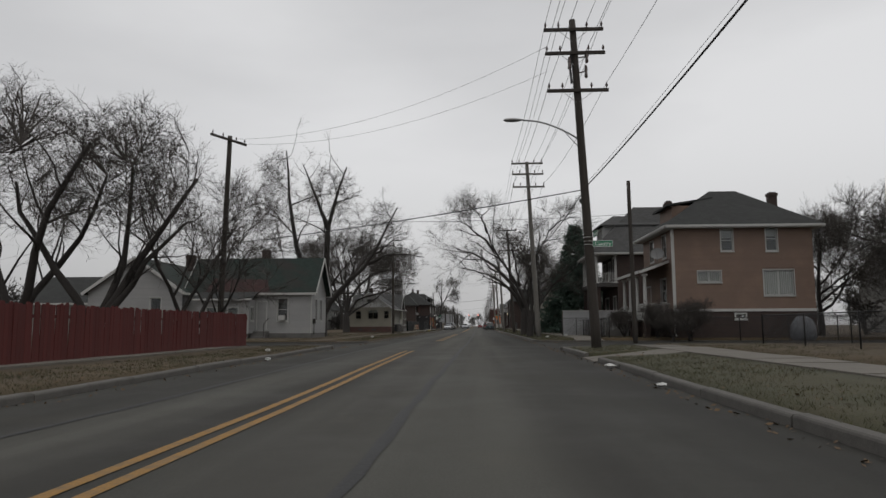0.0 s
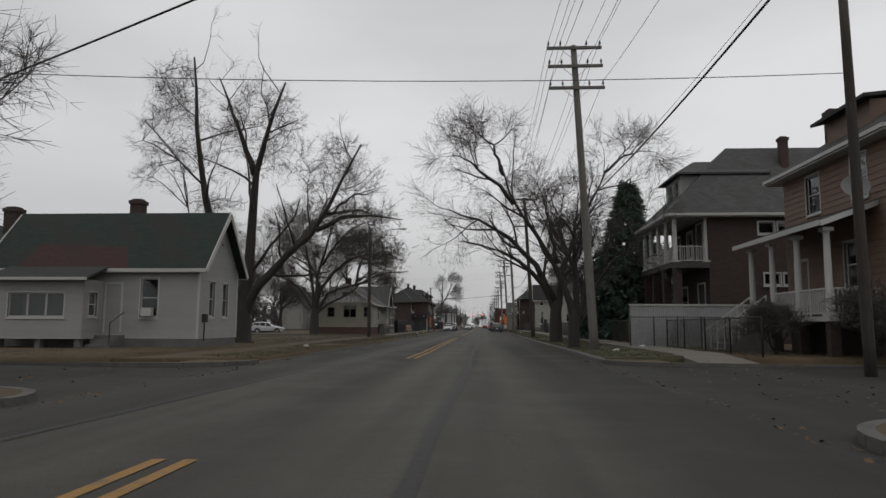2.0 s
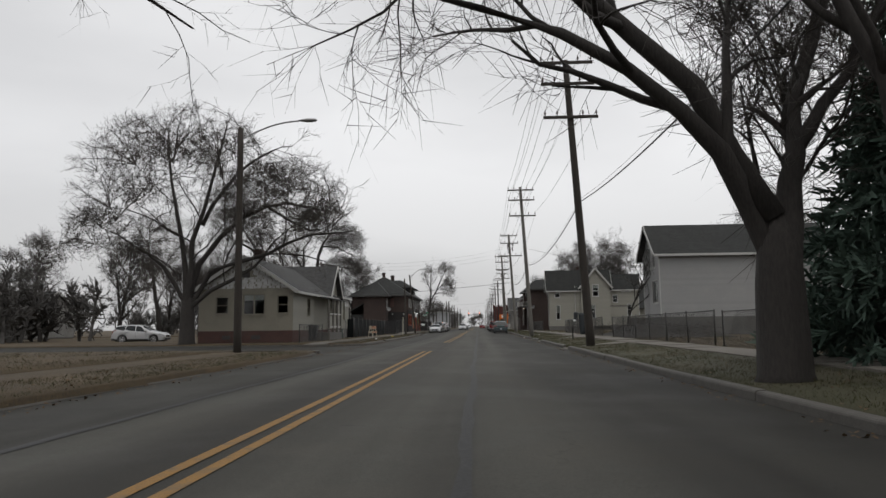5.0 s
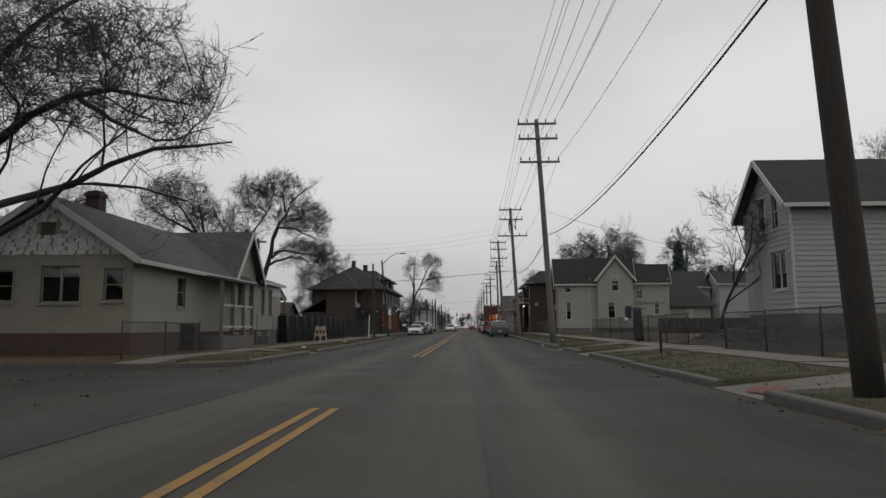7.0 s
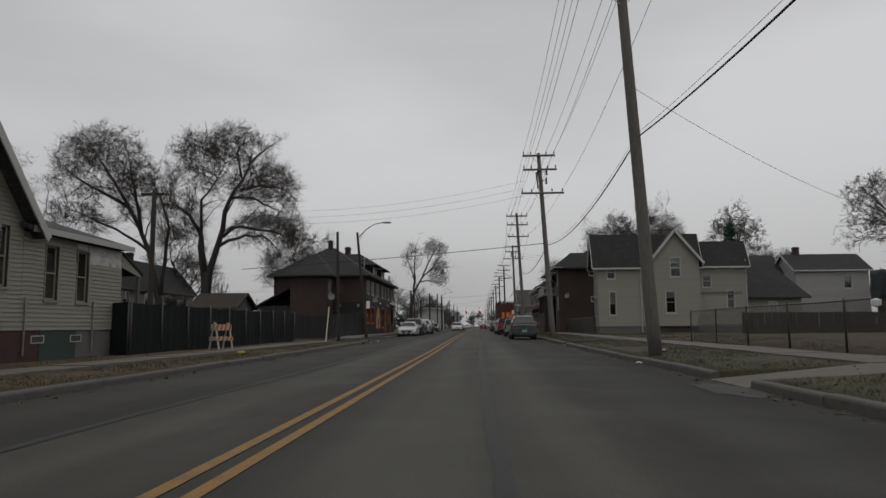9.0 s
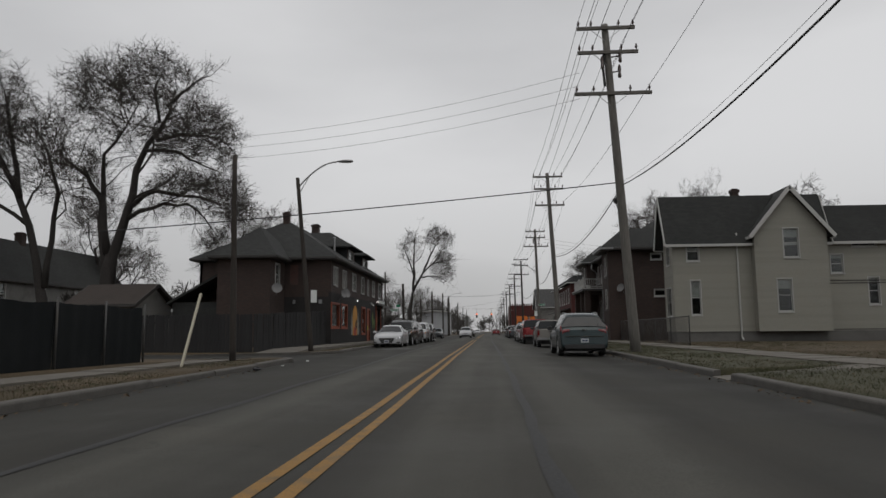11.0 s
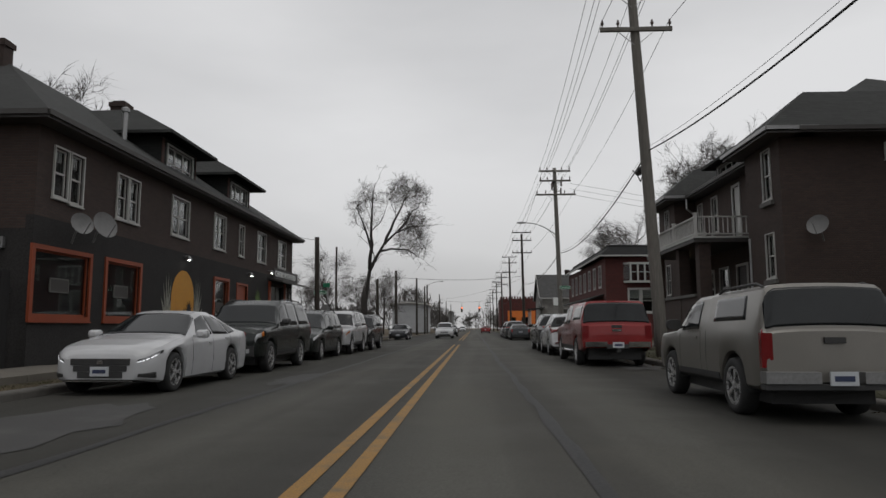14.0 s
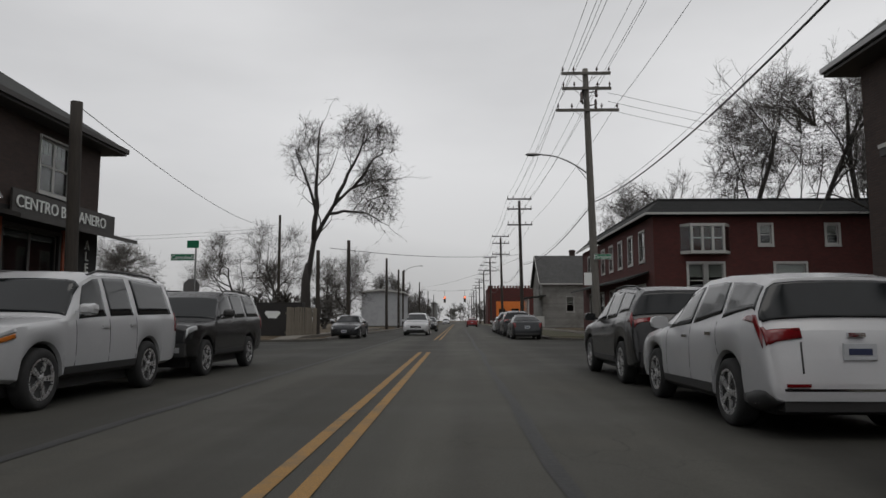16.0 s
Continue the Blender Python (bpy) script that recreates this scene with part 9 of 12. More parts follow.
def prisms(P, R):
    """Three-sided tubes along many polylines at once. P: (n, k, 3) points, R: (n, k) radii."""
    n, k, _ = P.shape
    d = P[:, -1] - P[:, 0]
    d /= np.linalg.norm(d, axis=1, keepdims=True) + 1e-9
    ref = np.where(np.abs(d[:, 2:3]) < 0.9, np.array([[0.0, 0.0, 1.0]]), np.array([[1.0, 0.0, 0.0]]))
    a = np.cross(d, ref)
    a /= np.linalg.norm(a, axis=1, keepdims=True) + 1e-9
    b = np.cross(d, a)
    rings = []
    for j in range(3):
        t = 2 * math.pi * j / 3
        rings.append(P + (a * math.cos(t) + b * math.sin(t))[:, None, :] * R[:, :, None])
    V = np.stack(rings, axis=2).reshape(-1, 3)
    i0 = (np.arange(n)[:, None, None] * k + np.arange(k - 1)[None, :, None]) * 3
    j0, j1 = np.arange(3)[None, None, :], (np.arange(3) + 1)[None, None, :] % 3
    Q = np.stack([i0 + j0, i0 + j1, i0 + 3 + j1, i0 + 3 + j0], axis=-1).reshape(-1, 4)
    return V, Q


def ribbons(P, R, rs):
    """The finest shoots: two-sided slivers along many polylines."""
    n, k, _ = P.shape
    d = P[:, -1] - P[:, 0]
    d /= np.linalg.norm(d, axis=1, keepdims=True) + 1e-9
    a = np.cross(d, rs.normal(0, 1, (n, 3)))
    a /= np.linalg.norm(a, axis=1, keepdims=True) + 1e-9
    V = np.stack([P - a[:, None, :] * R[:, :, None] * 1.3, P + a[:, None, :] * R[:, :, None] * 1.3], axis=2).reshape(-1, 3)
    i0 = np.arange(n)[:, None] * k * 2 + np.arange(k - 1)[None, :] * 2
    Q = np.stack([i0, i0 + 1, i0 + 3, i0 + 2], axis=-1).reshape(-1, 4)
    return V, Q


def sprout(rs, P0, D0, n_each, length, spread, radius, droop=0.0, up=0.0, seg=3, along=(0.25, 1.0)):
    """New shoots from many parent polylines: P0 (n, k, 3) points, D0 (n, 3) directions."""
    n, k, _ = P0.shape
    idx = np.repeat(np.arange(n), n_each)
    m = len(idx)
    t = rs.uniform(along[0], along[1], m) * (k - 1)
    i = np.minimum(t.astype(int), k - 2)
    f = (t - i)[:, None]
    start = P0[idx, i] * (1 - f) + P0[idx, i + 1] * f
    d = D0[idx] + rs.normal(0, spread, (m, 3))
    d[:, 2] += up
    d /= np.linalg.norm(d, axis=1, keepdims=True) + 1e-9
    ln = length * rs.uniform(0.5, 1.25, m)
    pts = [start]
    cur, dd = start, d
    for _ in range(seg):
        dd = dd + rs.normal(0, 0.18, (m, 3))
        dd[:, 2] += -droop + 0.0
        dd /= np.linalg.norm(dd, axis=1, keepdims=True) + 1e-9
        cur = cur + dd * (ln / seg)[:, None]
        pts.append(cur)
    P = np.stack(pts, axis=1)
    R = np.linspace(1.0, 0.35, seg + 1)[None, :] * (radius * rs.uniform(0.7, 1.2, m))[:, None]
    return P, R, d


def boughs(rs, spine, crown):
    """Boughs from the limbs to points spread through rounded crowns (x, y, z, rx, ry, rz, count), long ones first, then short ones from those."""
    S = np.array(spine)
    out = []
    for share in (0.22, 0.78):
        grown = []
        for cx, cy, cz, rx, ry, rz, n in crown:
            n = max(6, int(n * share))
            u = rs.normal(0, 1, (n, 3))
            u /= np.linalg.norm(u, axis=1, keepdims=True)
            u[:, 2] = np.where(u[:, 2] < -0.6, -u[:, 2], u[:, 2])
            lump = 0.92 + 0.08 * np.sin(u[:, 0] * 5.1 + cx) * np.sin(u[:, 2] * 4.3 + cz)
            T = np.array([[cx, cy, cz]]) + u * (rs.uniform(0.12, 1.0, n) ** 0.45 * lump)[:, None] * np.array([[rx, ry, rz]])
            D = np.linalg.norm(T[:, None, :] - S[None, :, :], axis=2) + 0.6 * np.maximum(0.0, S[None, :, 2] - T[:, None, 2] + 0.5)
            A = S[np.argmin(D, axis=1)]
            ln = np.linalg.norm(T - A, axis=1)[:, None]
            pts = [A]
            for f in (0.3, 0.55, 0.8, 1.0):
                pts.append(A + (T - A) * f + np.array([[0, 0, 1.0]]) * ln * 0.3 * f * (1 - f) + rs.normal(0, 0.05, (n, 3)) * ln * (f if f < 1 else 0.3))
            grown.append(np.stack(pts, axis=1))
        out += grown
        S = np.concatenate([S] + [q[:, 1:].reshape(-1, 3) for q in grown])
    P = np.concatenate(out)
    d = P[:, -1] - P[:, -3]
    ln = np.linalg.norm(P[:, -1] - P[:, 0], axis=1)
    R = np.linspace(1.0, 0.3, 5)[None, :] * np.clip(0.013 * ln + 0.004, 0.008, 0.055)[:, None]
    return P, R, d / (np.linalg.norm(d, axis=1, keepdims=True) + 1e-9)


def tree(x, y, h, label, seed, r=0.3, stems=None, levels=3, kids=(5, 6), spread=0.55, up=0.25, twigs=6, twiglets=4, twig_len=1.1, twig_r=0.008, droop=0.02, name="bare_tree", z=0.1,
         first=0.3, bark=None, twigmat=None, reach=0.62, category="tree", group="", near=None, crown=None):
    rnd, rs = random.Random(seed), np.random.RandomState(seed)
    t = thing(name, x, y, z, label, category, group)
    ORIGIN[t.name] = (x, y, z)
    limbs, ends, spine = [], [], []
    near = y < 70 and abs(x) < 17 if near is None else near
    trunk = Geo()

    def grow(p, d, length, rad, level, into=None, way=None):
        if level == 1:
            into = Geo()
            limbs.append(into)
        n = 7 if level == 0 else 8 if way else 5
        pts, rr = [Vector(p)], [rad]
        d = Vector(d).normalized()
        cur = Vector(p)
        wob = 0.1 if level == 0 else 0.2
        for i in range(n):
            if way:
                k = (i + 1) / n * (len(way) - 1)
                j = min(int(k), len(way) - 2)
                nxt = Vector(way[j]).lerp(Vector(way[j + 1]), k - j) + Vector((rnd.gauss(0, 0.06), rnd.gauss(0, 0.06), rnd.gauss(0, 0.06)))
                d = (nxt - cur).normalized()
                cur = nxt
                pts.append(cur.copy())
                rr.append(rad * (1 - 0.86 * (i + 1) / n))
                continue
            d = d + Vector((rnd.gauss(0, wob), rnd.gauss(0, wob), rnd.gauss(0, wob * 0.6) + (up * 0.25 if level else 0.04)))
            d.normalize()
            cur = cur + d * (length / n)
            pts.append(cur.copy())
            rr.append(rad * (1 - 0.68 * (i + 1) / n))
        if level == 0:
            rr[0] *= 1.45
            rr[1] *= 1.05
        spine.extend(tuple(q) for q in (pts[3:] if level == 0 else pts[1:]))
        (trunk if level == 0 else into).tube(pts, rr, (12, 8, 5, 3, 3)[min(level, 4)], caps=level < 2)
        if level >= levels:
            ends.append((pts, d.copy()))
            return
        if level == levels - 1:
            ends.append((pts[2:] + [pts[-1]] * (n + 1 - len(pts[2:])), d.copy()))
        for c in range(kids[min(level, len(kids) - 1)]):
            k = first + (1 - first) * (c + rnd.random()) / kids[min(level, len(kids) - 1)]
            k = min(k, 0.99)
            i = min(int(k * n), n - 1)
            q = pts[i].lerp(pts[i + 1], k * n - i)
            ang = rnd.uniform(0, 2 * math.pi)
            base = (pts[i + 1] - pts[i]).normalized()
            s = base.cross(Vector((math.cos(ang), math.sin(ang), 0.3))).normalized()
            nd = base * (1 - spread * 0.55) + s * spread * rnd.uniform(0.8, 1.3) + Vector((0, 0, up * 0.5))
            grow(q, nd, length * reach * rnd.uniform(0.7, 1.2) * (1.1 - 0.45 * k), rr[i] * rnd.uniform(0.5, 0.68) * (0.6 if crown else 1.0), level + 1, into)

    if stems:
        hz, trunk_r = stems[0]
        pts = [(x, y, -0.2 + z), (x, y, z + 0.15), (x, y, z + hz * 0.6), (x, y, z + hz * 0.85), (x, y, z + hz + trunk_r)]
        trunk.tube(pts, [trunk_r * 1.5, trunk_r * 1.12, trunk_r * 0.98, trunk_r * 0.8, trunk_r * 0.12], 14)
        for st in stems[1:]:
            if isinstance(st[0], list):
                way, rad = st
                length = sum((Vector(b) - Vector(a)).length for a, b in zip(way, way[1:]))
                if math.hypot(way[0][0] - x, way[0][1] - y) < 0.5 and way[0][2] < z + hz:
                    way = [(x + (way[0][0] - x) * 0.4, y, way[0][2] * 0.45)] + way
                grow(way[0], (0, 0, 1), length, rad, 1, None, way)
                continue
            (dx, dy, dz), length, rad = st
            grow((x + dx * 0.1, y + dy * 0.1, z + hz * 0.6), (dx, dy, dz), length, rad, 1)
    else:
        grow((x, y, z - 0.15), (0, 0, 1), h * 0.78, r, 0)
    part("trunk", trunk, bark or BARK, t, smooth=True)
    for gl in limbs:
        part("limb", gl, bark or BARK, t, smooth=True)
    P0 = np.array([[tuple(q) for q in e[0][:6]] for e in ends])
    D0 = np.array([tuple(e[1]) for e in ends])
    V, Q, off = [], [], 0
    P1, R1, D1 = sprout(rs, P0, D0, int(twigs * 1.3 + 1), twig_len, 0.6, twig_r * 1.1, droop, up * 0.3, 2)
    P2, R2, D2 = sprout(rs, P1, D1, int(twiglets * 1.3 + 1), twig_len * 0.6, 0.6, twig_r * 0.82, droop, up * 0.2, 1)
    round_ones = [(P1, R1), (P2, R2)]
    if crown:
        B, BR, BD = boughs(rs, spine, crown)
        B1, R1b, BD1 = sprout(rs, B, BD, 6, twig_len * 0.8, 0.8, twig_r * 1.05, droop, 0.05, 2, (0.2, 1.0))
        B2, R2b, _ = sprout(rs, B1, BD1, 5, twig_len * 0.45, 0.7, twig_r * 0.75, droop, 0.03, 1, (0.15, 1.0))
        round_ones += [(B, BR), (B1, R1b), (B2, R2b)]
    for P, R in round_ones:
        v, q = prisms(P, R) if P is P1 and near or P.shape[1] == 5 else ribbons(P, R, rs)
        V.append(v)
        Q.append(q + off)
        off += len(v)
    V = np.concatenate(V) - np.array([[x, y, z]])
    ob = new("crown", mesh_np("crown", V, np.concatenate(Q), twigmat or TWIG))
    ob.parent = t
    ob["label"] = "dense fine bare twigs"
    return t


def spruce(x, y, h, r, label, seed, z=0.2, shoots=(16, 9), fat=1.0):
    rnd, rs = random.Random(seed), np.random.RandomState(seed)
    t = thing("spruce_tree", x, y, z, label, "tree")
    g = Geo()
    g.tube([(x, y, z - 0.2), (x, y, z + h * 0.5), (x, y, z + h)], [0.26, 0.15, 0.02], 9)
    part("trunk", g, BARK, t, smooth=True)
    A, B = [], []
    k = 0
    zz = 0.9
    while zz < h - 0.1:
        R = r * (1 - zz / h) ** 1.05 + 0.1
        n = max(5, int(11 * (R / r) + 5))
        for i in range(n):
            a = 2 * math.pi * (i + rnd.random()) / n
            ln = R * rnd.uniform(0.72, 1.12)
            A.append((x, y, z + zz))
            B.append((x + ln * math.cos(a), y + ln * math.sin(a), z + zz - ln * rnd.uniform(0.1, 0.4)))
        zz += 0.26 + 0.012 * h * rnd.random()
    A, B = np.array(A), np.array(B)
    pts = np.stack([A + (B - A) * f for f in (0.1, 0.45, 0.75, 1.0)], axis=1)
    D = (B - A) / np.linalg.norm(B - A, axis=1, keepdims=True)
    R0 = np.linspace(0.035, 0.008, 4)[None, :] * np.ones((len(A), 1))
    P1, R1, D1 = sprout(rs, pts, D, shoots[0], 0.6, 0.5, 0.03 * fat, 0.14, 0.0, 2, (0.12, 1.0))
    P2, R2, D2 = sprout(rs, P1, D1, shoots[1], 0.3, 0.6, 0.026 * fat, 0.1, 0.0, 1, (0.1, 1.0))
    V, Q, off = [], [], 0
    for P, R in ((pts, R0), (P1, R1), (P2, R2)):
        v, q = prisms(P, R) if P is pts else ribbons(P, R * 1.3, rs)
        V.append(v)
        Q.append(q + off)
        off += len(v)
    V = np.concatenate(V) - np.array([[x, y, z]])
    ob = new("crown", mesh_np("crown", V, np.concatenate(Q), NEEDLE))
    ob.parent = t
    ob["label"] = "dense drooping dark needles"


BIG = "large bare tree with a wide crown of fine twigs"
# behind the red fence
DENSE = dict(levels=2, kids=(6, 5, 4), spread=0.6, up=0.2, first=0.25, twigs=5, twiglets=3, twig_len=1.0, twig_r=0.0075, reach=0.4)
tree(-17.2, 33.6, 14.5, "large bare multi-stemmed tree behind the red fence", 11, stems=[(1.4, 0.42), ((-0.35, -0.2, 1), 8.0, 0.22), ((0.25, 0.2, 1), 8.5, 0.24), ((0.7, -0.1, 0.8), 6.5, 0.2), ((0.0, 0.6, 1), 8.0, 0.2)], crown=[(-16.2, 33.6, 7.4, 4.2, 3.6, 4.7, 430)], **DENSE)
tree(-20.6, 33.2, 14.5, BIG, 12, stems=[(1.4, 0.42), ((-0.3, 0.2, 1), 9.0, 0.24), ((0.35, -0.1, 1), 9.5, 0.24), ((0.1, 0.5, 1), 8.5, 0.2), ((-0.8, -0.2, 0.9), 7, 0.2)], crown=[(-21.4, 33.2, 8.0, 4.4, 3.8, 5.2, 430)], **DENSE)
tree(-14.4, 36.8, 9.5, "bare tree leaning over the fence end", 13, stems=[(1.0, 0.22), ((0.6, 0.2, 0.8), 6.0, 0.13), ((-0.2, 0.4, 1), 6.5, 0.13), ((0.95, -0.2, 0.5), 5.5, 0.1), ((0.2, -0.3, 1), 6.5, 0.12)], kids=(6, 6, 5), twigs=6, twiglets=4, twig_len=1.0)
# the great tree past the white house: three stems from one bole
tree(-13.05, 61.9, 15.0, "great bare street tree with three leaning stems", 21, stems=[(2.4, 0.52),
     ([(-13.2, 61.9, 2.3), (-14.4, 61.8, 5.2), (-15.3, 61.7, 8.0), (-15.7, 61.6, 10.6), (-16.2, 61.6, 14.0), (-16.3, 61.6, 16.6)], 0.36),
     ([(-12.95, 61.9, 2.3), (-12.65, 61.8, 5.0), (-12.55, 61.8, 8.0), (-12.5, 61.8, 10.4), (-11.7, 61.7, 12.6), (-10.8, 61.6, 15.0)], 0.42),
     ([(-12.6, 61.8, 9.6), (-13.3, 61.9, 11.5), (-14.2, 62.0, 13.6), (-14.9, 62.0, 15.6)], 0.2),
     ([(-12.75, 61.9, 2.4), (-11.6, 61.8, 3.9), (-10.4, 61.7, 5.0), (-8.8, 61.6, 6.5), (-7.7, 61.5, 8.5), (-6.3, 61.4, 11.2)], 0.34),
     ([(-8.9, 61.6, 6.4), (-7.6, 61.5, 7.0), (-6.2, 61.3, 7.2), (-3.9, 61.0, 6.9)], 0.16), ([(-8.3, 61.6, 7.3), (-7.0, 61.6, 8.2), (-5.4, 61.5, 8.6)], 0.1),
     ([(-10.2, 61.7, 5.2), (-9.9, 64.5, 7.2), (-9.1, 67.5, 8.5), (-8.0, 70.5, 9.0), (-6.8, 72.3, 8.7)], 0.17), ([(-9.6, 65.4, 7.7), (-9.8, 68.0, 9.4), (-9.3, 71.0, 10.2)], 0.1)], levels=2, kids=(8, 6, 4), spread=0.75, up=0.1, twigs=5, twiglets=3, twig_len=0.9, first=0.25, reach=0.4, twig_r=0.0062,
     crown=[(-17.4, 61.8, 11.6, 2.7, 2.6, 5.6, 190), (-12.3, 61.8, 11.6, 3.2, 2.8, 4.0, 170), (-7.9, 61.6, 9.4, 2.3, 2.0, 2.8, 90), (-6.2, 61.4, 6.9, 2.4, 1.6, 1.0, 60), (-14.6, 61.8, 7.0, 2.4, 2.0, 2.0, 50)])
# over the yard by the cream bungalow
tree(-17.7, 97.6, 16.2, "tall spreading bare tree in front of the bungalow", 31, stems=[(3.0, 0.44),
     ([(-17.6, 97.6, 2.4), (-16.4, 97.6, 4.5), (-15.0, 97.6, 5.0), (-12.8, 97.6, 5.64), (-11.4, 97.6, 6.45), (-10.2, 97.6, 6.75), (-8.9, 97.6, 6.8), (-7.6, 97.6, 6.8)], 0.2),
     ([(-17.6, 97.5, 2.2), (-16.2, 97.4, 3.3), (-14.9, 97.4, 4.0), (-13.5, 97.4, 4.85), (-12.8, 97.4, 5.55), (-11.8, 97.4, 5.65), (-10.4, 97.4, 5.55), (-8.9, 97.4, 5.1)], 0.17),
     ([(-17.7, 97.7, 2.8), (-16.9, 97.8, 5.8), (-15.2, 97.8, 7.5), (-13.5, 97.8, 8.4), (-12.0, 97.8, 8.8), (-10.7, 97.8, 8.7), (-9.1, 97.8, 8.2)], 0.24),
     ([(-12.9, 97.8, 8.7), (-11.8, 97.8, 7.8), (-9.9, 97.8, 7.0), (-8.2, 97.8, 7.5)], 0.1),
     ([(-17.7, 97.6, 2.8), (-17.4, 97.7, 6.5), (-16.4, 97.9, 10.5), (-15.6, 98.0, 14.0)], 0.28), ([(-17.0, 97.8, 7.5), (-15.2, 97.9, 10.5), (-13.0, 98.0, 12.2), (-11.4, 98.0, 12.6)], 0.15),
     ([(-17.7, 97.6, 2.8), (-18.3, 97.7, 6.5), (-19.2, 98.0, 10.5), (-19.6, 98.2, 14.2)], 0.26), ([(-17.8, 97.6, 2.6), (-19.4, 97.8, 4.9), (-21.4, 98.0, 6.4), (-23.6, 98.2, 7.6)], 0.2)],
     levels=2, kids=(6, 5, 4), spread=0.72, up=0.14, droop=0.02, first=0.3, twigs=5, twiglets=3, twig_len=1.0, twig_r=0.009, reach=0.4,
     crown=[(-18.4, 97.6, 10.4, 7.6, 5.5, 5.0, 560), (-12.0, 97.6, 8.4, 4.6, 4.0, 3.4, 330), (-23.4, 97.6, 6.6, 3.4, 3.5, 2.6, 120)])
for i, (x, y, h) in enumerate(((-40, 112, 9.5), (-34, 120, 8.5), (-46, 125, 10), (-31, 128, 9), (-52, 118, 9))):
    tree(x, y, h, "small bare tree at the back of the lot", 40 + i, r=0.2, levels=3, kids=(6, 5, 4), spread=0.7, twigs=5, twiglets=3, twig_len=0.9, twig_r=0.01, group="trees behind the lot")
# behind the black fence
YT = 163.0


def ways(*rows):
    """Limbs lying near one upright plane: each row is (radius, (x, z), ...)."""
    return [([(x, YT + 0.04 * k, z) for k, (x, z) in enumerate(row[1:])], row[0]) for row in rows]


tree(-26.7, YT, 19.5, "tall spreading bare tree behind the black fence", 51, stems=[(6.4, 0.52)] + ways(
    (0.4, (-26.5, 6.0), (-26.1, 7.8), (-25.3, 9.9), (-25.1, 11.7), (-24.9, 13.2), (-23.9, 14.8), (-23.3, 15.8), (-22.8, 17.0), (-22.6, 18.3)),
    (0.3, (-26.8, 6.5), (-27.3, 9.6), (-27.7, 10.7), (-28.6, 12.0), (-29.7, 13.0), (-30.7, 13.7)),
    (0.26, (-27.0, 6.2), (-27.4, 8.9), (-27.4, 10.7), (-27.4, 12.5), (-27.4, 13.6), (-26.7, 14.7), (-26.0, 15.8), (-25.3, 17.2)),
    (0.17, (-23.6, 14.5), (-22.6, 14.8), (-21.5, 14.9), (-20.4, 14.9), (-18.9, 14.6), (-17.8, 13.3)), (0.19, (-25.1, 9.9), (-23.9, 10.9), (-22.4, 10.7), (-20.6, 10.4), (-19.1, 10.1), (-18.6, 9.4)),
    (0.18, (-25.4, 9.0), (-24.0, 9.7), (-22.7, 10.0), (-21.3, 10.0), (-20.4, 9.4), (-19.4, 8.0)), (0.13, (-23.4, 15.8), (-23.8, 17.6), (-23.8, 18.7), (-23.2, 19.8)),
    (0.13, (-22.9, 17.0), (-21.6, 18.2), (-20.6, 18.9), (-19.8, 19.3)), (0.14, (-24.4, 13.8), (-22.2, 13.7), (-21.1, 13.2), (-20.3, 12.7), (-18.8, 12.1))),
    levels=2, kids=(5, 5, 4), spread=0.6, up=0.1, droop=0.02, first=0.3, twigs=4, twiglets=3, twig_len=1.3, twig_r=0.0105, reach=0.34,
    crown=[(-25.8, 163.0, 16.2, 6.6, 5.0, 5.5, 520), (-20.4, 163.0, 14.3, 3.3, 4.0, 2.8, 170), (-20.4, 163.0, 10.2, 4.4, 4.0, 2.3, 200), (-29.6, 163.0, 11.6, 3.0, 3.5, 3.2, 120)])
tree(-31.3, YT, 21.0, BIG, 52, stems=[(4.0, 0.42)] + ways(
    (0.36, (-31.4, 4.0), (-32.2, 7.6), (-33.8, 11.2), (-35.8, 14.8), (-38.0, 17.6), (-39.2, 20.0)),
    (0.22, (-33.4, 10.6), (-34.0, 13.5), (-34.6, 16.5), (-35.6, 19.6)), (0.2, (-34.8, 13.0), (-37.6, 14.6), (-40.2, 16.0), (-42.0, 17.6)),
    (0.24, (-31.2, 4.2), (-30.9, 7.5), (-30.6, 10.9), (-31.6, 14.0), (-33.0, 16.6)), (0.16, (-32.6, 8.6), (-35.6, 10.6), (-38.6, 12.0), (-41.0, 12.8))),
    levels=2, kids=(5, 5, 4), spread=0.6, up=0.12, first=0.3, twigs=4, twiglets=3, twig_len=1.3, twig_r=0.0105, reach=0.34,
    crown=[(-37.9, 163.0, 16.2, 5.6, 4.6, 5.8, 460), (-33.6, 163.0, 13.6, 2.9, 3.5, 4.4, 170), (-40.0, 163.0, 11.6, 3.6, 3.5, 2.4, 110)])
tree(-50.0, YT, 20.0, BIG, 53, r=0.4, levels=2, kids=(8, 5), spread=0.6, twigs=4, twiglets=3, twig_len=1.3, reach=0.4, crown=[(-50.0, 163.0, 15.0, 5.5, 5.0, 5.6, 240)])
tree(-21.5, 171.0, 11.5, "bushy bare tree behind the brick building", 55, r=0.22, kids=(8, 6, 5), spread=0.8, twigs=6, twiglets=4, twig_len=1.0, first=0.2)
for i, (x, y, h) in enumerate(((-50, 150, 12), (-36, 180, 12), (-52, 170, 13), (-33, 137, 9))):
    tree(x, y, h, BIG, 60 + i, r=0.3, kids=(7, 5, 4), spread=0.7, twigs=5, twiglets=4, twig_len=1.2, twig_r=0.011, group="trees behind the houses")
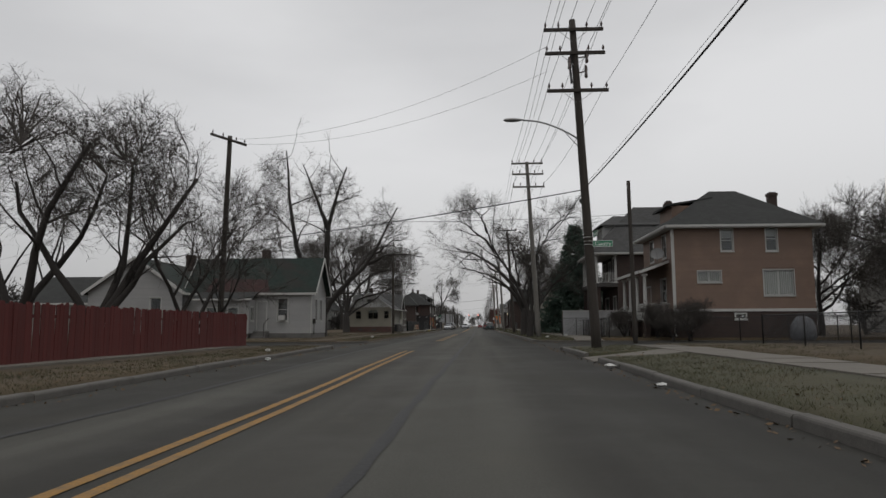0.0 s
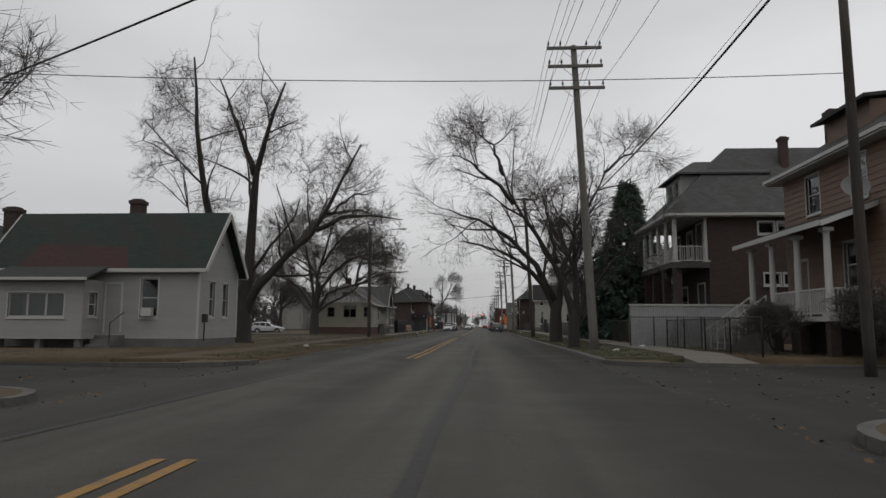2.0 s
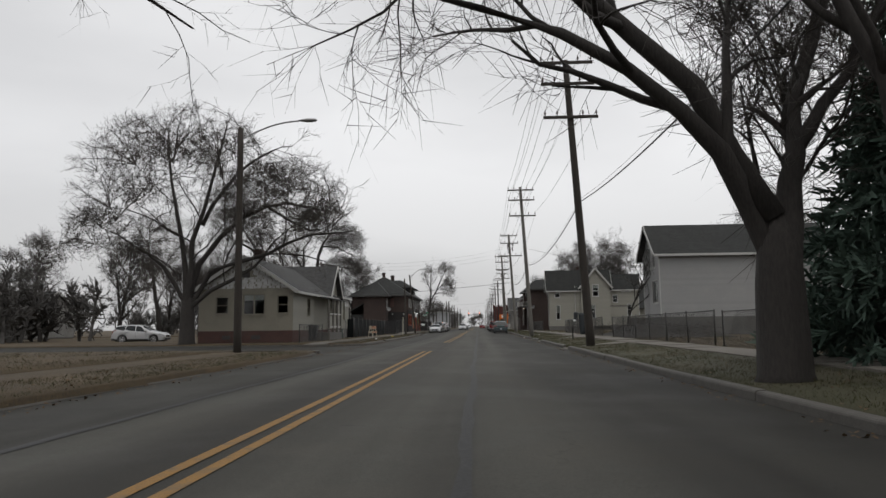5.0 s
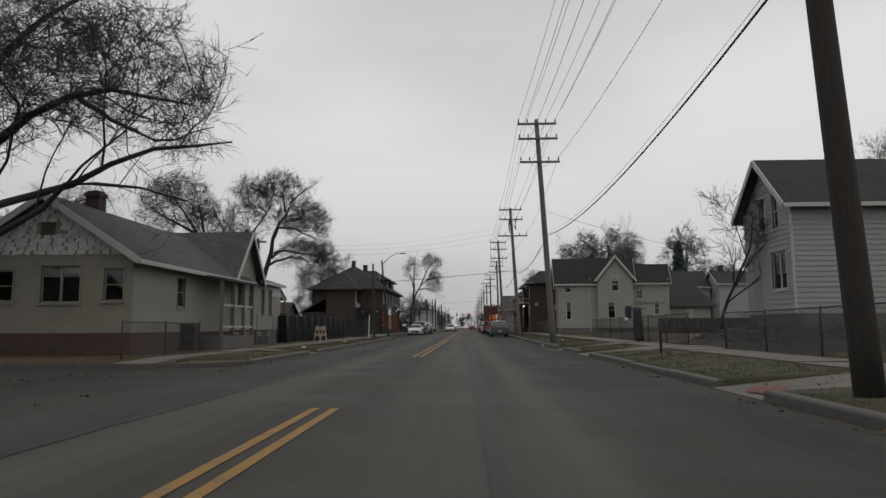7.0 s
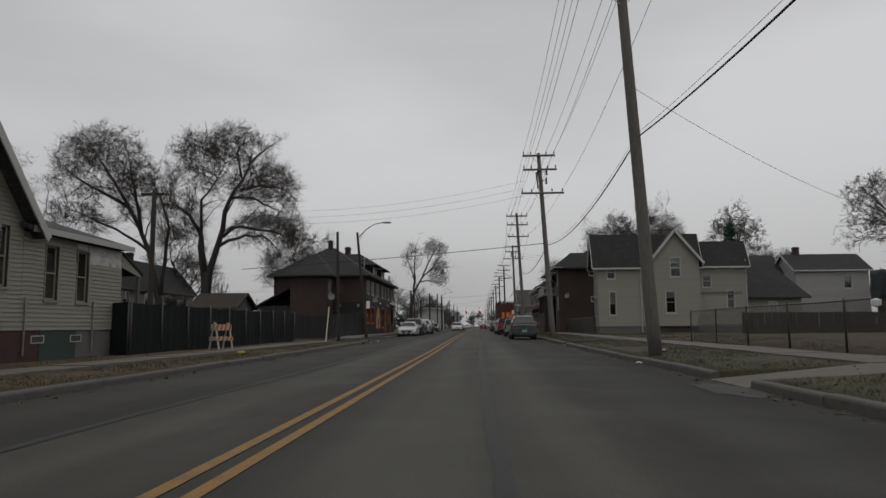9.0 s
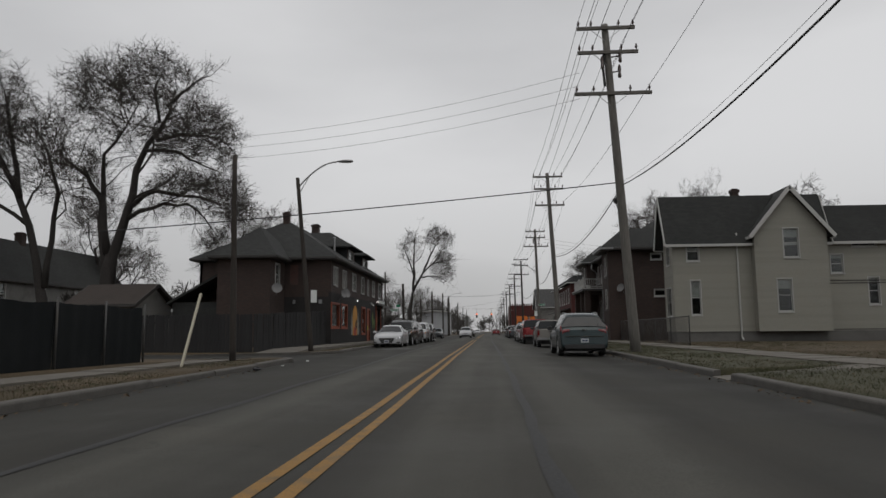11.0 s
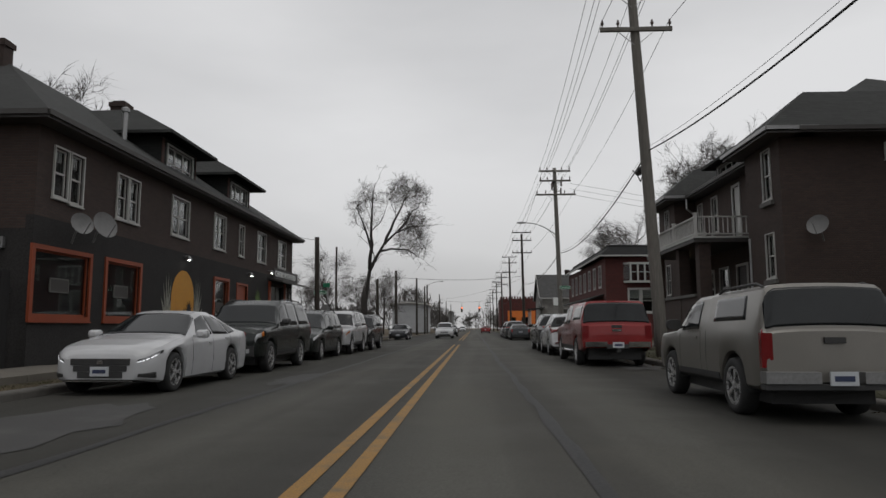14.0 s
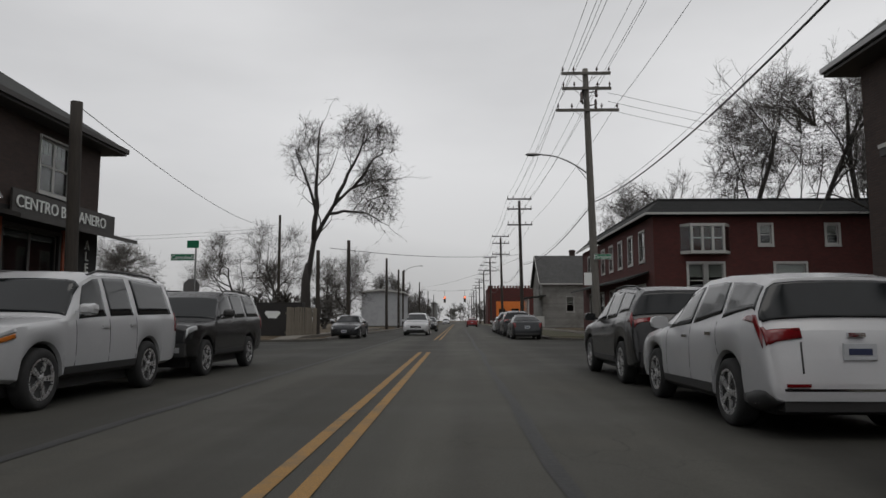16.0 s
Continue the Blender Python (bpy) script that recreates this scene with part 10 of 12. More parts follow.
# lone tree past the shop
tree(-11.2, 211.5, 15.5, "tall lone bare tree with a lopsided crown", 71, stems=[(4.6, 0.34),
     ([(-11.15, 211.5, 3.5), (-10.9, 211.5, 6.0), (-10.2, 211.5, 7.6), (-9.0, 211.5, 9.5), (-7.4, 211.4, 10.6), (-5.8, 211.3, 10.8)], 0.26), ([(-9.3, 211.5, 9.0), (-8.6, 211.6, 11.0), (-7.6, 211.7, 13.0), (-6.6, 211.7, 14.4)], 0.16), ([(-8.0, 211.4, 10.2), (-6.8, 211.3, 11.8), (-5.6, 211.2, 13.2)], 0.12),
     ([(-10.7, 211.5, 6.6), (-10.5, 211.5, 9.6), (-10.7, 211.5, 11.8), (-10.3, 211.5, 15.0)], 0.2), ([(-10.6, 211.5, 8.6), (-11.4, 211.6, 11.0), (-12.2, 211.7, 13.2)], 0.13), ([(-9.6, 211.5, 8.4), (-8.2, 211.4, 8.6), (-6.6, 211.3, 8.2), (-5.6, 211.2, 7.6)], 0.12)],
     levels=2, kids=(5, 5, 4), spread=0.55, up=0.25, twigs=3, twiglets=2, twig_len=1.1, first=0.3, reach=0.36, twig_r=0.008,
     crown=[(-6.5, 211.5, 9.6, 1.7, 2.2, 2.7, 130), (-7.2, 211.5, 13.6, 2.3, 2.2, 1.9, 110), (-10.9, 211.5, 12.2, 1.9, 2.0, 3.0, 60)])
for i, (x, y, h) in enumerate(((-18, 232, 9.5), (-24, 238, 9), (-14, 246, 8), (-33, 230, 8), (-40, 245, 9), (-20, 262, 9), (-30, 275, 10), (-13, 290, 9))):
    tree(x, y, h, "small bare tree by the far lot", 80 + i, r=0.2, kids=(6, 5, 4), spread=0.7, twigs=4, twiglets=3, twig_len=1.25, twig_r=0.0085, group="trees by the far lot")
# pollarded street trees on the other side
POLLARD = dict(kids=(5, 6, 4), spread=0.5, up=0.06, droop=0.07, first=0.3, reach=0.46)
tree(4.95, 67.1, 9.0, "stout pollarded street tree arching over the road", 91, stems=[(2.6, 0.37),
     ([(4.85, 67.1, 2.6), (4.0, 67.0, 3.9), (3.1, 66.9, 5.0), (1.0, 66.7, 6.0), (-0.9, 66.4, 6.4)], 0.25), ([(4.9, 67.1, 2.7), (3.7, 67.2, 4.9), (2.2, 67.3, 6.5), (0.2, 67.2, 7.8), (-1.6, 67.0, 8.4)], 0.23),
     ([(5.1, 67.1, 2.4), (5.3, 67.1, 4.0), (5.5, 67.1, 5.1)], 0.34), ([(5.3, 67.2, 4.2), (5.9, 67.4, 6.2), (6.4, 67.6, 8.2), (6.6, 67.7, 9.6)], 0.15), ([(5.2, 67.1, 3.6), (6.4, 67.0, 5.4), (7.2, 66.9, 7.2)], 0.13)], twigs=5, twiglets=3, twig_len=1.25, twig_r=0.0062, **POLLARD)
tree(4.6, 56.0, 10.5, "leaning pollarded street tree behind the kerb", 92, stems=[(1.7, 0.25),
     ([(4.7, 56.0, 1.6), (4.3, 56.0, 2.9), (3.7, 56.0, 4.3), (2.7, 56.0, 5.7), (1.75, 56.0, 7.0), (1.35, 55.9, 8.6)], 0.21), ([(1.9, 56.0, 6.8), (0.9, 55.9, 7.9), (-0.2, 55.8, 8.9), (-1.0, 55.8, 9.2)], 0.11), ([(1.4, 55.9, 8.2), (0.9, 55.8, 9.6), (-0.1, 55.7, 10.4)], 0.09),
     ([(3.9, 56.0, 4.0), (3.6, 56.1, 5.6), (3.3, 56.1, 7.2)], 0.12), ([(4.8, 56.1, 1.6), (4.75, 56.2, 3.6), (4.75, 56.3, 5.4), (5.5, 56.4, 7.1), (6.4, 56.5, 8.8)], 0.17), ([(6.2, 56.5, 8.4), (7.3, 56.5, 9.3), (8.6, 56.5, 9.4)], 0.08),
     ([(4.9, 56.0, 1.6), (5.2, 56.0, 3.8), (5.7, 56.1, 5.8)], 0.13), ([(5.0, 56.0, 1.7), (5.9, 56.0, 3.4), (7.2, 56.1, 4.7), (8.8, 56.2, 5.9)], 0.11)], twigs=5, twiglets=3, twig_len=1.1, twig_r=0.0062, **POLLARD)
tree(6.3, 70.2, 8.0, "thin young street tree", 93, r=0.14, kids=(5, 5, 4), twigs=5, twiglets=3, twig_len=0.9)
tree(5.9, 65.4, 10.0, "slender dark street tree", 94, r=0.2, kids=(5, 4, 3), spread=0.4, twigs=3, twiglets=2, twig_len=1.0, first=0.5)
spruce(10.2, 70.2, 10.7, 4.4, "tall dense dark spruce beside the brick house", 95)
# right yards
for i, (x, y, h, r_) in enumerate(((25.5, 41.0, 10.0, 0.28), (31.0, 46.0, 11.0, 0.3), (34, 39, 10, 0.25), (24.5, 52, 9, 0.2))):
    tree(x, y, h, "bare yard tree behind the corner house", 100 + i, r=r_, kids=(8, 6, 5), spread=0.85, twigs=6, twiglets=4, twig_len=1.1, first=0.2, group="yard trees")
tree(24.6, 113.0, 12.0, BIG, 112, r=0.3, levels=2, kids=(8, 5), spread=0.6, twigs=5, twiglets=3, twig_len=1.1, reach=0.45, crown=[(24.6, 113.0, 7.6, 4.2, 4.0, 4.4, 220)])
tree(11.0, 107.7, 7.0, "bare straggling sapling in the yard", 113, r=0.09, kids=(6, 5, 3), spread=0.42, twigs=3, twiglets=1, twig_len=0.8, first=0.25)
for i, (x, y, h, r_) in enumerate(((20.4, 215.0, 19.0, 3.0), (24.6, 217.0, 22.5, 3.6), (29.4, 215.0, 22.0, 3.4), (34.0, 220.0, 22.0, 3.6), (14.4, 224.0, 13.5, 3.2))):
    tree(x, y, h, "tall bare tree behind the red brick building", 120 + i, r=0.32, levels=2, kids=(8, 4), spread=0.4, up=0.6, twigs=4, twiglets=2, twig_len=1.2, first=0.3, twig_r=0.01, reach=0.5, group="trees behind the building",
         crown=[(x, y, h * 0.66, r_, r_, h * 0.31, 260)])
# these crowns take the paler twigs that stand for distance haze
for i, (x, y, h, w) in enumerate(((21.4, 197.0, 15.2, 3.8), (27.4, 197.0, 15.4, 3.8), (43.2, 212.5, 20.6, 6.3), (52, 218, 14, 5), (38, 250, 13, 5), (60, 190, 13, 5), (75, 210, 14, 5.5), (32, 190, 9, 4), (86, 180, 13, 5), (70, 170, 12, 5), (62.0, 200.0, 25.0, 9.4))):
    tree(x, y, h, "distant rounded bare tree", 140 + i, r=0.35, levels=2, kids=(9, 5), spread=0.6, twigs=4, twiglets=2, twig_len=1.2, twig_r=0.019, first=0.25, twigmat=TWIG_HAZED, reach=0.45, group="distant trees",
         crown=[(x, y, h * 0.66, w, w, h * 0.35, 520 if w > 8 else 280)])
spruce(39.2, 205, 16.6, 3.3, "distant dark dense spruce tree", 160, shoots=(7, 4), fat=2.2)
# bushes
for i, (x, y, h, w) in enumerate(((11.2, 44.0, 1.9, 0.9), (12.9, 43.4, 2.2, 1.0), (9.9, 47.0, 1.6, 0.9), (11.8, 42.8, 1.5, 0.8), (8.9, 71.0, 2.0, 1.0))):
    tree(x, y, h, "dense dark leafless bush", 170 + i, stems=[(0.25, 0.06)] + [((math.cos(a) * 0.7, math.sin(a) * 0.7, 1), h * 0.7, 0.03) for a in (0, 1, 2, 3, 4, 5)], kids=(5, 5, 4), levels=3, spread=0.7, twigs=5, twiglets=3, twig_len=0.4, twig_r=0.006, name="bush", category="bush", z=0.2)


# far belts of trees along the horizon; haze is mixed into their twig colour
def far_woods(name, x0, x1, y0, y1, n, h, seed):
    rs = np.random.RandomState(seed)
    bx, by = rs.uniform(x0, x1, n), rs.uniform(y0, y1, n)
    hh = h * rs.uniform(0.6, 1.2, n)
    base = np.stack([bx, by, np.zeros(n)], 1)
    top = base + np.stack([rs.normal(0, 0.4, n), rs.normal(0, 0.4, n), hh * 0.75], 1)
    P = np.stack([base + (top - base) * f for f in (0, 0.4, 0.7, 1)], 1)
    R = np.linspace(0.2, 0.06, 4)[None, :] * np.ones((n, 1))
    D = np.tile(np.array([[0, 0, 1.0]]), (n, 1))
    P1, R1, D1 = sprout(rs, P, D, 14, h * 0.38, 0.75, 0.09, 0, 0.15, 2, (0.08, 1.0))
    P2, R2, D2 = sprout(rs, P1, D1, 9, h * 0.17, 0.6, 0.06, 0, 0.1, 1)
    P3, R3, D3 = sprout(rs, P2, D2, 2, h * 0.11, 0.6, 0.05, 0, 0.1, 1)
    V, Q, off = [], [], 0
    for p, r in ((P, R), (P1, R1), (P2, R2), (P3, R3)):
        v, q = prisms(p, r) if p is P else ribbons(p, r, rs)
        V.append(v)
        Q.append(q + off)
        off += len(v)
    ob = new(name, mesh_np(name, np.concatenate(V), np.concatenate(Q), TWIG_HAZED))
    tagged(ob, "far belt of bare trees on the horizon, coloured pale for haze", "trees", "", "stuff")


far_woods("far_woods", -110, -18, 300, 380, 40, 9, 201)
far_woods("far_woods", 16, 110, 300, 380, 40, 9, 202)
far_woods("far_woods", -50, 50, 560, 620, 40, 11, 203)
far_woods("far_woods", -120, -45, 170, 240, 45, 8, 204)
far_woods("far_woods", -100, -60, 70, 170, 50, 7, 205)
far_woods("far_woods", -62, -33, 104, 116, 44, 5.0, 209)
far_woods("far_woods", -60, -30, 168, 176, 24, 3.6, 210)
far_woods("far_woods", 28, 60, 52, 60, 24, 3.4, 211)
far_woods("far_woods", 46, 80, 166, 176, 40, 5.5, 212)
far_woods("far_woods", -40, -14, 224, 240, 26, 3.4, 213)
far_woods("far_woods", 45, 130, 90, 160, 40, 8, 206)
far_woods("far_woods", -24, -12, 320, 520, 30, 9, 207)
far_woods("far_woods", 11, 26, 330, 520, 30, 9, 208)


# ---- houses farther off ----
WORN_SIDING = mat("worn_pale_siding", (0.24, 0.235, 0.22), 0.85, fine=14, coarse=0.7, vary=0.15, dirt=0.7, dirt_color=(0.10, 0.09, 0.08), rand=0.3)
GREY_WALL = mat("grey_render", (0.17, 0.17, 0.165), 0.9, fine=14, coarse=0.7, vary=0.1, dirt=0.4)


def plain_house(name, label, x0, x1, y0, y1, ze, zp, ridge, wallmat, roofmat, south=(), west=(), east=(), board=0.0, zb=0.3, category="house", chimneys=(), trim=None):
    """A gabled house with real openings; ridge is the axis of its ridge."""
    h = thing(name, (x0 + x1) / 2, (y0 + y1) / 2, 0.1, label, category)
    g = Geo()
    g.box(x0 + 0.04, x1 - 0.04, y0 + 0.04, y1 - 0.04, 0.0, zb)
    part("foundation", g, FOUND, h)
    for axis, c, side, u0, u1, holes in (("y", y0, -1, x0, x1, south), ("y", y1, 1, x0, x1, ()), ("x", x0, -1, y0 + 0.18, y1 - 0.18, west), ("x", x1, 1, y0 + 0.18, y1 - 0.18, east)):
        g = Geo()
        wall(g, axis, c, side, u0, u1, zb, ze, holes)
        gable = (ridge == "y") == (axis == "y")
        if gable and zp > ze:
            um = (u0 + u1) / 2
            a = [wpt(axis, c, side, u, z, d) for d in (0, -0.18) for u, z in ((u0, ze), (u1, ze), (um, zp))]
            g.add(a, [(0, 1, 2), (5, 4, 3), (0, 2, 5, 3), (1, 4, 5, 2)])
        part("wall", g, wallmat, h, recalc=True)
        if board:
            siding(h, axis, c, side, gable_span(u0, u1, ze, zp) if gable else const(u0, u1), zb, zp - 0.15 if gable else ze, wallmat, holes, board)
        for k in holes:
            window(h, axis, c, side, *k, curtain=0.4)
    (gable_roof_x if ridge == "x" else gable_roof_y)(h, x0, x1, y0, y1, ze, zp, roofmat, 0.35, 0.35, trim=trim)
    inner(h, x0 + 0.3, x1 - 0.3, y0 + 0.3, y1 - 0.3, zb + 0.02, ze)
    for x, y, z in chimneys:
        chimney(h, x, y, ze, z, 0.6)
    return h


# behind the tarpaulin fence
plain_house("wooden_house", "long grey cottage with a steep dark roof and chimney", -40.5, -35.5, 160.0, 181.0, 5.3, 8.3, "y", WORN_SIDING, ROOF_DARK, (), (), [(164.0, 165.0, 3.2, 4.7), (168.5, 169.5, 3.2, 4.7), (173.5, 174.5, 3.2, 4.7), (178.0, 179.0, 3.2, 4.7)], chimneys=((-38.0, 169.8, 9.2),), trim=DARK_TRIM)
plain_house("shed", "low pale garage with a brown roof behind the fence", -25.4, -21.6, 157.0, 162.0, 2.8, 4.0, "x", WORN_SIDING, mat("brown_shingles", (0.04, 0.031, 0.026), 0.9, fine=20, vary=0.3), category="shed", trim=DARK_TRIM)
plain_house("wooden_house", "distant low house across the vacant lot", -58.0, -48.0, 128.0, 136.0, 3.2, 5.4, "x", WORN_SIDING, ROOF_DARK, [(-55, -54, 1.4, 2.7), (-51.5, -50.5, 1.4, 2.7)])
plain_house("wooden_house", "distant low house beyond the red fence", -40.0, -31.0, 62.0, 70.0, 3.2, 5.6, "x", WORN_SIDING, ROOF_DARK, [(-37, -36, 1.4, 2.7)])
# white rear houses on the side street
plain_house("wooden_house", "white two-storey house with a dark roof and chimney", 36.6, 44.8, 178.0, 184.0, 7.2, 9.1, "x", WHITE_SIDING, ROOF_DARK, [(42.0, 42.8, 5.0, 6.4)], [(179.5, 180.3, 4.9, 6.3), (181.5, 182.3, 4.9, 6.3)], board=0.2, chimneys=((38.1, 181.0, 10.1),))
plain_house("wooden_house", "white two-storey house joined behind a dark-roofed shed", 31.3, 36.3, 181.0, 187.0, 7.0, 9.3, "x", WHITE_SIDING, ROOF_DARK, [(33.8, 34.5, 4.9, 6.3)], board=0.2, chimneys=((31.2, 184.0, 10.2),))
plain_house("wooden_house", "distant dark brick house on the side street", 50.0, 59.0, 178.0, 186.0, 4.6, 6.6, "y", BRICK_DARK, ROOF_DARK, [(52, 53, 2.6, 4.0)], trim=DARK_TRIM)
plain_house("wooden_house", "distant house behind the corner yard", 36.0, 44.0, 60.0, 68.0, 5.4, 7.8, "x", WORN_SIDING, ROOF_DARK, [(38, 39, 3.4, 4.8)])
# weathered grey house with a bare shingle roof
h = plain_house("wooden_house", "weathered grey house with peeling boards and grey roof", 8.4, 15.0, 240.0, 249.0, 5.2, 8.4, "x", WORN_SIDING, ROOF_GREY, [(11.0, 11.8, 2.0, 3.6)], [(242, 243, 3.6, 5.0)], board=0.22, chimneys=((12.6, 245.5, 9.3),))
g = Geo()
g.slab([(6.5, 238.4, 3.55), (8.6, 238.4, 3.75), (8.6, 243.0, 3.75), (6.5, 243.0, 3.55)], 0.12)
part("porch_roof", g, ROOF_DARK, h, recalc=True)
for y in (238.7, 240.6, 242.6):
    g = Geo()
    g.box(6.7, 6.82, y - 0.06, y + 0.06, 0.2, 3.45)
    part("porch_post", g, WHITE_TRIM, h)
g = Geo()
g.box(6.6, 8.4, 238.5, 238.6, 0.4, 1.5)
part("porch_rail", g, WHITE_TRIM, h)
# orange-fronted shop with a notched parapet
t = thing("shop", 11.3, 324.0, 0.0, "red-brown brick shop with an orange front and notched parapet", "shop")
g = Geo()
wall(g, "y", 318.0, -1, 5.8, 17.2, 0.0, 8.2, [(8.2, 9.6, 2.2, 3.6), (11.0, 12.6, 2.2, 3.6)], 0.3)
wall(g, "x", 5.8, -1, 318.3, 332.0, 0.0, 8.2)
wall(g, "x", 17.2, 1, 318.3, 332.0, 0.0, 8.2)
part("wall", g, BRICK_RED, t)
for i in range(17):
    g = Geo()
    g.box(5.8 + i * 0.68, 5.8 + i * 0.68 + 0.42, 318.0, 318.3, 8.2, 8.75)
    part("merlon", g, BRICK_RED, t)
g = Geo()
g.box(5.8, 17.2, 318.3, 332.0, 7.6, 7.8)
part("roof", g, ROOF_DARK, t)
for a, b, lo, hi in ((7.6, 8.2, 2.0, 5.2), (9.6, 11.0, 2.0, 5.2), (12.6, 14.4, 2.0, 5.2), (8.2, 9.6, 3.6, 5.2), (11.0, 12.6, 3.6, 5.2)):
    g = Geo()
    g.box(a, b, 317.9, 317.99, lo, hi)
    part("front_panel", g, mat("bright_orange_panel", (0.62, 0.16, 0.02), 0.5, fine=10, vary=0.06, dirt=0.2, bump=0), t)
g = Geo()
g.box(6, 17, 322, 322.1, 0.1, 7.5)
part("interior", g, INTERIOR, t)
plain_house("shed", "long pale low building beside the far lot", -14.5, -8.9, 262.0, 275.0, 5.0, 5.3, "y", mat("pale_block_wall", (0.36, 0.37, 0.38), 0.8, fine=8, vary=0.08, dirt=0.3), ROOF_GREY, category="building")
plain_house("building", "distant pale block on the horizon", -10.0, -8.6, 400.0, 420.0, 7.0, 7.2, "y", GREY_WALL, ROOF_GREY, category="building")
plain_house("building", "distant brown block by the road", 9.0, 22.0, 352.0, 372.0, 6.0, 7.0, "y", BRICK_RED, ROOF_DARK, category="building")


# ---- traffic signals on a span wire ----
SIGNAL_YELLOW = mat("signal_housing", (0.05, 0.045, 0.03), 0.6, fine=10, vary=0.15, bump=0)
LENS_DARK = mat("unlit_lens", (0.03, 0.02, 0.015), 0.3, bump=0)
LAMP_RED = glow_mat("lit_signal", (1.0, 0.16, 0.05), 4.0)
span("span_wire", (5.1, 290.0, 7.2), (-8.4, 300.0, 7.2), 0.6, 0.015, "span wire that carries the traffic signals")
for x, y in ((-3.4, 296.3), (0.4, 293.5)):
    t = thing("traffic_signal", x, y, 4.4, "hanging traffic signal with a lit lamp", "traffic signal", "traffic signals")
    g = Geo()
    g.box(-0.2, 0.2, -0.15, 0.15, 0.0, 1.15)
    g.box(-0.03, 0.03, -0.03, 0.03, 1.15, 2.3)
    part("housing", g, SIGNAL_YELLOW, t, local=True)
    for k in range(3):
        g = Geo()
        g.lathe([(0.13, -0.19), (0.14, -0.15)], (0, 0, 0.2 + 0.37 * k), "y", 16)
        part("lens", g, LAMP_RED if k == 2 else LENS_DARK, t, local=True)
        g = Geo()
        n = 10
        for i in range(n + 1):
            a = math.pi * i / n
            for yy in (-0.15, -0.38):
                g.v.append((0.16 * math.cos(a), yy, 0.2 + 0.37 * k + 0.16 * math.sin(a)))
        g.f += [(2 * i, 2 * i + 2, 2 * i + 3, 2 * i + 1) for i in range(n)]
        part("visor", g, SIGNAL_YELLOW, t, local=True)


# ---- fences ----
def board_fence(name, a, b, z0, top, label, material, width=0.14, gap=0.006, th=0.022, uneven=0.03, seed=1, rails=True, group=""):
    """Upright boards side by side from a to b; top(k) gives the height along it. The boards share a few meshes."""
    rnd = random.Random(seed)
    a, b = Vector((*a, 0)), Vector((*b, 0))
    t = thing(name, a.x, a.y, z0, label, "fence", group)
    d = (b - a).normalized()
    ang = math.atan2(d.y, d.x)
    n = int((b - a).length / (width + gap))
    kinds = {}
    for i in range(n):
        h = round((top(i / n) - z0 + rnd.uniform(-uneven, uneven)) / 0.02) * 0.02
        if h not in kinds:
            g = Geo()
            w = width / 2
            prof = [(-w, 0), (w, 0), (w, h - 0.035), (w - 0.03, h), (-w + 0.03, h), (-w, h - 0.035)]
            g.v = [(x, -th / 2, z) for x, z in prof] + [(x, th / 2, z) for x, z in prof]
            g.f = [tuple(range(6)), tuple(reversed(range(6, 12)))] + [(j, j + 6, (j + 1) % 6 + 6, (j + 1) % 6) for j in range(6)]
            kinds[h] = mesh_of("board", g, material)
            fix(kinds[h])
        ob = new("board", kinds[h])
        ob.parent = t
        p = d * ((i + 0.5) * (width + gap))
        ob.matrix_local = Matrix.Translation((p.x, p.y, rnd.uniform(-0.02, 0.0))) @ Matrix.Rotation(ang, 4, "Z") @ Matrix.Rotation(rnd.gauss(0, 0.008), 4, "Y") @ Matrix.Rotation(rnd.gauss(0, 0.012), 4, "X")
    if rails:
        s = Vector((-d.y, d.x, 0)) * 0.05
        for f in (0.2, 0.8):
            g = Geo()
            g.beam(a + s + Vector((0, 0, z0 + (top(0) - z0) * f)), b + s + Vector((0, 0, z0 + (top(1) - z0) * f)), 0.05, 0.09)
            part("rail", g, material, t)
    return t


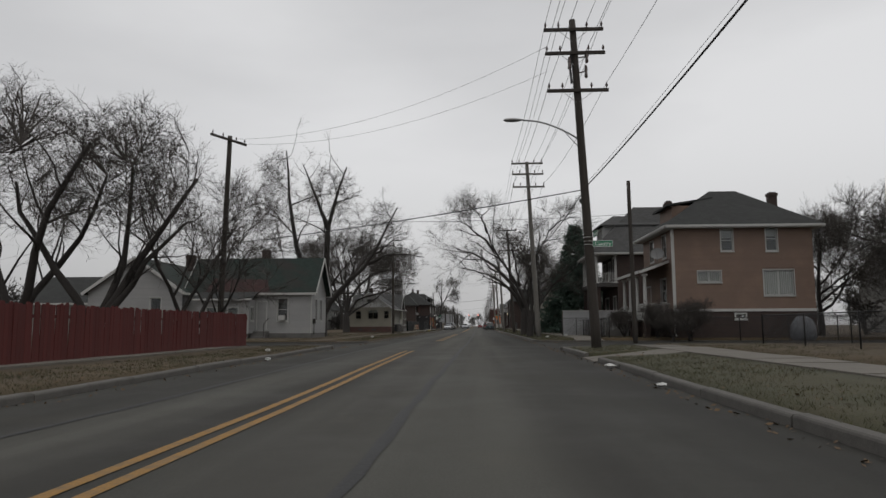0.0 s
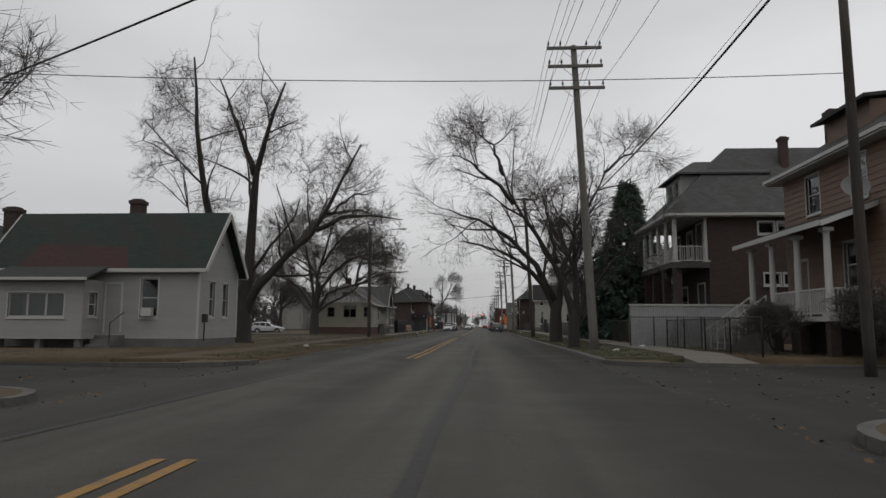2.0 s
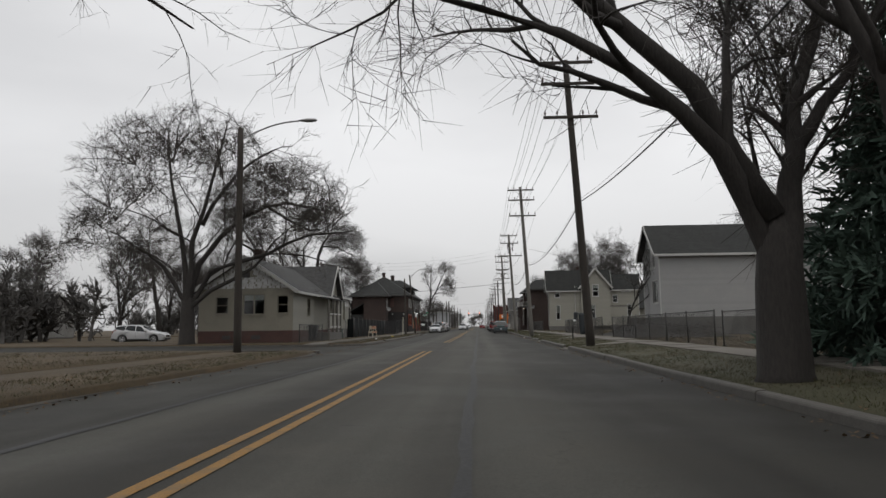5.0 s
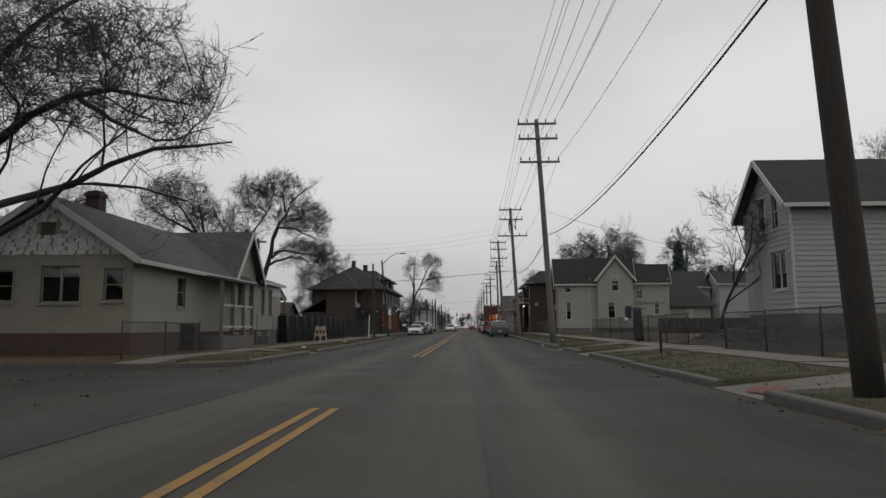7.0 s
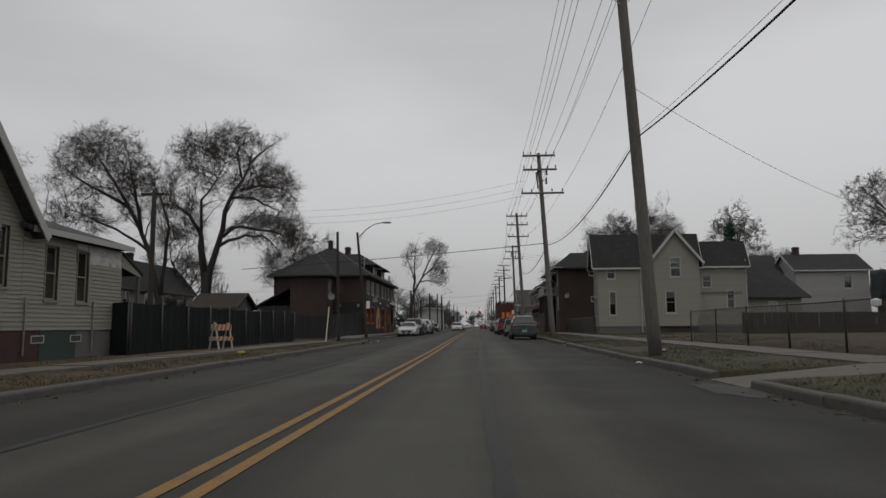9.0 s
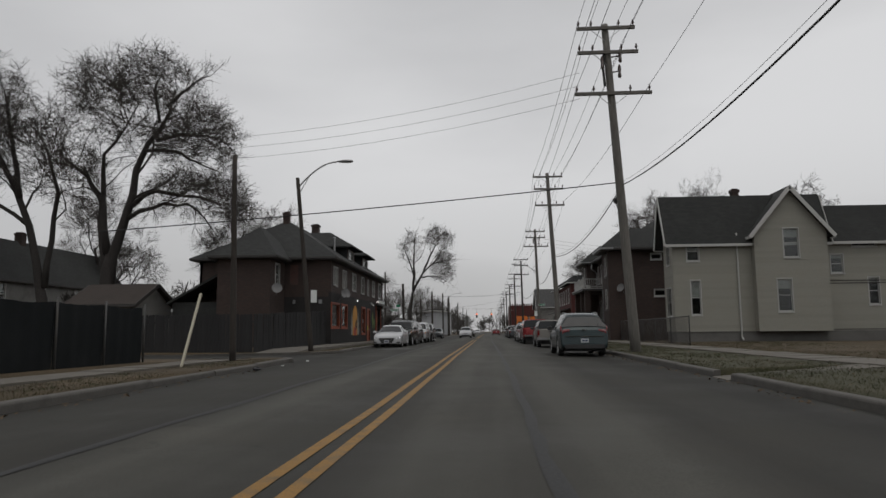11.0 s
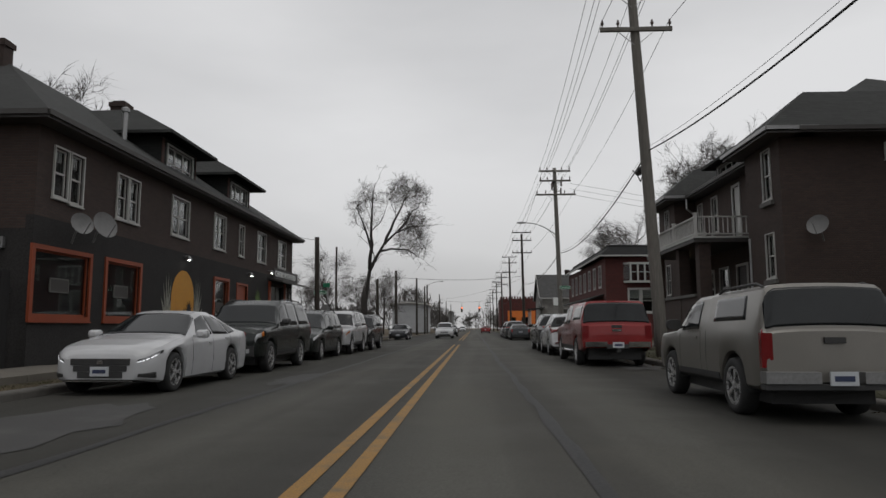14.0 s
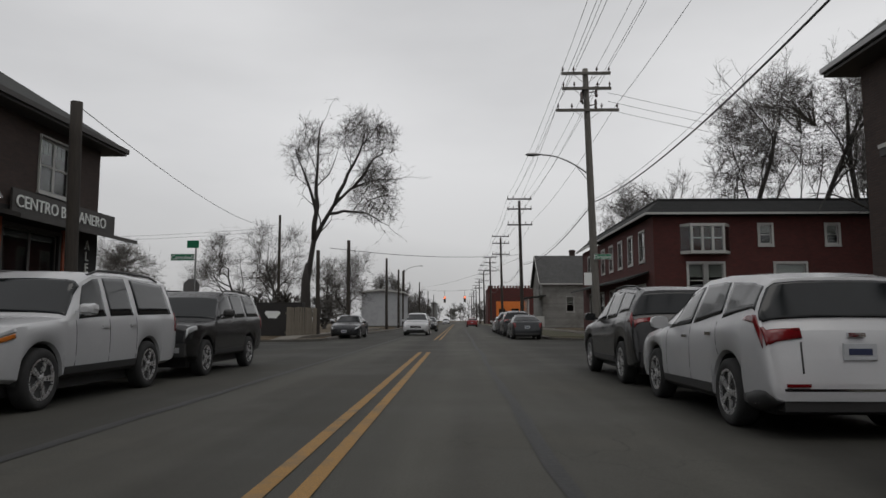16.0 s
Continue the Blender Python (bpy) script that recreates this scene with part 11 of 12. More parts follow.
def chain_link(way, z0, h, label, every=3.0, material=None, wire=None, pitch=0.075, rail=True, seed=3, lean=0.0):
    """Pipe posts and a top rail with woven wire between."""
    rnd = random.Random(seed)
    material = material or GALV
    t = thing("chain_link_fence", way[0][0], way[0][1], z0, label, "fence")
    V, Q, off = [], [], 0
    for (xa, ya), (xb, yb) in zip(way, way[1:]):
        L = math.hypot(xb - xa, yb - ya)
        n = max(1, round(L / every))
        for i in range(n + 1):
            x, y = xa + (xb - xa) * i / n, ya + (yb - ya) * i / n
            g = Geo()
            e = rnd.gauss(0, lean)
            g.tube([(x, y, z0 - 0.15), (x + e, y + e, z0 + h + 0.03), (x + e, y + e, z0 + h + 0.06)], [0.03, 0.03, 0.012], 7)
            part("post", g, material, t, smooth=True)
        if rail:
            g = Geo()
            g.tube([(xa + (xb - xa) * k / 8, ya + (yb - ya) * k / 8, z0 + h + rnd.gauss(0, 0.008)) for k in range(9)], 0.02, 6)
            part("top_rail", g, material, t, smooth=True)
        m = int(L / pitch)
        s = np.arange(m) * pitch
        for sgn in (1, -1):
            e = s + sgn * h
            keep0, keep1 = np.clip(s, 0, L), np.clip(e, 0, L)
            za, zb = z0 + 0.03 + np.abs(keep0 - s), z0 + 0.03 + np.abs(keep1 - s)
            A = np.stack([xa + (xb - xa) * keep0 / L, ya + (yb - ya) * keep0 / L, za], 1)
            B = np.stack([xa + (xb - xa) * keep1 / L, ya + (yb - ya) * keep1 / L, np.minimum(zb, z0 + h)], 1)
            v, q = prisms(np.stack([A, B], 1), np.full((m, 2), 0.0028))
            V.append(v)
            Q.append(q + off)
            off += len(v)
    V = np.concatenate(V) - np.array([[way[0][0], way[0][1], z0]])
    ob = new("wire_mesh", mesh_np("wire_mesh", V, np.concatenate(Q), wire or material))
    ob.parent = t
    return t


DARK_STEEL = mat("dark_fence_pipe", (0.02, 0.02, 0.021), 0.6, 0.3, fine=20, vary=0.25, dirt=0.4, dirt_color=(0.05, 0.03, 0.02))
OLD_STEEL = mat("dull_fence_pipe", (0.085, 0.085, 0.083), 0.6, 0.5, fine=20, vary=0.2, dirt=0.4, dirt_color=(0.06, 0.04, 0.025))
TARP = mat("dark_tarp", (0.010, 0.012, 0.013), 0.75, fine=12, coarse=1.0, vary=0.3, dirt=0.4, dirt_color=(0.02, 0.022, 0.022), bump=0.4, bump_scale=4, spec=0.15)
TIN = mat("white_corrugated_sheet", (0.34, 0.345, 0.35), 0.55, 0.1, fine=14, coarse=1.0, vary=0.06, dirt=0.45, dirt_color=(0.2, 0.19, 0.18), bump=0.05)
RAW_WOOD = mat("weathered_boards", (0.19, 0.165, 0.13), 0.9, fine=26, coarse=1.5, vary=0.25, dirt=0.45, stretch=(1, 1, 0.1), bump=0.3, rand=0.3)

board_fence("picket_fence", (-10.2, 8.0), (-10.2, 34.4), -0.05, lambda k: 1.62 - 0.03 * k, "tall dull red painted board fence along the pavement", RED_FENCE, uneven=0.035, seed=4)
g = Geo()
for i in range(26):
    x = -13.2 - 0.2 * i
    g.box(x, x + 0.09, 34.35, 34.37, 0.1, 1.75 + 0.03 * ((i * 7) % 3))
g.box(-18.4, -10.2, 34.37, 34.42, 0.5, 0.6)
g.box(-18.4, -10.2, 34.37, 34.42, 1.3, 1.4)
solo("back_fence", g, RED_FENCE, "narrow red pickets across the back of the yard", "fence")

chain_link([(12.6, 14.0), (12.3, 31.5), (30.0, 31.6)], 0.24, 1.15, "low dark chain-link fence round the corner yard", 3.4, DARK_STEEL)
chain_link([(13.0, 43.3), (24.0, 43.3)], 0.24, 1.2, "low dark chain-link fence beside the peach house", 2.7, DARK_STEEL)
chain_link([(8.5, 44.5), (8.5, 54.8)], 0.24, 1.15, "dark chain-link fence before the peach house yard", 2.6, DARK_STEEL)


def tin_fence():
    t = thing("sheet_metal_fence", 7.1, 55.6, 0.2, "white corrugated sheet fence with a capped top edge", "fence")
    n = 6
    w = 5.9 / n
    for i in range(n):
        g = Geo()
        x0 = 7.1 + i * w
        m = 24
        for k in range(m + 1):
            d = 0.012 if k % 2 else -0.012
            for z in (0.22, 2.08):
                g.v.append((x0 + (w + 0.02) * k / m, 55.6 + d, z))
        for k in range(m):
            g.f.append((2 * k, 2 * k + 2, 2 * k + 3, 2 * k + 1))
        k0 = len(g.v)
        g.v += [(x, y + 0.004, z) for x, y, z in g.v]
        g.f += [tuple(reversed([j + k0 for j in f])) for f in g.f]
        part("sheet", g, TIN, t)
    g = Geo()
    g.box(7.05, 13.05, 55.56, 55.64, 2.06, 2.13)
    part("cap", g, WHITE_TRIM, t)
    for x in (7.1, 9.1, 11.1, 13.0):
        g = Geo()
        g.box(x - 0.045, x + 0.045, 55.63, 55.72, 0.0, 2.06)
        part("post", g, RAW_WOOD, t)
    g = Geo()
    return t


tin_fence()
chain_link([(7.0, 55.2), (13.2, 55.2)], 0.24, 1.3, "chain-link fence in front of the white sheets", 1.05, OLD_STEEL)
chain_link([(8.35, 56.5), (8.5, 80.0)], 0.24, 1.2, "grey chain-link fence along the pavement", 2.9, OLD_STEEL, seed=5)
chain_link([(8.55, 81.0), (8.75, 100.6)], 0.24, 1.25, "grey chain-link fence along the vacant lot", 3.2, OLD_STEEL, seed=6, lean=0.03)
chain_link([(8.85, 105.0), (9.0, 127.0)], 0.24, 1.3, "grey chain-link fence before the white house yard", 3.3, OLD_STEEL, seed=7, lean=0.03)
chain_link([(8.85, 150.0), (8.85, 166.5)], 0.24, 1.35, "thin grey chain-link fence before the cream house", 3.3, OLD_STEEL, seed=8)
chain_link([(-10.55, 97.0), (-10.55, 103.0)], 0.14, 1.1, "old grey chain-link fence by the bungalow steps", 3.0, OLD_STEEL, seed=9)


def tarp_fence(way, z0, h, label, every=2.2, seed=1):
    """Chain-link hung with dark tarpaulin that sags between its posts."""
    rnd = random.Random(seed)
    t = thing("tarp_fence", way[0][0], way[0][1], z0, label, "fence")
    for (xa, ya, ha), (xb, yb, hb) in zip(way, way[1:]):
        L = math.hypot(xb - xa, yb - ya)
        nx, ny = (yb - ya) / L, -(xb - xa) / L
        m = max(1, round(L / every))
        for i in range(m + 1):
            k = i / m
            x, y = xa + (xb - xa) * k, ya + (yb - ya) * k
            g = Geo()
            g.tube([(x + nx * 0.06, y + ny * 0.06, z0 - 0.1), (x + nx * 0.06, y + ny * 0.06, z0 + ha + (hb - ha) * k + 0.08)], 0.03, 7)
            part("post", g, OLD_STEEL, t, smooth=True)
        for i in range(m):
            g = Geo()
            u = 14
            for k in range(u + 1):
                q = (i + k / u) / m
                x, y = xa + (xb - xa) * q, ya + (yb - ya) * q
                top = z0 + ha + (hb - ha) * q - 0.05 * math.sin(math.pi * k / u) * rnd.uniform(0.6, 1.2)
                for j in range(6):
                    e = 0.02 * noise.noise((x * 1.3, y * 1.3, j * 0.9)) + 0.012 * math.sin(k * 1.7)
                    g.v.append((x + nx * e, y + ny * e, z0 - 0.02 + (top - z0) * j / 5))
            for k in range(u):
                for j in range(5):
                    a = k * 6 + j
                    g.f.append((a, a + 6, a + 7, a + 1))
            k0 = len(g.v)
            g.v += [(p[0] - nx * 0.006, p[1] - ny * 0.006, p[2]) for p in g.v]
            g.f += [tuple(reversed([j + k0 for j in f])) for f in g.f]
            part("tarp", g, TARP, t, smooth=True)
    return t


tarp_fence([(-16.0, 118.5, 1.7), (-11.2, 118.5, 1.75), (-11.15, 138.0, 1.72)], 0.1, 1.75, "chain-link fence hung with dark tarpaulin", seed=2)
board_fence("board_fence", (-10.9, 147.5), (-10.9, 161.2), 0.1, lambda k: 1.85 + 0.5 * k, "tall black painted board fence beside the shop", BLACK_FENCE, 0.15, uneven=0.02, seed=6)
board_fence("board_fence", (-20.0, 147.5), (-10.9, 147.5), 0.1, lambda k: 1.85, "black painted board fence along the alley", BLACK_FENCE, 0.15, uneven=0.02, seed=7)
board_fence("board_fence", (-9.85, 201.0), (-8.9, 204.4), 0.1, lambda k: 1.8, "pale weathered plank fence at the far corner", RAW_WOOD, 0.15, uneven=0.02, seed=8)
board_fence("board_fence", (20.5, 152.0), (34.0, 154.0), 0.12, lambda k: 1.9, "dark weathered plank fence behind the lots", mat("dark_boards", (0.045, 0.04, 0.036), 0.9, fine=26, vary=0.25, dirt=0.4, stretch=(1, 1, 0.1), rand=0.3), 0.15, uneven=0.03, seed=9)
# dark notice box at the far corner, with a plain pale shape on it
t = thing("panel_box", -11.6, 206.6, 0.2, "black painted panel box with a plain white shape", "sign")
g = Geo()
g.box(-12.95, -10.2, 206.2, 207.0, 0.15, 2.15)
part("body", g, BLACK_PAINT, t)
g = Geo()
ring = [(-12.0 + 0.42 * math.cos(a) * (1 + 0.25 * math.sin(3 * a)), 1.42 + 0.3 * math.sin(a) * (1 + 0.3 * math.cos(2 * a))) for a in [2 * math.pi * k / 20 for k in range(20)]]
g.slab([(x, 206.19, z) for x, z in ring], (0, 0.008, 0))
part("painted_shape", g, SIGN_WHITE, t, "plain white painted shape", recalc=True)


def verge_r(x, y):
    a, b = kerb_right(y) + 0.15, pave_right(y) + 0.02
    k = (x - a) / (b - a)
    return 0.115 + (RISE - 0.115) * k + grade(y) * (1 - k)


def verge_l(x, y):
    a = kerb_left(y) - 0.15
    return 0.118 + grade(y) * max(0.0, 1 - (a - x) / (a + 8.6))


# ---- small things beside the street ----
BARR_ORANGE = mat("barricade_orange", (0.40, 0.10, 0.035), 0.6, fine=20, vary=0.1, dirt=0.4, bump=0)
PALE_WOOD = mat("pale_painted_wood", (0.42, 0.39, 0.30), 0.7, fine=20, vary=0.12, dirt=0.4, bump=0.1)


def barricade(x, y, turn):
    t = thing("barricade", x, y, 0.13, "folding wooden barricade with orange and white stripes", "barricade", turn=turn)
    for dy in (-0.28, 0.28):
        for dx in (-0.34, 0.34):
            g = Geo()
            g.beam((dx, dy, 0), (dx, dy * 0.12, 1.05), 0.07, 0.03, up=(0, 1, 0))
            part("leg", g, PALE_WOOD, t, local=True)
        for z, h in ((0.86, 0.24), (0.42, 0.16)):
            s = 1 - z / 1.05
            yy = dy * (0.12 + 0.88 * s) + (0.03 if dy > 0 else -0.03)
            g = Geo()
            g.box(-0.42, 0.42, yy - 0.01, yy + 0.01, z - h / 2, z + h / 2)
            board = part("board", g, PALE_WOOD, t, local=True)
            for k in range(4):
                g = Geo()
                u = -0.40 + k * 0.215
                sgn = 0.013 if dy > 0 else -0.013
                g.slab([(u, yy + sgn, z - h / 2), (u + 0.1, yy + sgn, z - h / 2), (u + 0.18, yy + sgn, z + h / 2), (u + 0.08, yy + sgn, z + h / 2)], (0, -0.002, 0))
                part("stripe", g, BARR_ORANGE, board, local=True, recalc=True)
    return t


barricade(-10.35, 124.2, 62)
g = Geo()
g.beam((-8.55, 135.1, 0.1), (-8.68, 136.5, 2.12), 0.06)
solo("leaning_post", g, PALE_WOOD, "pale leaning wooden stake in the verge", "post")
g = Geo()
g.box(5.83, 5.9, 98.2, 98.27, 0.1, 0.86)
g.box(5.82, 5.91, 98.19, 98.28, 0.86, 0.88)
solo("stub_post", g, mat("burnt_post", (0.022, 0.02, 0.018), 0.9, fine=20, vary=0.3), "short dark wooden stub post in the verge", "post")

# bins and boards by the bungalow porch
BIN = mat("dark_bin_plastic", (0.014, 0.016, 0.020), 0.55, fine=40, vary=0.2, dirt=0.3)


def wheeled_bin(x, y, z, turn, label="dark wheeled rubbish bin with a hinged lid"):
    t = thing("rubbish_bin", x, y, z, label, "bin", "bins", turn=turn)
    g = Geo()
    lo = [(-0.24, -0.27, 0.06), (0.24, -0.27, 0.06), (0.24, 0.2, 0.06), (-0.24, 0.2, 0.06)]
    hi = [(-0.31, -0.36, 0.98), (0.31, -0.36, 0.98), (0.31, 0.36, 0.98), (-0.31, 0.36, 0.98)]
    g.add(lo + hi, [(3, 2, 1, 0), (4, 5, 6, 7), (0, 1, 5, 4), (1, 2, 6, 5), (2, 3, 7, 6), (3, 0, 4, 7)])
    part("body", g, BIN, t, local=True)
    g = Geo()
    g.slab([(-0.33, -0.4, 1.02), (0.33, -0.4, 1.02), (0.33, 0.38, 1.08), (-0.33, 0.38, 1.08)], 0.05)
    part("lid", g, BIN, t, local=True)
    for sx in (-0.28, 0.28):
        g = Geo()
        g.lathe([(0.12, -0.025), (0.13, 0), (0.12, 0.025)], (sx, 0.26, 0.13), "x", 14)
        part("wheel", g, TYRE, t, local=True)
    g = Geo()
    g.tube([(-0.26, 0.36, 0.95), (-0.26, 0.45, 1.0), (0.26, 0.45, 1.0), (0.26, 0.36, 0.95)], 0.018, 6)
    part("handle", g, BIN, t, local=True)
    return t


wheeled_bin(-12.3, 104.2, 0.15, 170)
wheeled_bin(-11.55, 104.5, 0.15, 185)
wheeled_bin(-13.05, 104.5, 0.15, 178)
g = Geo()
g.slab([(-14.6, 104.75, 0.12), (-14.1, 104.7, 0.12), (-14.05, 105.25, 1.5), (-14.5, 105.3, 1.5)], (0, 0.04, 0.0))
solo("leaning_board", g, mat("stained_pink_board", (0.22, 0.13, 0.11), 0.8, fine=20, coarse=3, vary=0.2, dirt=0.6), "stained pinkish board leaning on the bungalow wall", "board")
# dark sheeting slung over a gate post and its arm, beside the pavement
t = thing("slung_sheeting", 8.3, 110.98, 0.24, "blue-black plastic sheeting slung over a gate post and its arm", "sheeting")
g = Geo()
g.beam((8.32, 111.03, 0.1), (8.22, 111.03, 1.9), 0.08)
part("post", g, OLD_STEEL, t)
g = Geo()
g.beam((7.77, 110.98, 1.94), (8.67, 111.0, 1.88), 0.05)
part("crossbar", g, OLD_STEEL, t)
SLING = mat("blue_black_sheet", (0.026, 0.032, 0.036), 0.6, fine=8, coarse=2, vary=0.3, dirt=0.4, bump=0.5, bump_scale=6)
for name, cx, half, lo, hi, lean in (("sheet", 8.38, 0.22, 0.3, 1.96, -0.12), ("hanging_end", 7.84, 0.17, 1.45, 2.02, 0.02)):
    g = Geo()
    m, r_ = 9, 14
    for j in range(m):
        b = j / (m - 1)
        for k in range(r_):
            a = 2 * math.pi * k / r_
            f = 1 + 0.14 * noise.noise((math.cos(a) * 2, math.sin(a) * 2 + cx, b * 4)) - 0.25 * (b - 0.55) ** 2
            g.v.append((cx + lean * b + half * f * math.cos(a), 111.0 + 0.13 * f * math.sin(a), lo + (hi - lo) * b + 0.03 * math.sin(3 * a)))
    for j in range(m - 1):
        for k in range(r_):
            p, q = j * r_ + k, j * r_ + (k + 1) % r_
            g.f.append((p, q, q + r_, p + r_))
    g.f += [tuple(range(r_)), tuple(range((m - 1) * r_, m * r_))]
    part(name, g, SLING, t, smooth=True, recalc=True)
g = Geo()
g.lathe([(0.02, 0.0), (0.09, 0.03), (0.1, 0.14), (0.03, 0.17)], (7.72, 110.93, 1.3), sides=9)
part("white_rag", g, SIGN_WHITE, t, "small white rag")
# dark heaped brushwood and soil behind the pavement, with litter on it
HEAP = mat("brush_soil", (0.017, 0.015, 0.012), 0.95, fine=22, coarse=1.2, vary=0.5, dirt=0.6, dirt_color=(0.032, 0.028, 0.02), bump=0.9, bump_scale=16)
g = Geo()
nx, ny = 22, 34
for j in range(ny + 1):
    for i in range(nx + 1):
        y = 97.5 + 12.0 * j / ny
        x = pave_right(y) + SW_W + 0.15 + 7.0 * i / nx
        e = min(1.0, 3.2 * min(i / nx, 1 - i / nx), 4.5 * min(j / ny, 1 - j / ny))
        g.v.append((x, y, RISE - 0.06 + e * (0.62 + 0.34 * noise.noise((x * 0.5, y * 0.45, 1.0)) + 0.16 * noise.noise((x * 2.3, y * 2.3, 5.0)))))
for j in range(ny):
    for i in range(nx):
        q = j * (nx + 1) + i
        g.f.append((q, q + 1, q + nx + 2, q + nx + 1))
structure("brush_heap", g, HEAP, "low dark heap of soil and brushwood behind the pavement", "ground", True)
rs_ = np.random.RandomState(77)
n = 900
yy = rs_.uniform(98.2, 108.8, n)
B0 = np.stack([np.array([pave_right(v) for v in yy]) + SW_W + rs_.uniform(0.6, 6.4, n), yy, rs_.uniform(0.45, 1.0, n)], 1)
D0 = rs_.normal(0, 1, (n, 3)) * np.array([[1, 1, 0.55]])
D0 /= np.linalg.norm(D0, axis=1, keepdims=True)
P_ = np.stack([B0, B0 + D0 * 0.3 + rs_.normal(0, 0.04, (n, 3)), B0 + D0 * rs_.uniform(0.4, 0.8, n)[:, None]], 1)
V_, Q_ = prisms(P_, np.linspace(0.009, 0.003, 3)[None, :] * np.ones((n, 1)))
tagged(new("brushwood", mesh_np("brushwood", V_, Q_, BARK)), "loose dark twigs lying on the heap", "brushwood", "", "stuff")
# a pale upright tank in the corner yard
g = Geo()
g.lathe([(0.5, 0.2), (0.62, 0.3), (0.6, 0.9), (0.45, 1.25), (0.2, 1.45), (0.05, 1.5)], (17.3, 38.9, 0), sides=20)
solo("covered_grill", g, mat("grey_cover", (0.11, 0.115, 0.125), 0.8, fine=6, coarse=2, vary=0.2, dirt=0.4, bump=0.5, bump_scale=5), "grey cloth cover over a rounded yard object", "cover", smooth=True)
# worn reddish paint on the kerb ramps
SPRAY = mat("orange_spray", (0.15, 0.05, 0.034), 0.85, fine=40, coarse=5, vary=0.3, dirt=0.7, dirt_color=(0.07, 0.055, 0.048))
rr = random.Random(8)
for cx, cy, sx, sy in ((4.72, 45.4, 0.42, 0.45), (4.5, 87.4, 0.3, 0.5), (4.9, 102.2, 0.4, 0.6)):
    g = Geo()
    ring = []
    for k in range(18):
        a = 2 * math.pi * k / 18
        r_ = 1 + rr.uniform(-0.25, 0.25)
        ring.append((cx + sx * r_ * math.cos(a), cy + sy * r_ * math.sin(a)))
    g.add([(x, y, grade(y) + 0.012 + max(0.0, (x - kerb_right(y)) / (pave_right(y) - kerb_right(y))) * (RISE + 0.05 - grade(y))) for x, y in ring], [tuple(range(18))])
    structure("paint_mark", g, SPRAY, "worn reddish paint on the kerb ramp", "road marking")
# paper and scraps
SCRAP = mat("scrap_paper", (0.50, 0.50, 0.48), 0.8, fine=20, vary=0.15, dirt=0.3, bump=0)
SCRAP_Y = mat("yellow_bag", (0.42, 0.33, 0.05), 0.7, fine=20, vary=0.15, dirt=0.3, bump=0.2)
SCRAP_D = mat("dark_scrap", (0.02, 0.02, 0.022), 0.7, fine=20, vary=0.3, bump=0.2)
for x, y, s, m, lab in ((-7.3, 54.0, 0.22, SCRAP, "crumpled white paper on the verge"), (5.3, 49.6, 0.2, SCRAP, "crumpled white paper on the verge"), (6.9, 52.6, 0.25, SCRAP, "torn white wrapper by the pavement"), (-7.7, 119.0, 0.22, SCRAP_Y, "small yellow plastic bag on the verge"),
                        (-6.3, 134.5, 0.2, SCRAP_D, "dark scrap lying in the gutter"), (-6.2, 139.0, 0.1, SCRAP, "white paper cup in the gutter"), (-6.25, 136.5, 0.08, SCRAP, "white paper scrap in the gutter"), (3.75, 14.5, 0.16, SCRAP, "white paper scrap in the gutter"), (3.8, 19.4, 0.2, SCRAP, "white paper scrap in the gutter"),
                        (11.5, 113.0, 0.3, SCRAP_Y, "yellow plastic bag in the vacant lot"), (13.0, 114.0, 0.25, SCRAP, "white scrap in the vacant lot"), (12.2, 110.5, 0.3, SCRAP, "white scrap in the vacant lot"), (-7.4, 107.0, 0.2, SCRAP, "white paper scrap on the verge"), (4.0, 115.0, 0.14, SCRAP, "white paper scrap in the gutter"),
                        (-6.6, 26.0, 0.2, SCRAP, "white paper scrap on the verge"), (-5.5, 22.5, 0.18, SCRAP, "white paper scrap in the gutter"), (5.6, 118.6, 0.12, SCRAP, "white paper scrap on the verge")):
    rr = random.Random(int(x * 100 + y * 7))
    g = Geo()
    n, m_ = 8, 4
    for j in range(m_ + 1):
        for i in range(n):
            a, b = 2 * math.pi * i / n, math.pi * j / m_
            r_ = s * 0.5 * rr.uniform(0.65, 1.2)
            g.v.append((r_ * math.sin(b) * math.cos(a) * 1.3, r_ * math.sin(b) * math.sin(a), s * 0.22 - r_ * 0.5 * math.cos(b)))
    for j in range(m_):
        for i in range(n):
            g.f.append((j * n + i, j * n + (i + 1) % n, (j + 1) * n + (i + 1) % n, (j + 1) * n + i))
    inside = kerb_left(y) < x < kerb_right(y)
    z = road_z(x, y) if inside else (verge_r(min(x, pave_right(y)), y) if x > 0 else verge_l(x, y))
    g.v = [(p[0] + x, p[1] + y, p[2] + z + 0.02) for p in g.v]
    solo("litter", g, m, lab, "litter", "litter along the street")


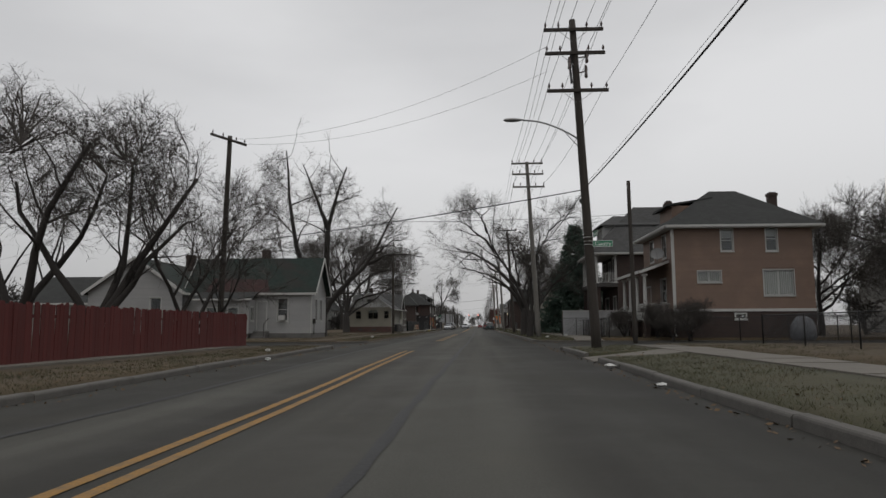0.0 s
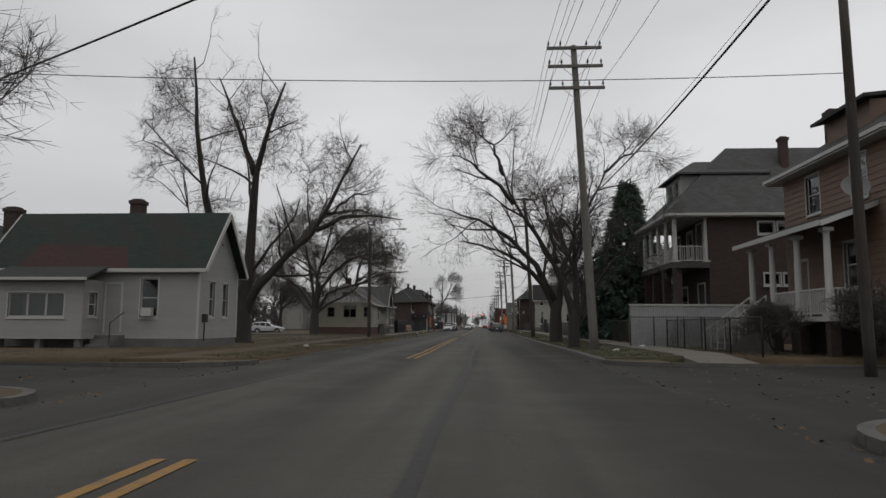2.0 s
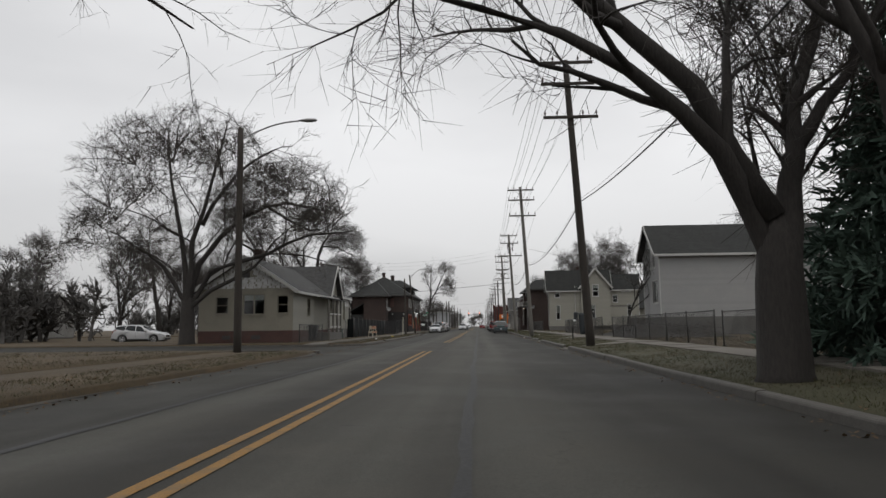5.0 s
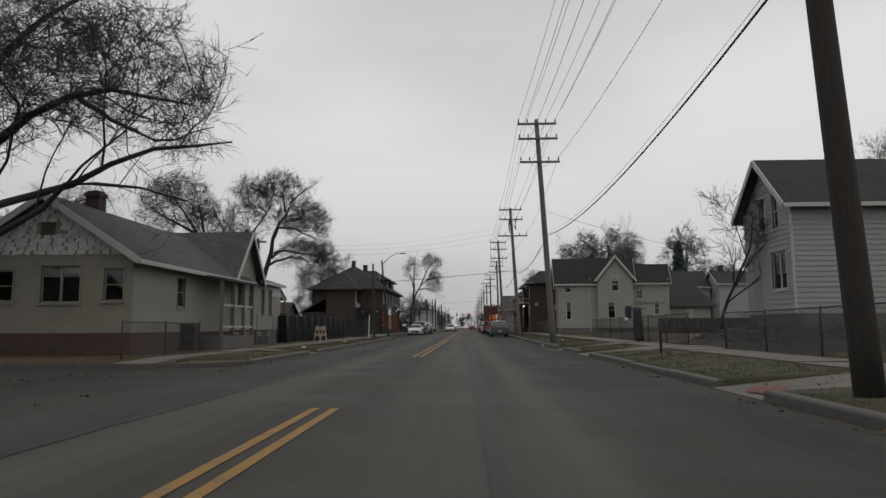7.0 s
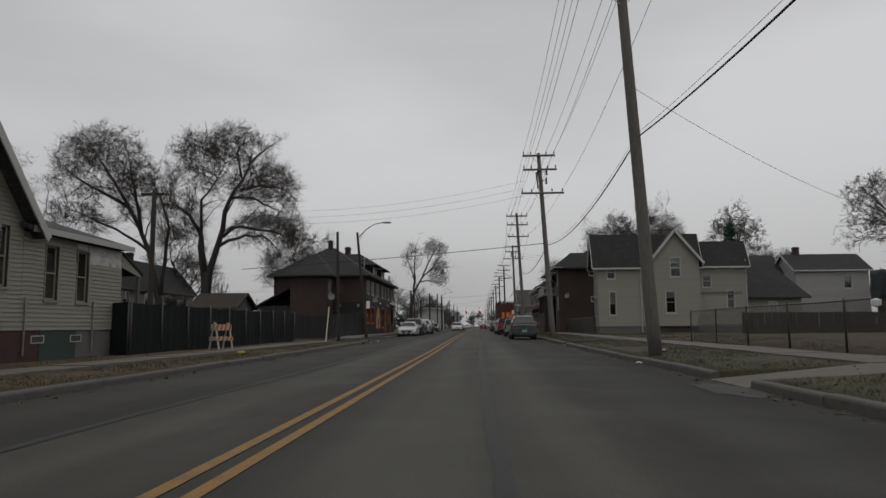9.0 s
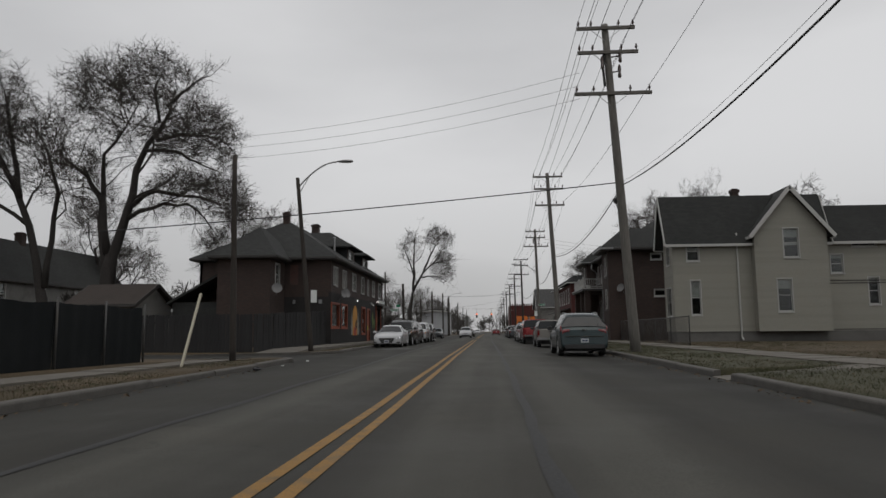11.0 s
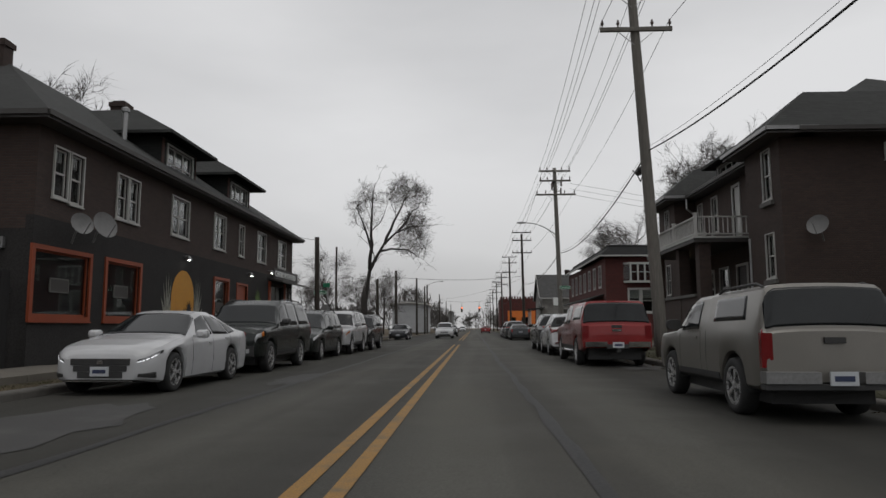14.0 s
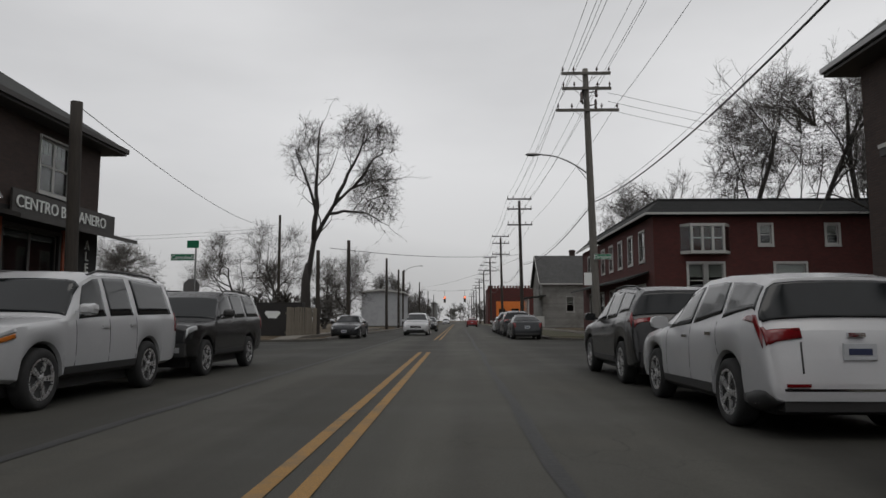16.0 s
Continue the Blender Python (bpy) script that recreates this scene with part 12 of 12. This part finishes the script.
# ---- grass and fallen leaves ----
def tufts(name, spans, per, seed, hgt=(0.02, 0.05), label="thin brown-green winter grass"):
    """Loose blades over strips (x0, x1, ya, yb, z(x, y))."""
    rs = np.random.RandomState(seed)
    A, T, W = [], [], []
    for x0, x1, ya, yb, zf in spans:
        n = int(abs(x1 - x0) * (yb - ya) * per)
        cx, cy = rs.uniform(x0, x1, n // 5 + 1), rs.uniform(ya, yb, n // 5 + 1)
        keep = np.array([noise.noise((a * 0.5, b * 0.35, 9.0)) + 0.45 * rs.random_sample() > -0.1 for a, b in zip(cx, cy)])
        cx, cy = cx[keep], cy[keep]
        x = np.clip(np.repeat(cx, 5) + rs.normal(0, 0.07, len(cx) * 5), min(x0, x1), max(x0, x1))
        y = np.clip(np.repeat(cy, 5) + rs.normal(0, 0.07, len(cx) * 5), ya, yb)
        z = np.array([zf(a, b) for a, b in zip(x, y)]) - 0.015
        h = rs.uniform(hgt[0], hgt[1], len(x))
        p = np.stack([x, y, z], 1)
        A.append(p)
        T.append(p + np.stack([rs.normal(0, 0.8, len(x)) * h, rs.normal(0, 0.8, len(x)) * h, h + 0.015], 1))
        W.append(rs.uniform(0.003, 0.007, len(x)))
    A, T, W = np.concatenate(A), np.concatenate(T), np.concatenate(W)
    n = len(A)
    ang = rs.uniform(0, math.pi, n)
    side = np.stack([np.cos(ang), np.sin(ang), np.zeros(n)], 1) * W[:, None]
    V = np.stack([A - side, A + side, T + side * 0.25, T - side * 0.25], 1).reshape(-1, 3)
    ob = new(name, mesh_np(name, V, np.arange(n * 4).reshape(-1, 4), GRASS))
    return tagged(ob, label, "grass", "", "stuff")


tufts("verge_grass", [(kerb_right(y) + 0.17, pave_right(y) - 0.02, y, min(y + 5.0, e), verge_r) for a, e in ((2, 21.8), (24.8, 30), (45.5, 86.4), (88.8, 101), (103.8, 108), (110.2, 188)) for y in np.arange(a, e, 5.0)], 260, 301)
tufts("verge_grass", [(-8.6, kerb_left(y) - 0.2, y, min(y + 5.0, e), verge_l) for a, e in ((8, 32.5), (43.5, 83.5), (97, 104.3), (106.2, 138.5), (148, 184)) for y in np.arange(a, e, 5.0)], 220, 302)
flat_r, flat_l = (lambda x, y: RISE), (lambda x, y: 0.13)
tufts("lawn_grass", [(8.1, 12.0, 10, 31.5, flat_r), (8.1, 12.0, 44, 55, flat_r), (8.1, 15.0, 76, 101, flat_r), (8.1, 16.0, 105, 158, flat_r)], 60, 303, (0.03, 0.08), "patchy brown winter lawn behind the pavement")
tufts("lawn_grass", [(-16.0, -10.2, 42, 52, flat_l), (-30.0, -10.2, 57, 85, flat_l), (-14.0, -10.2, 96, 118, flat_l), (-14.5, -10.2, 204.6, 215, flat_l)], 50, 304, (0.03, 0.08), "patchy brown winter lawn behind the pavement")


def leaves(name, strips, seed):
    rs = np.random.RandomState(seed)
    V = []
    for x0, x1, ya, yb, n, zf in strips:
        x, y = rs.uniform(x0, x1, n), rs.uniform(ya, yb, n)
        z = np.array([zf(a, b) for a, b in zip(x, y)]) + 0.012
        a, s = rs.uniform(0, 2 * math.pi, n), rs.uniform(0.02, 0.05, n)
        u = np.stack([np.cos(a) * s, np.sin(a) * s, rs.normal(0, 0.008, n)], 1)
        v = np.stack([-np.sin(a) * s * 0.6, np.cos(a) * s * 0.6, rs.normal(0, 0.008, n)], 1)
        c = np.stack([x, y, z], 1)
        V.append(np.stack([c - u, c - v, c + u, c + v], 1).reshape(-1, 3))
    V = np.concatenate(V)
    ob = new(name, mesh_np(name, V, np.arange(len(V)).reshape(-1, 4), mat("dead_leaf", (0.10, 0.062, 0.03), 0.85, fine=3, coarse=0.7, vary=0.45, bump=0)))
    return tagged(ob, "scattered dead brown leaves along the kerbs", "leaves", "", "stuff")


leaves("fallen_leaves", [(kerb_right(y) - 0.4, kerb_right(y) - 0.02, y, y + 10, 85, road_z) for y in range(5, 180, 10)] + [(kerb_left(y) + 0.05, kerb_left(y) + 0.45, y, y + 10, 90, road_z) for y in range(5, 135, 10)]
       + [(kerb_right(y) + 0.2, pave_right(y), y, y + 10, 100, verge_r) for y in range(5, 180, 10)] + [(-8.6, kerb_left(y) - 0.2, y, y + 10, 120, verge_l) for y in range(8, 135, 10)]
       + [(9.2, 13, 76, 158, 1800, flat_r), (-20, -10.3, 57, 84, 1400, flat_l)], 311)


# ---- from the plan's units to metres ----
done = {me for t in METRIC for ob in t.children_recursive for me in [ob.data]}
inner_parts = {ob for t in METRIC for ob in t.children_recursive}
for ob in scene.objects:
    if ob.type in ("CAMERA", "LIGHT") or ob in inner_parts:
        continue
    ob.location = ob.location * PLAN
    if ob.data is not None and ob.data not in done:
        done.add(ob.data)
        ob.data.transform(Matrix.Scale(PLAN, 4))
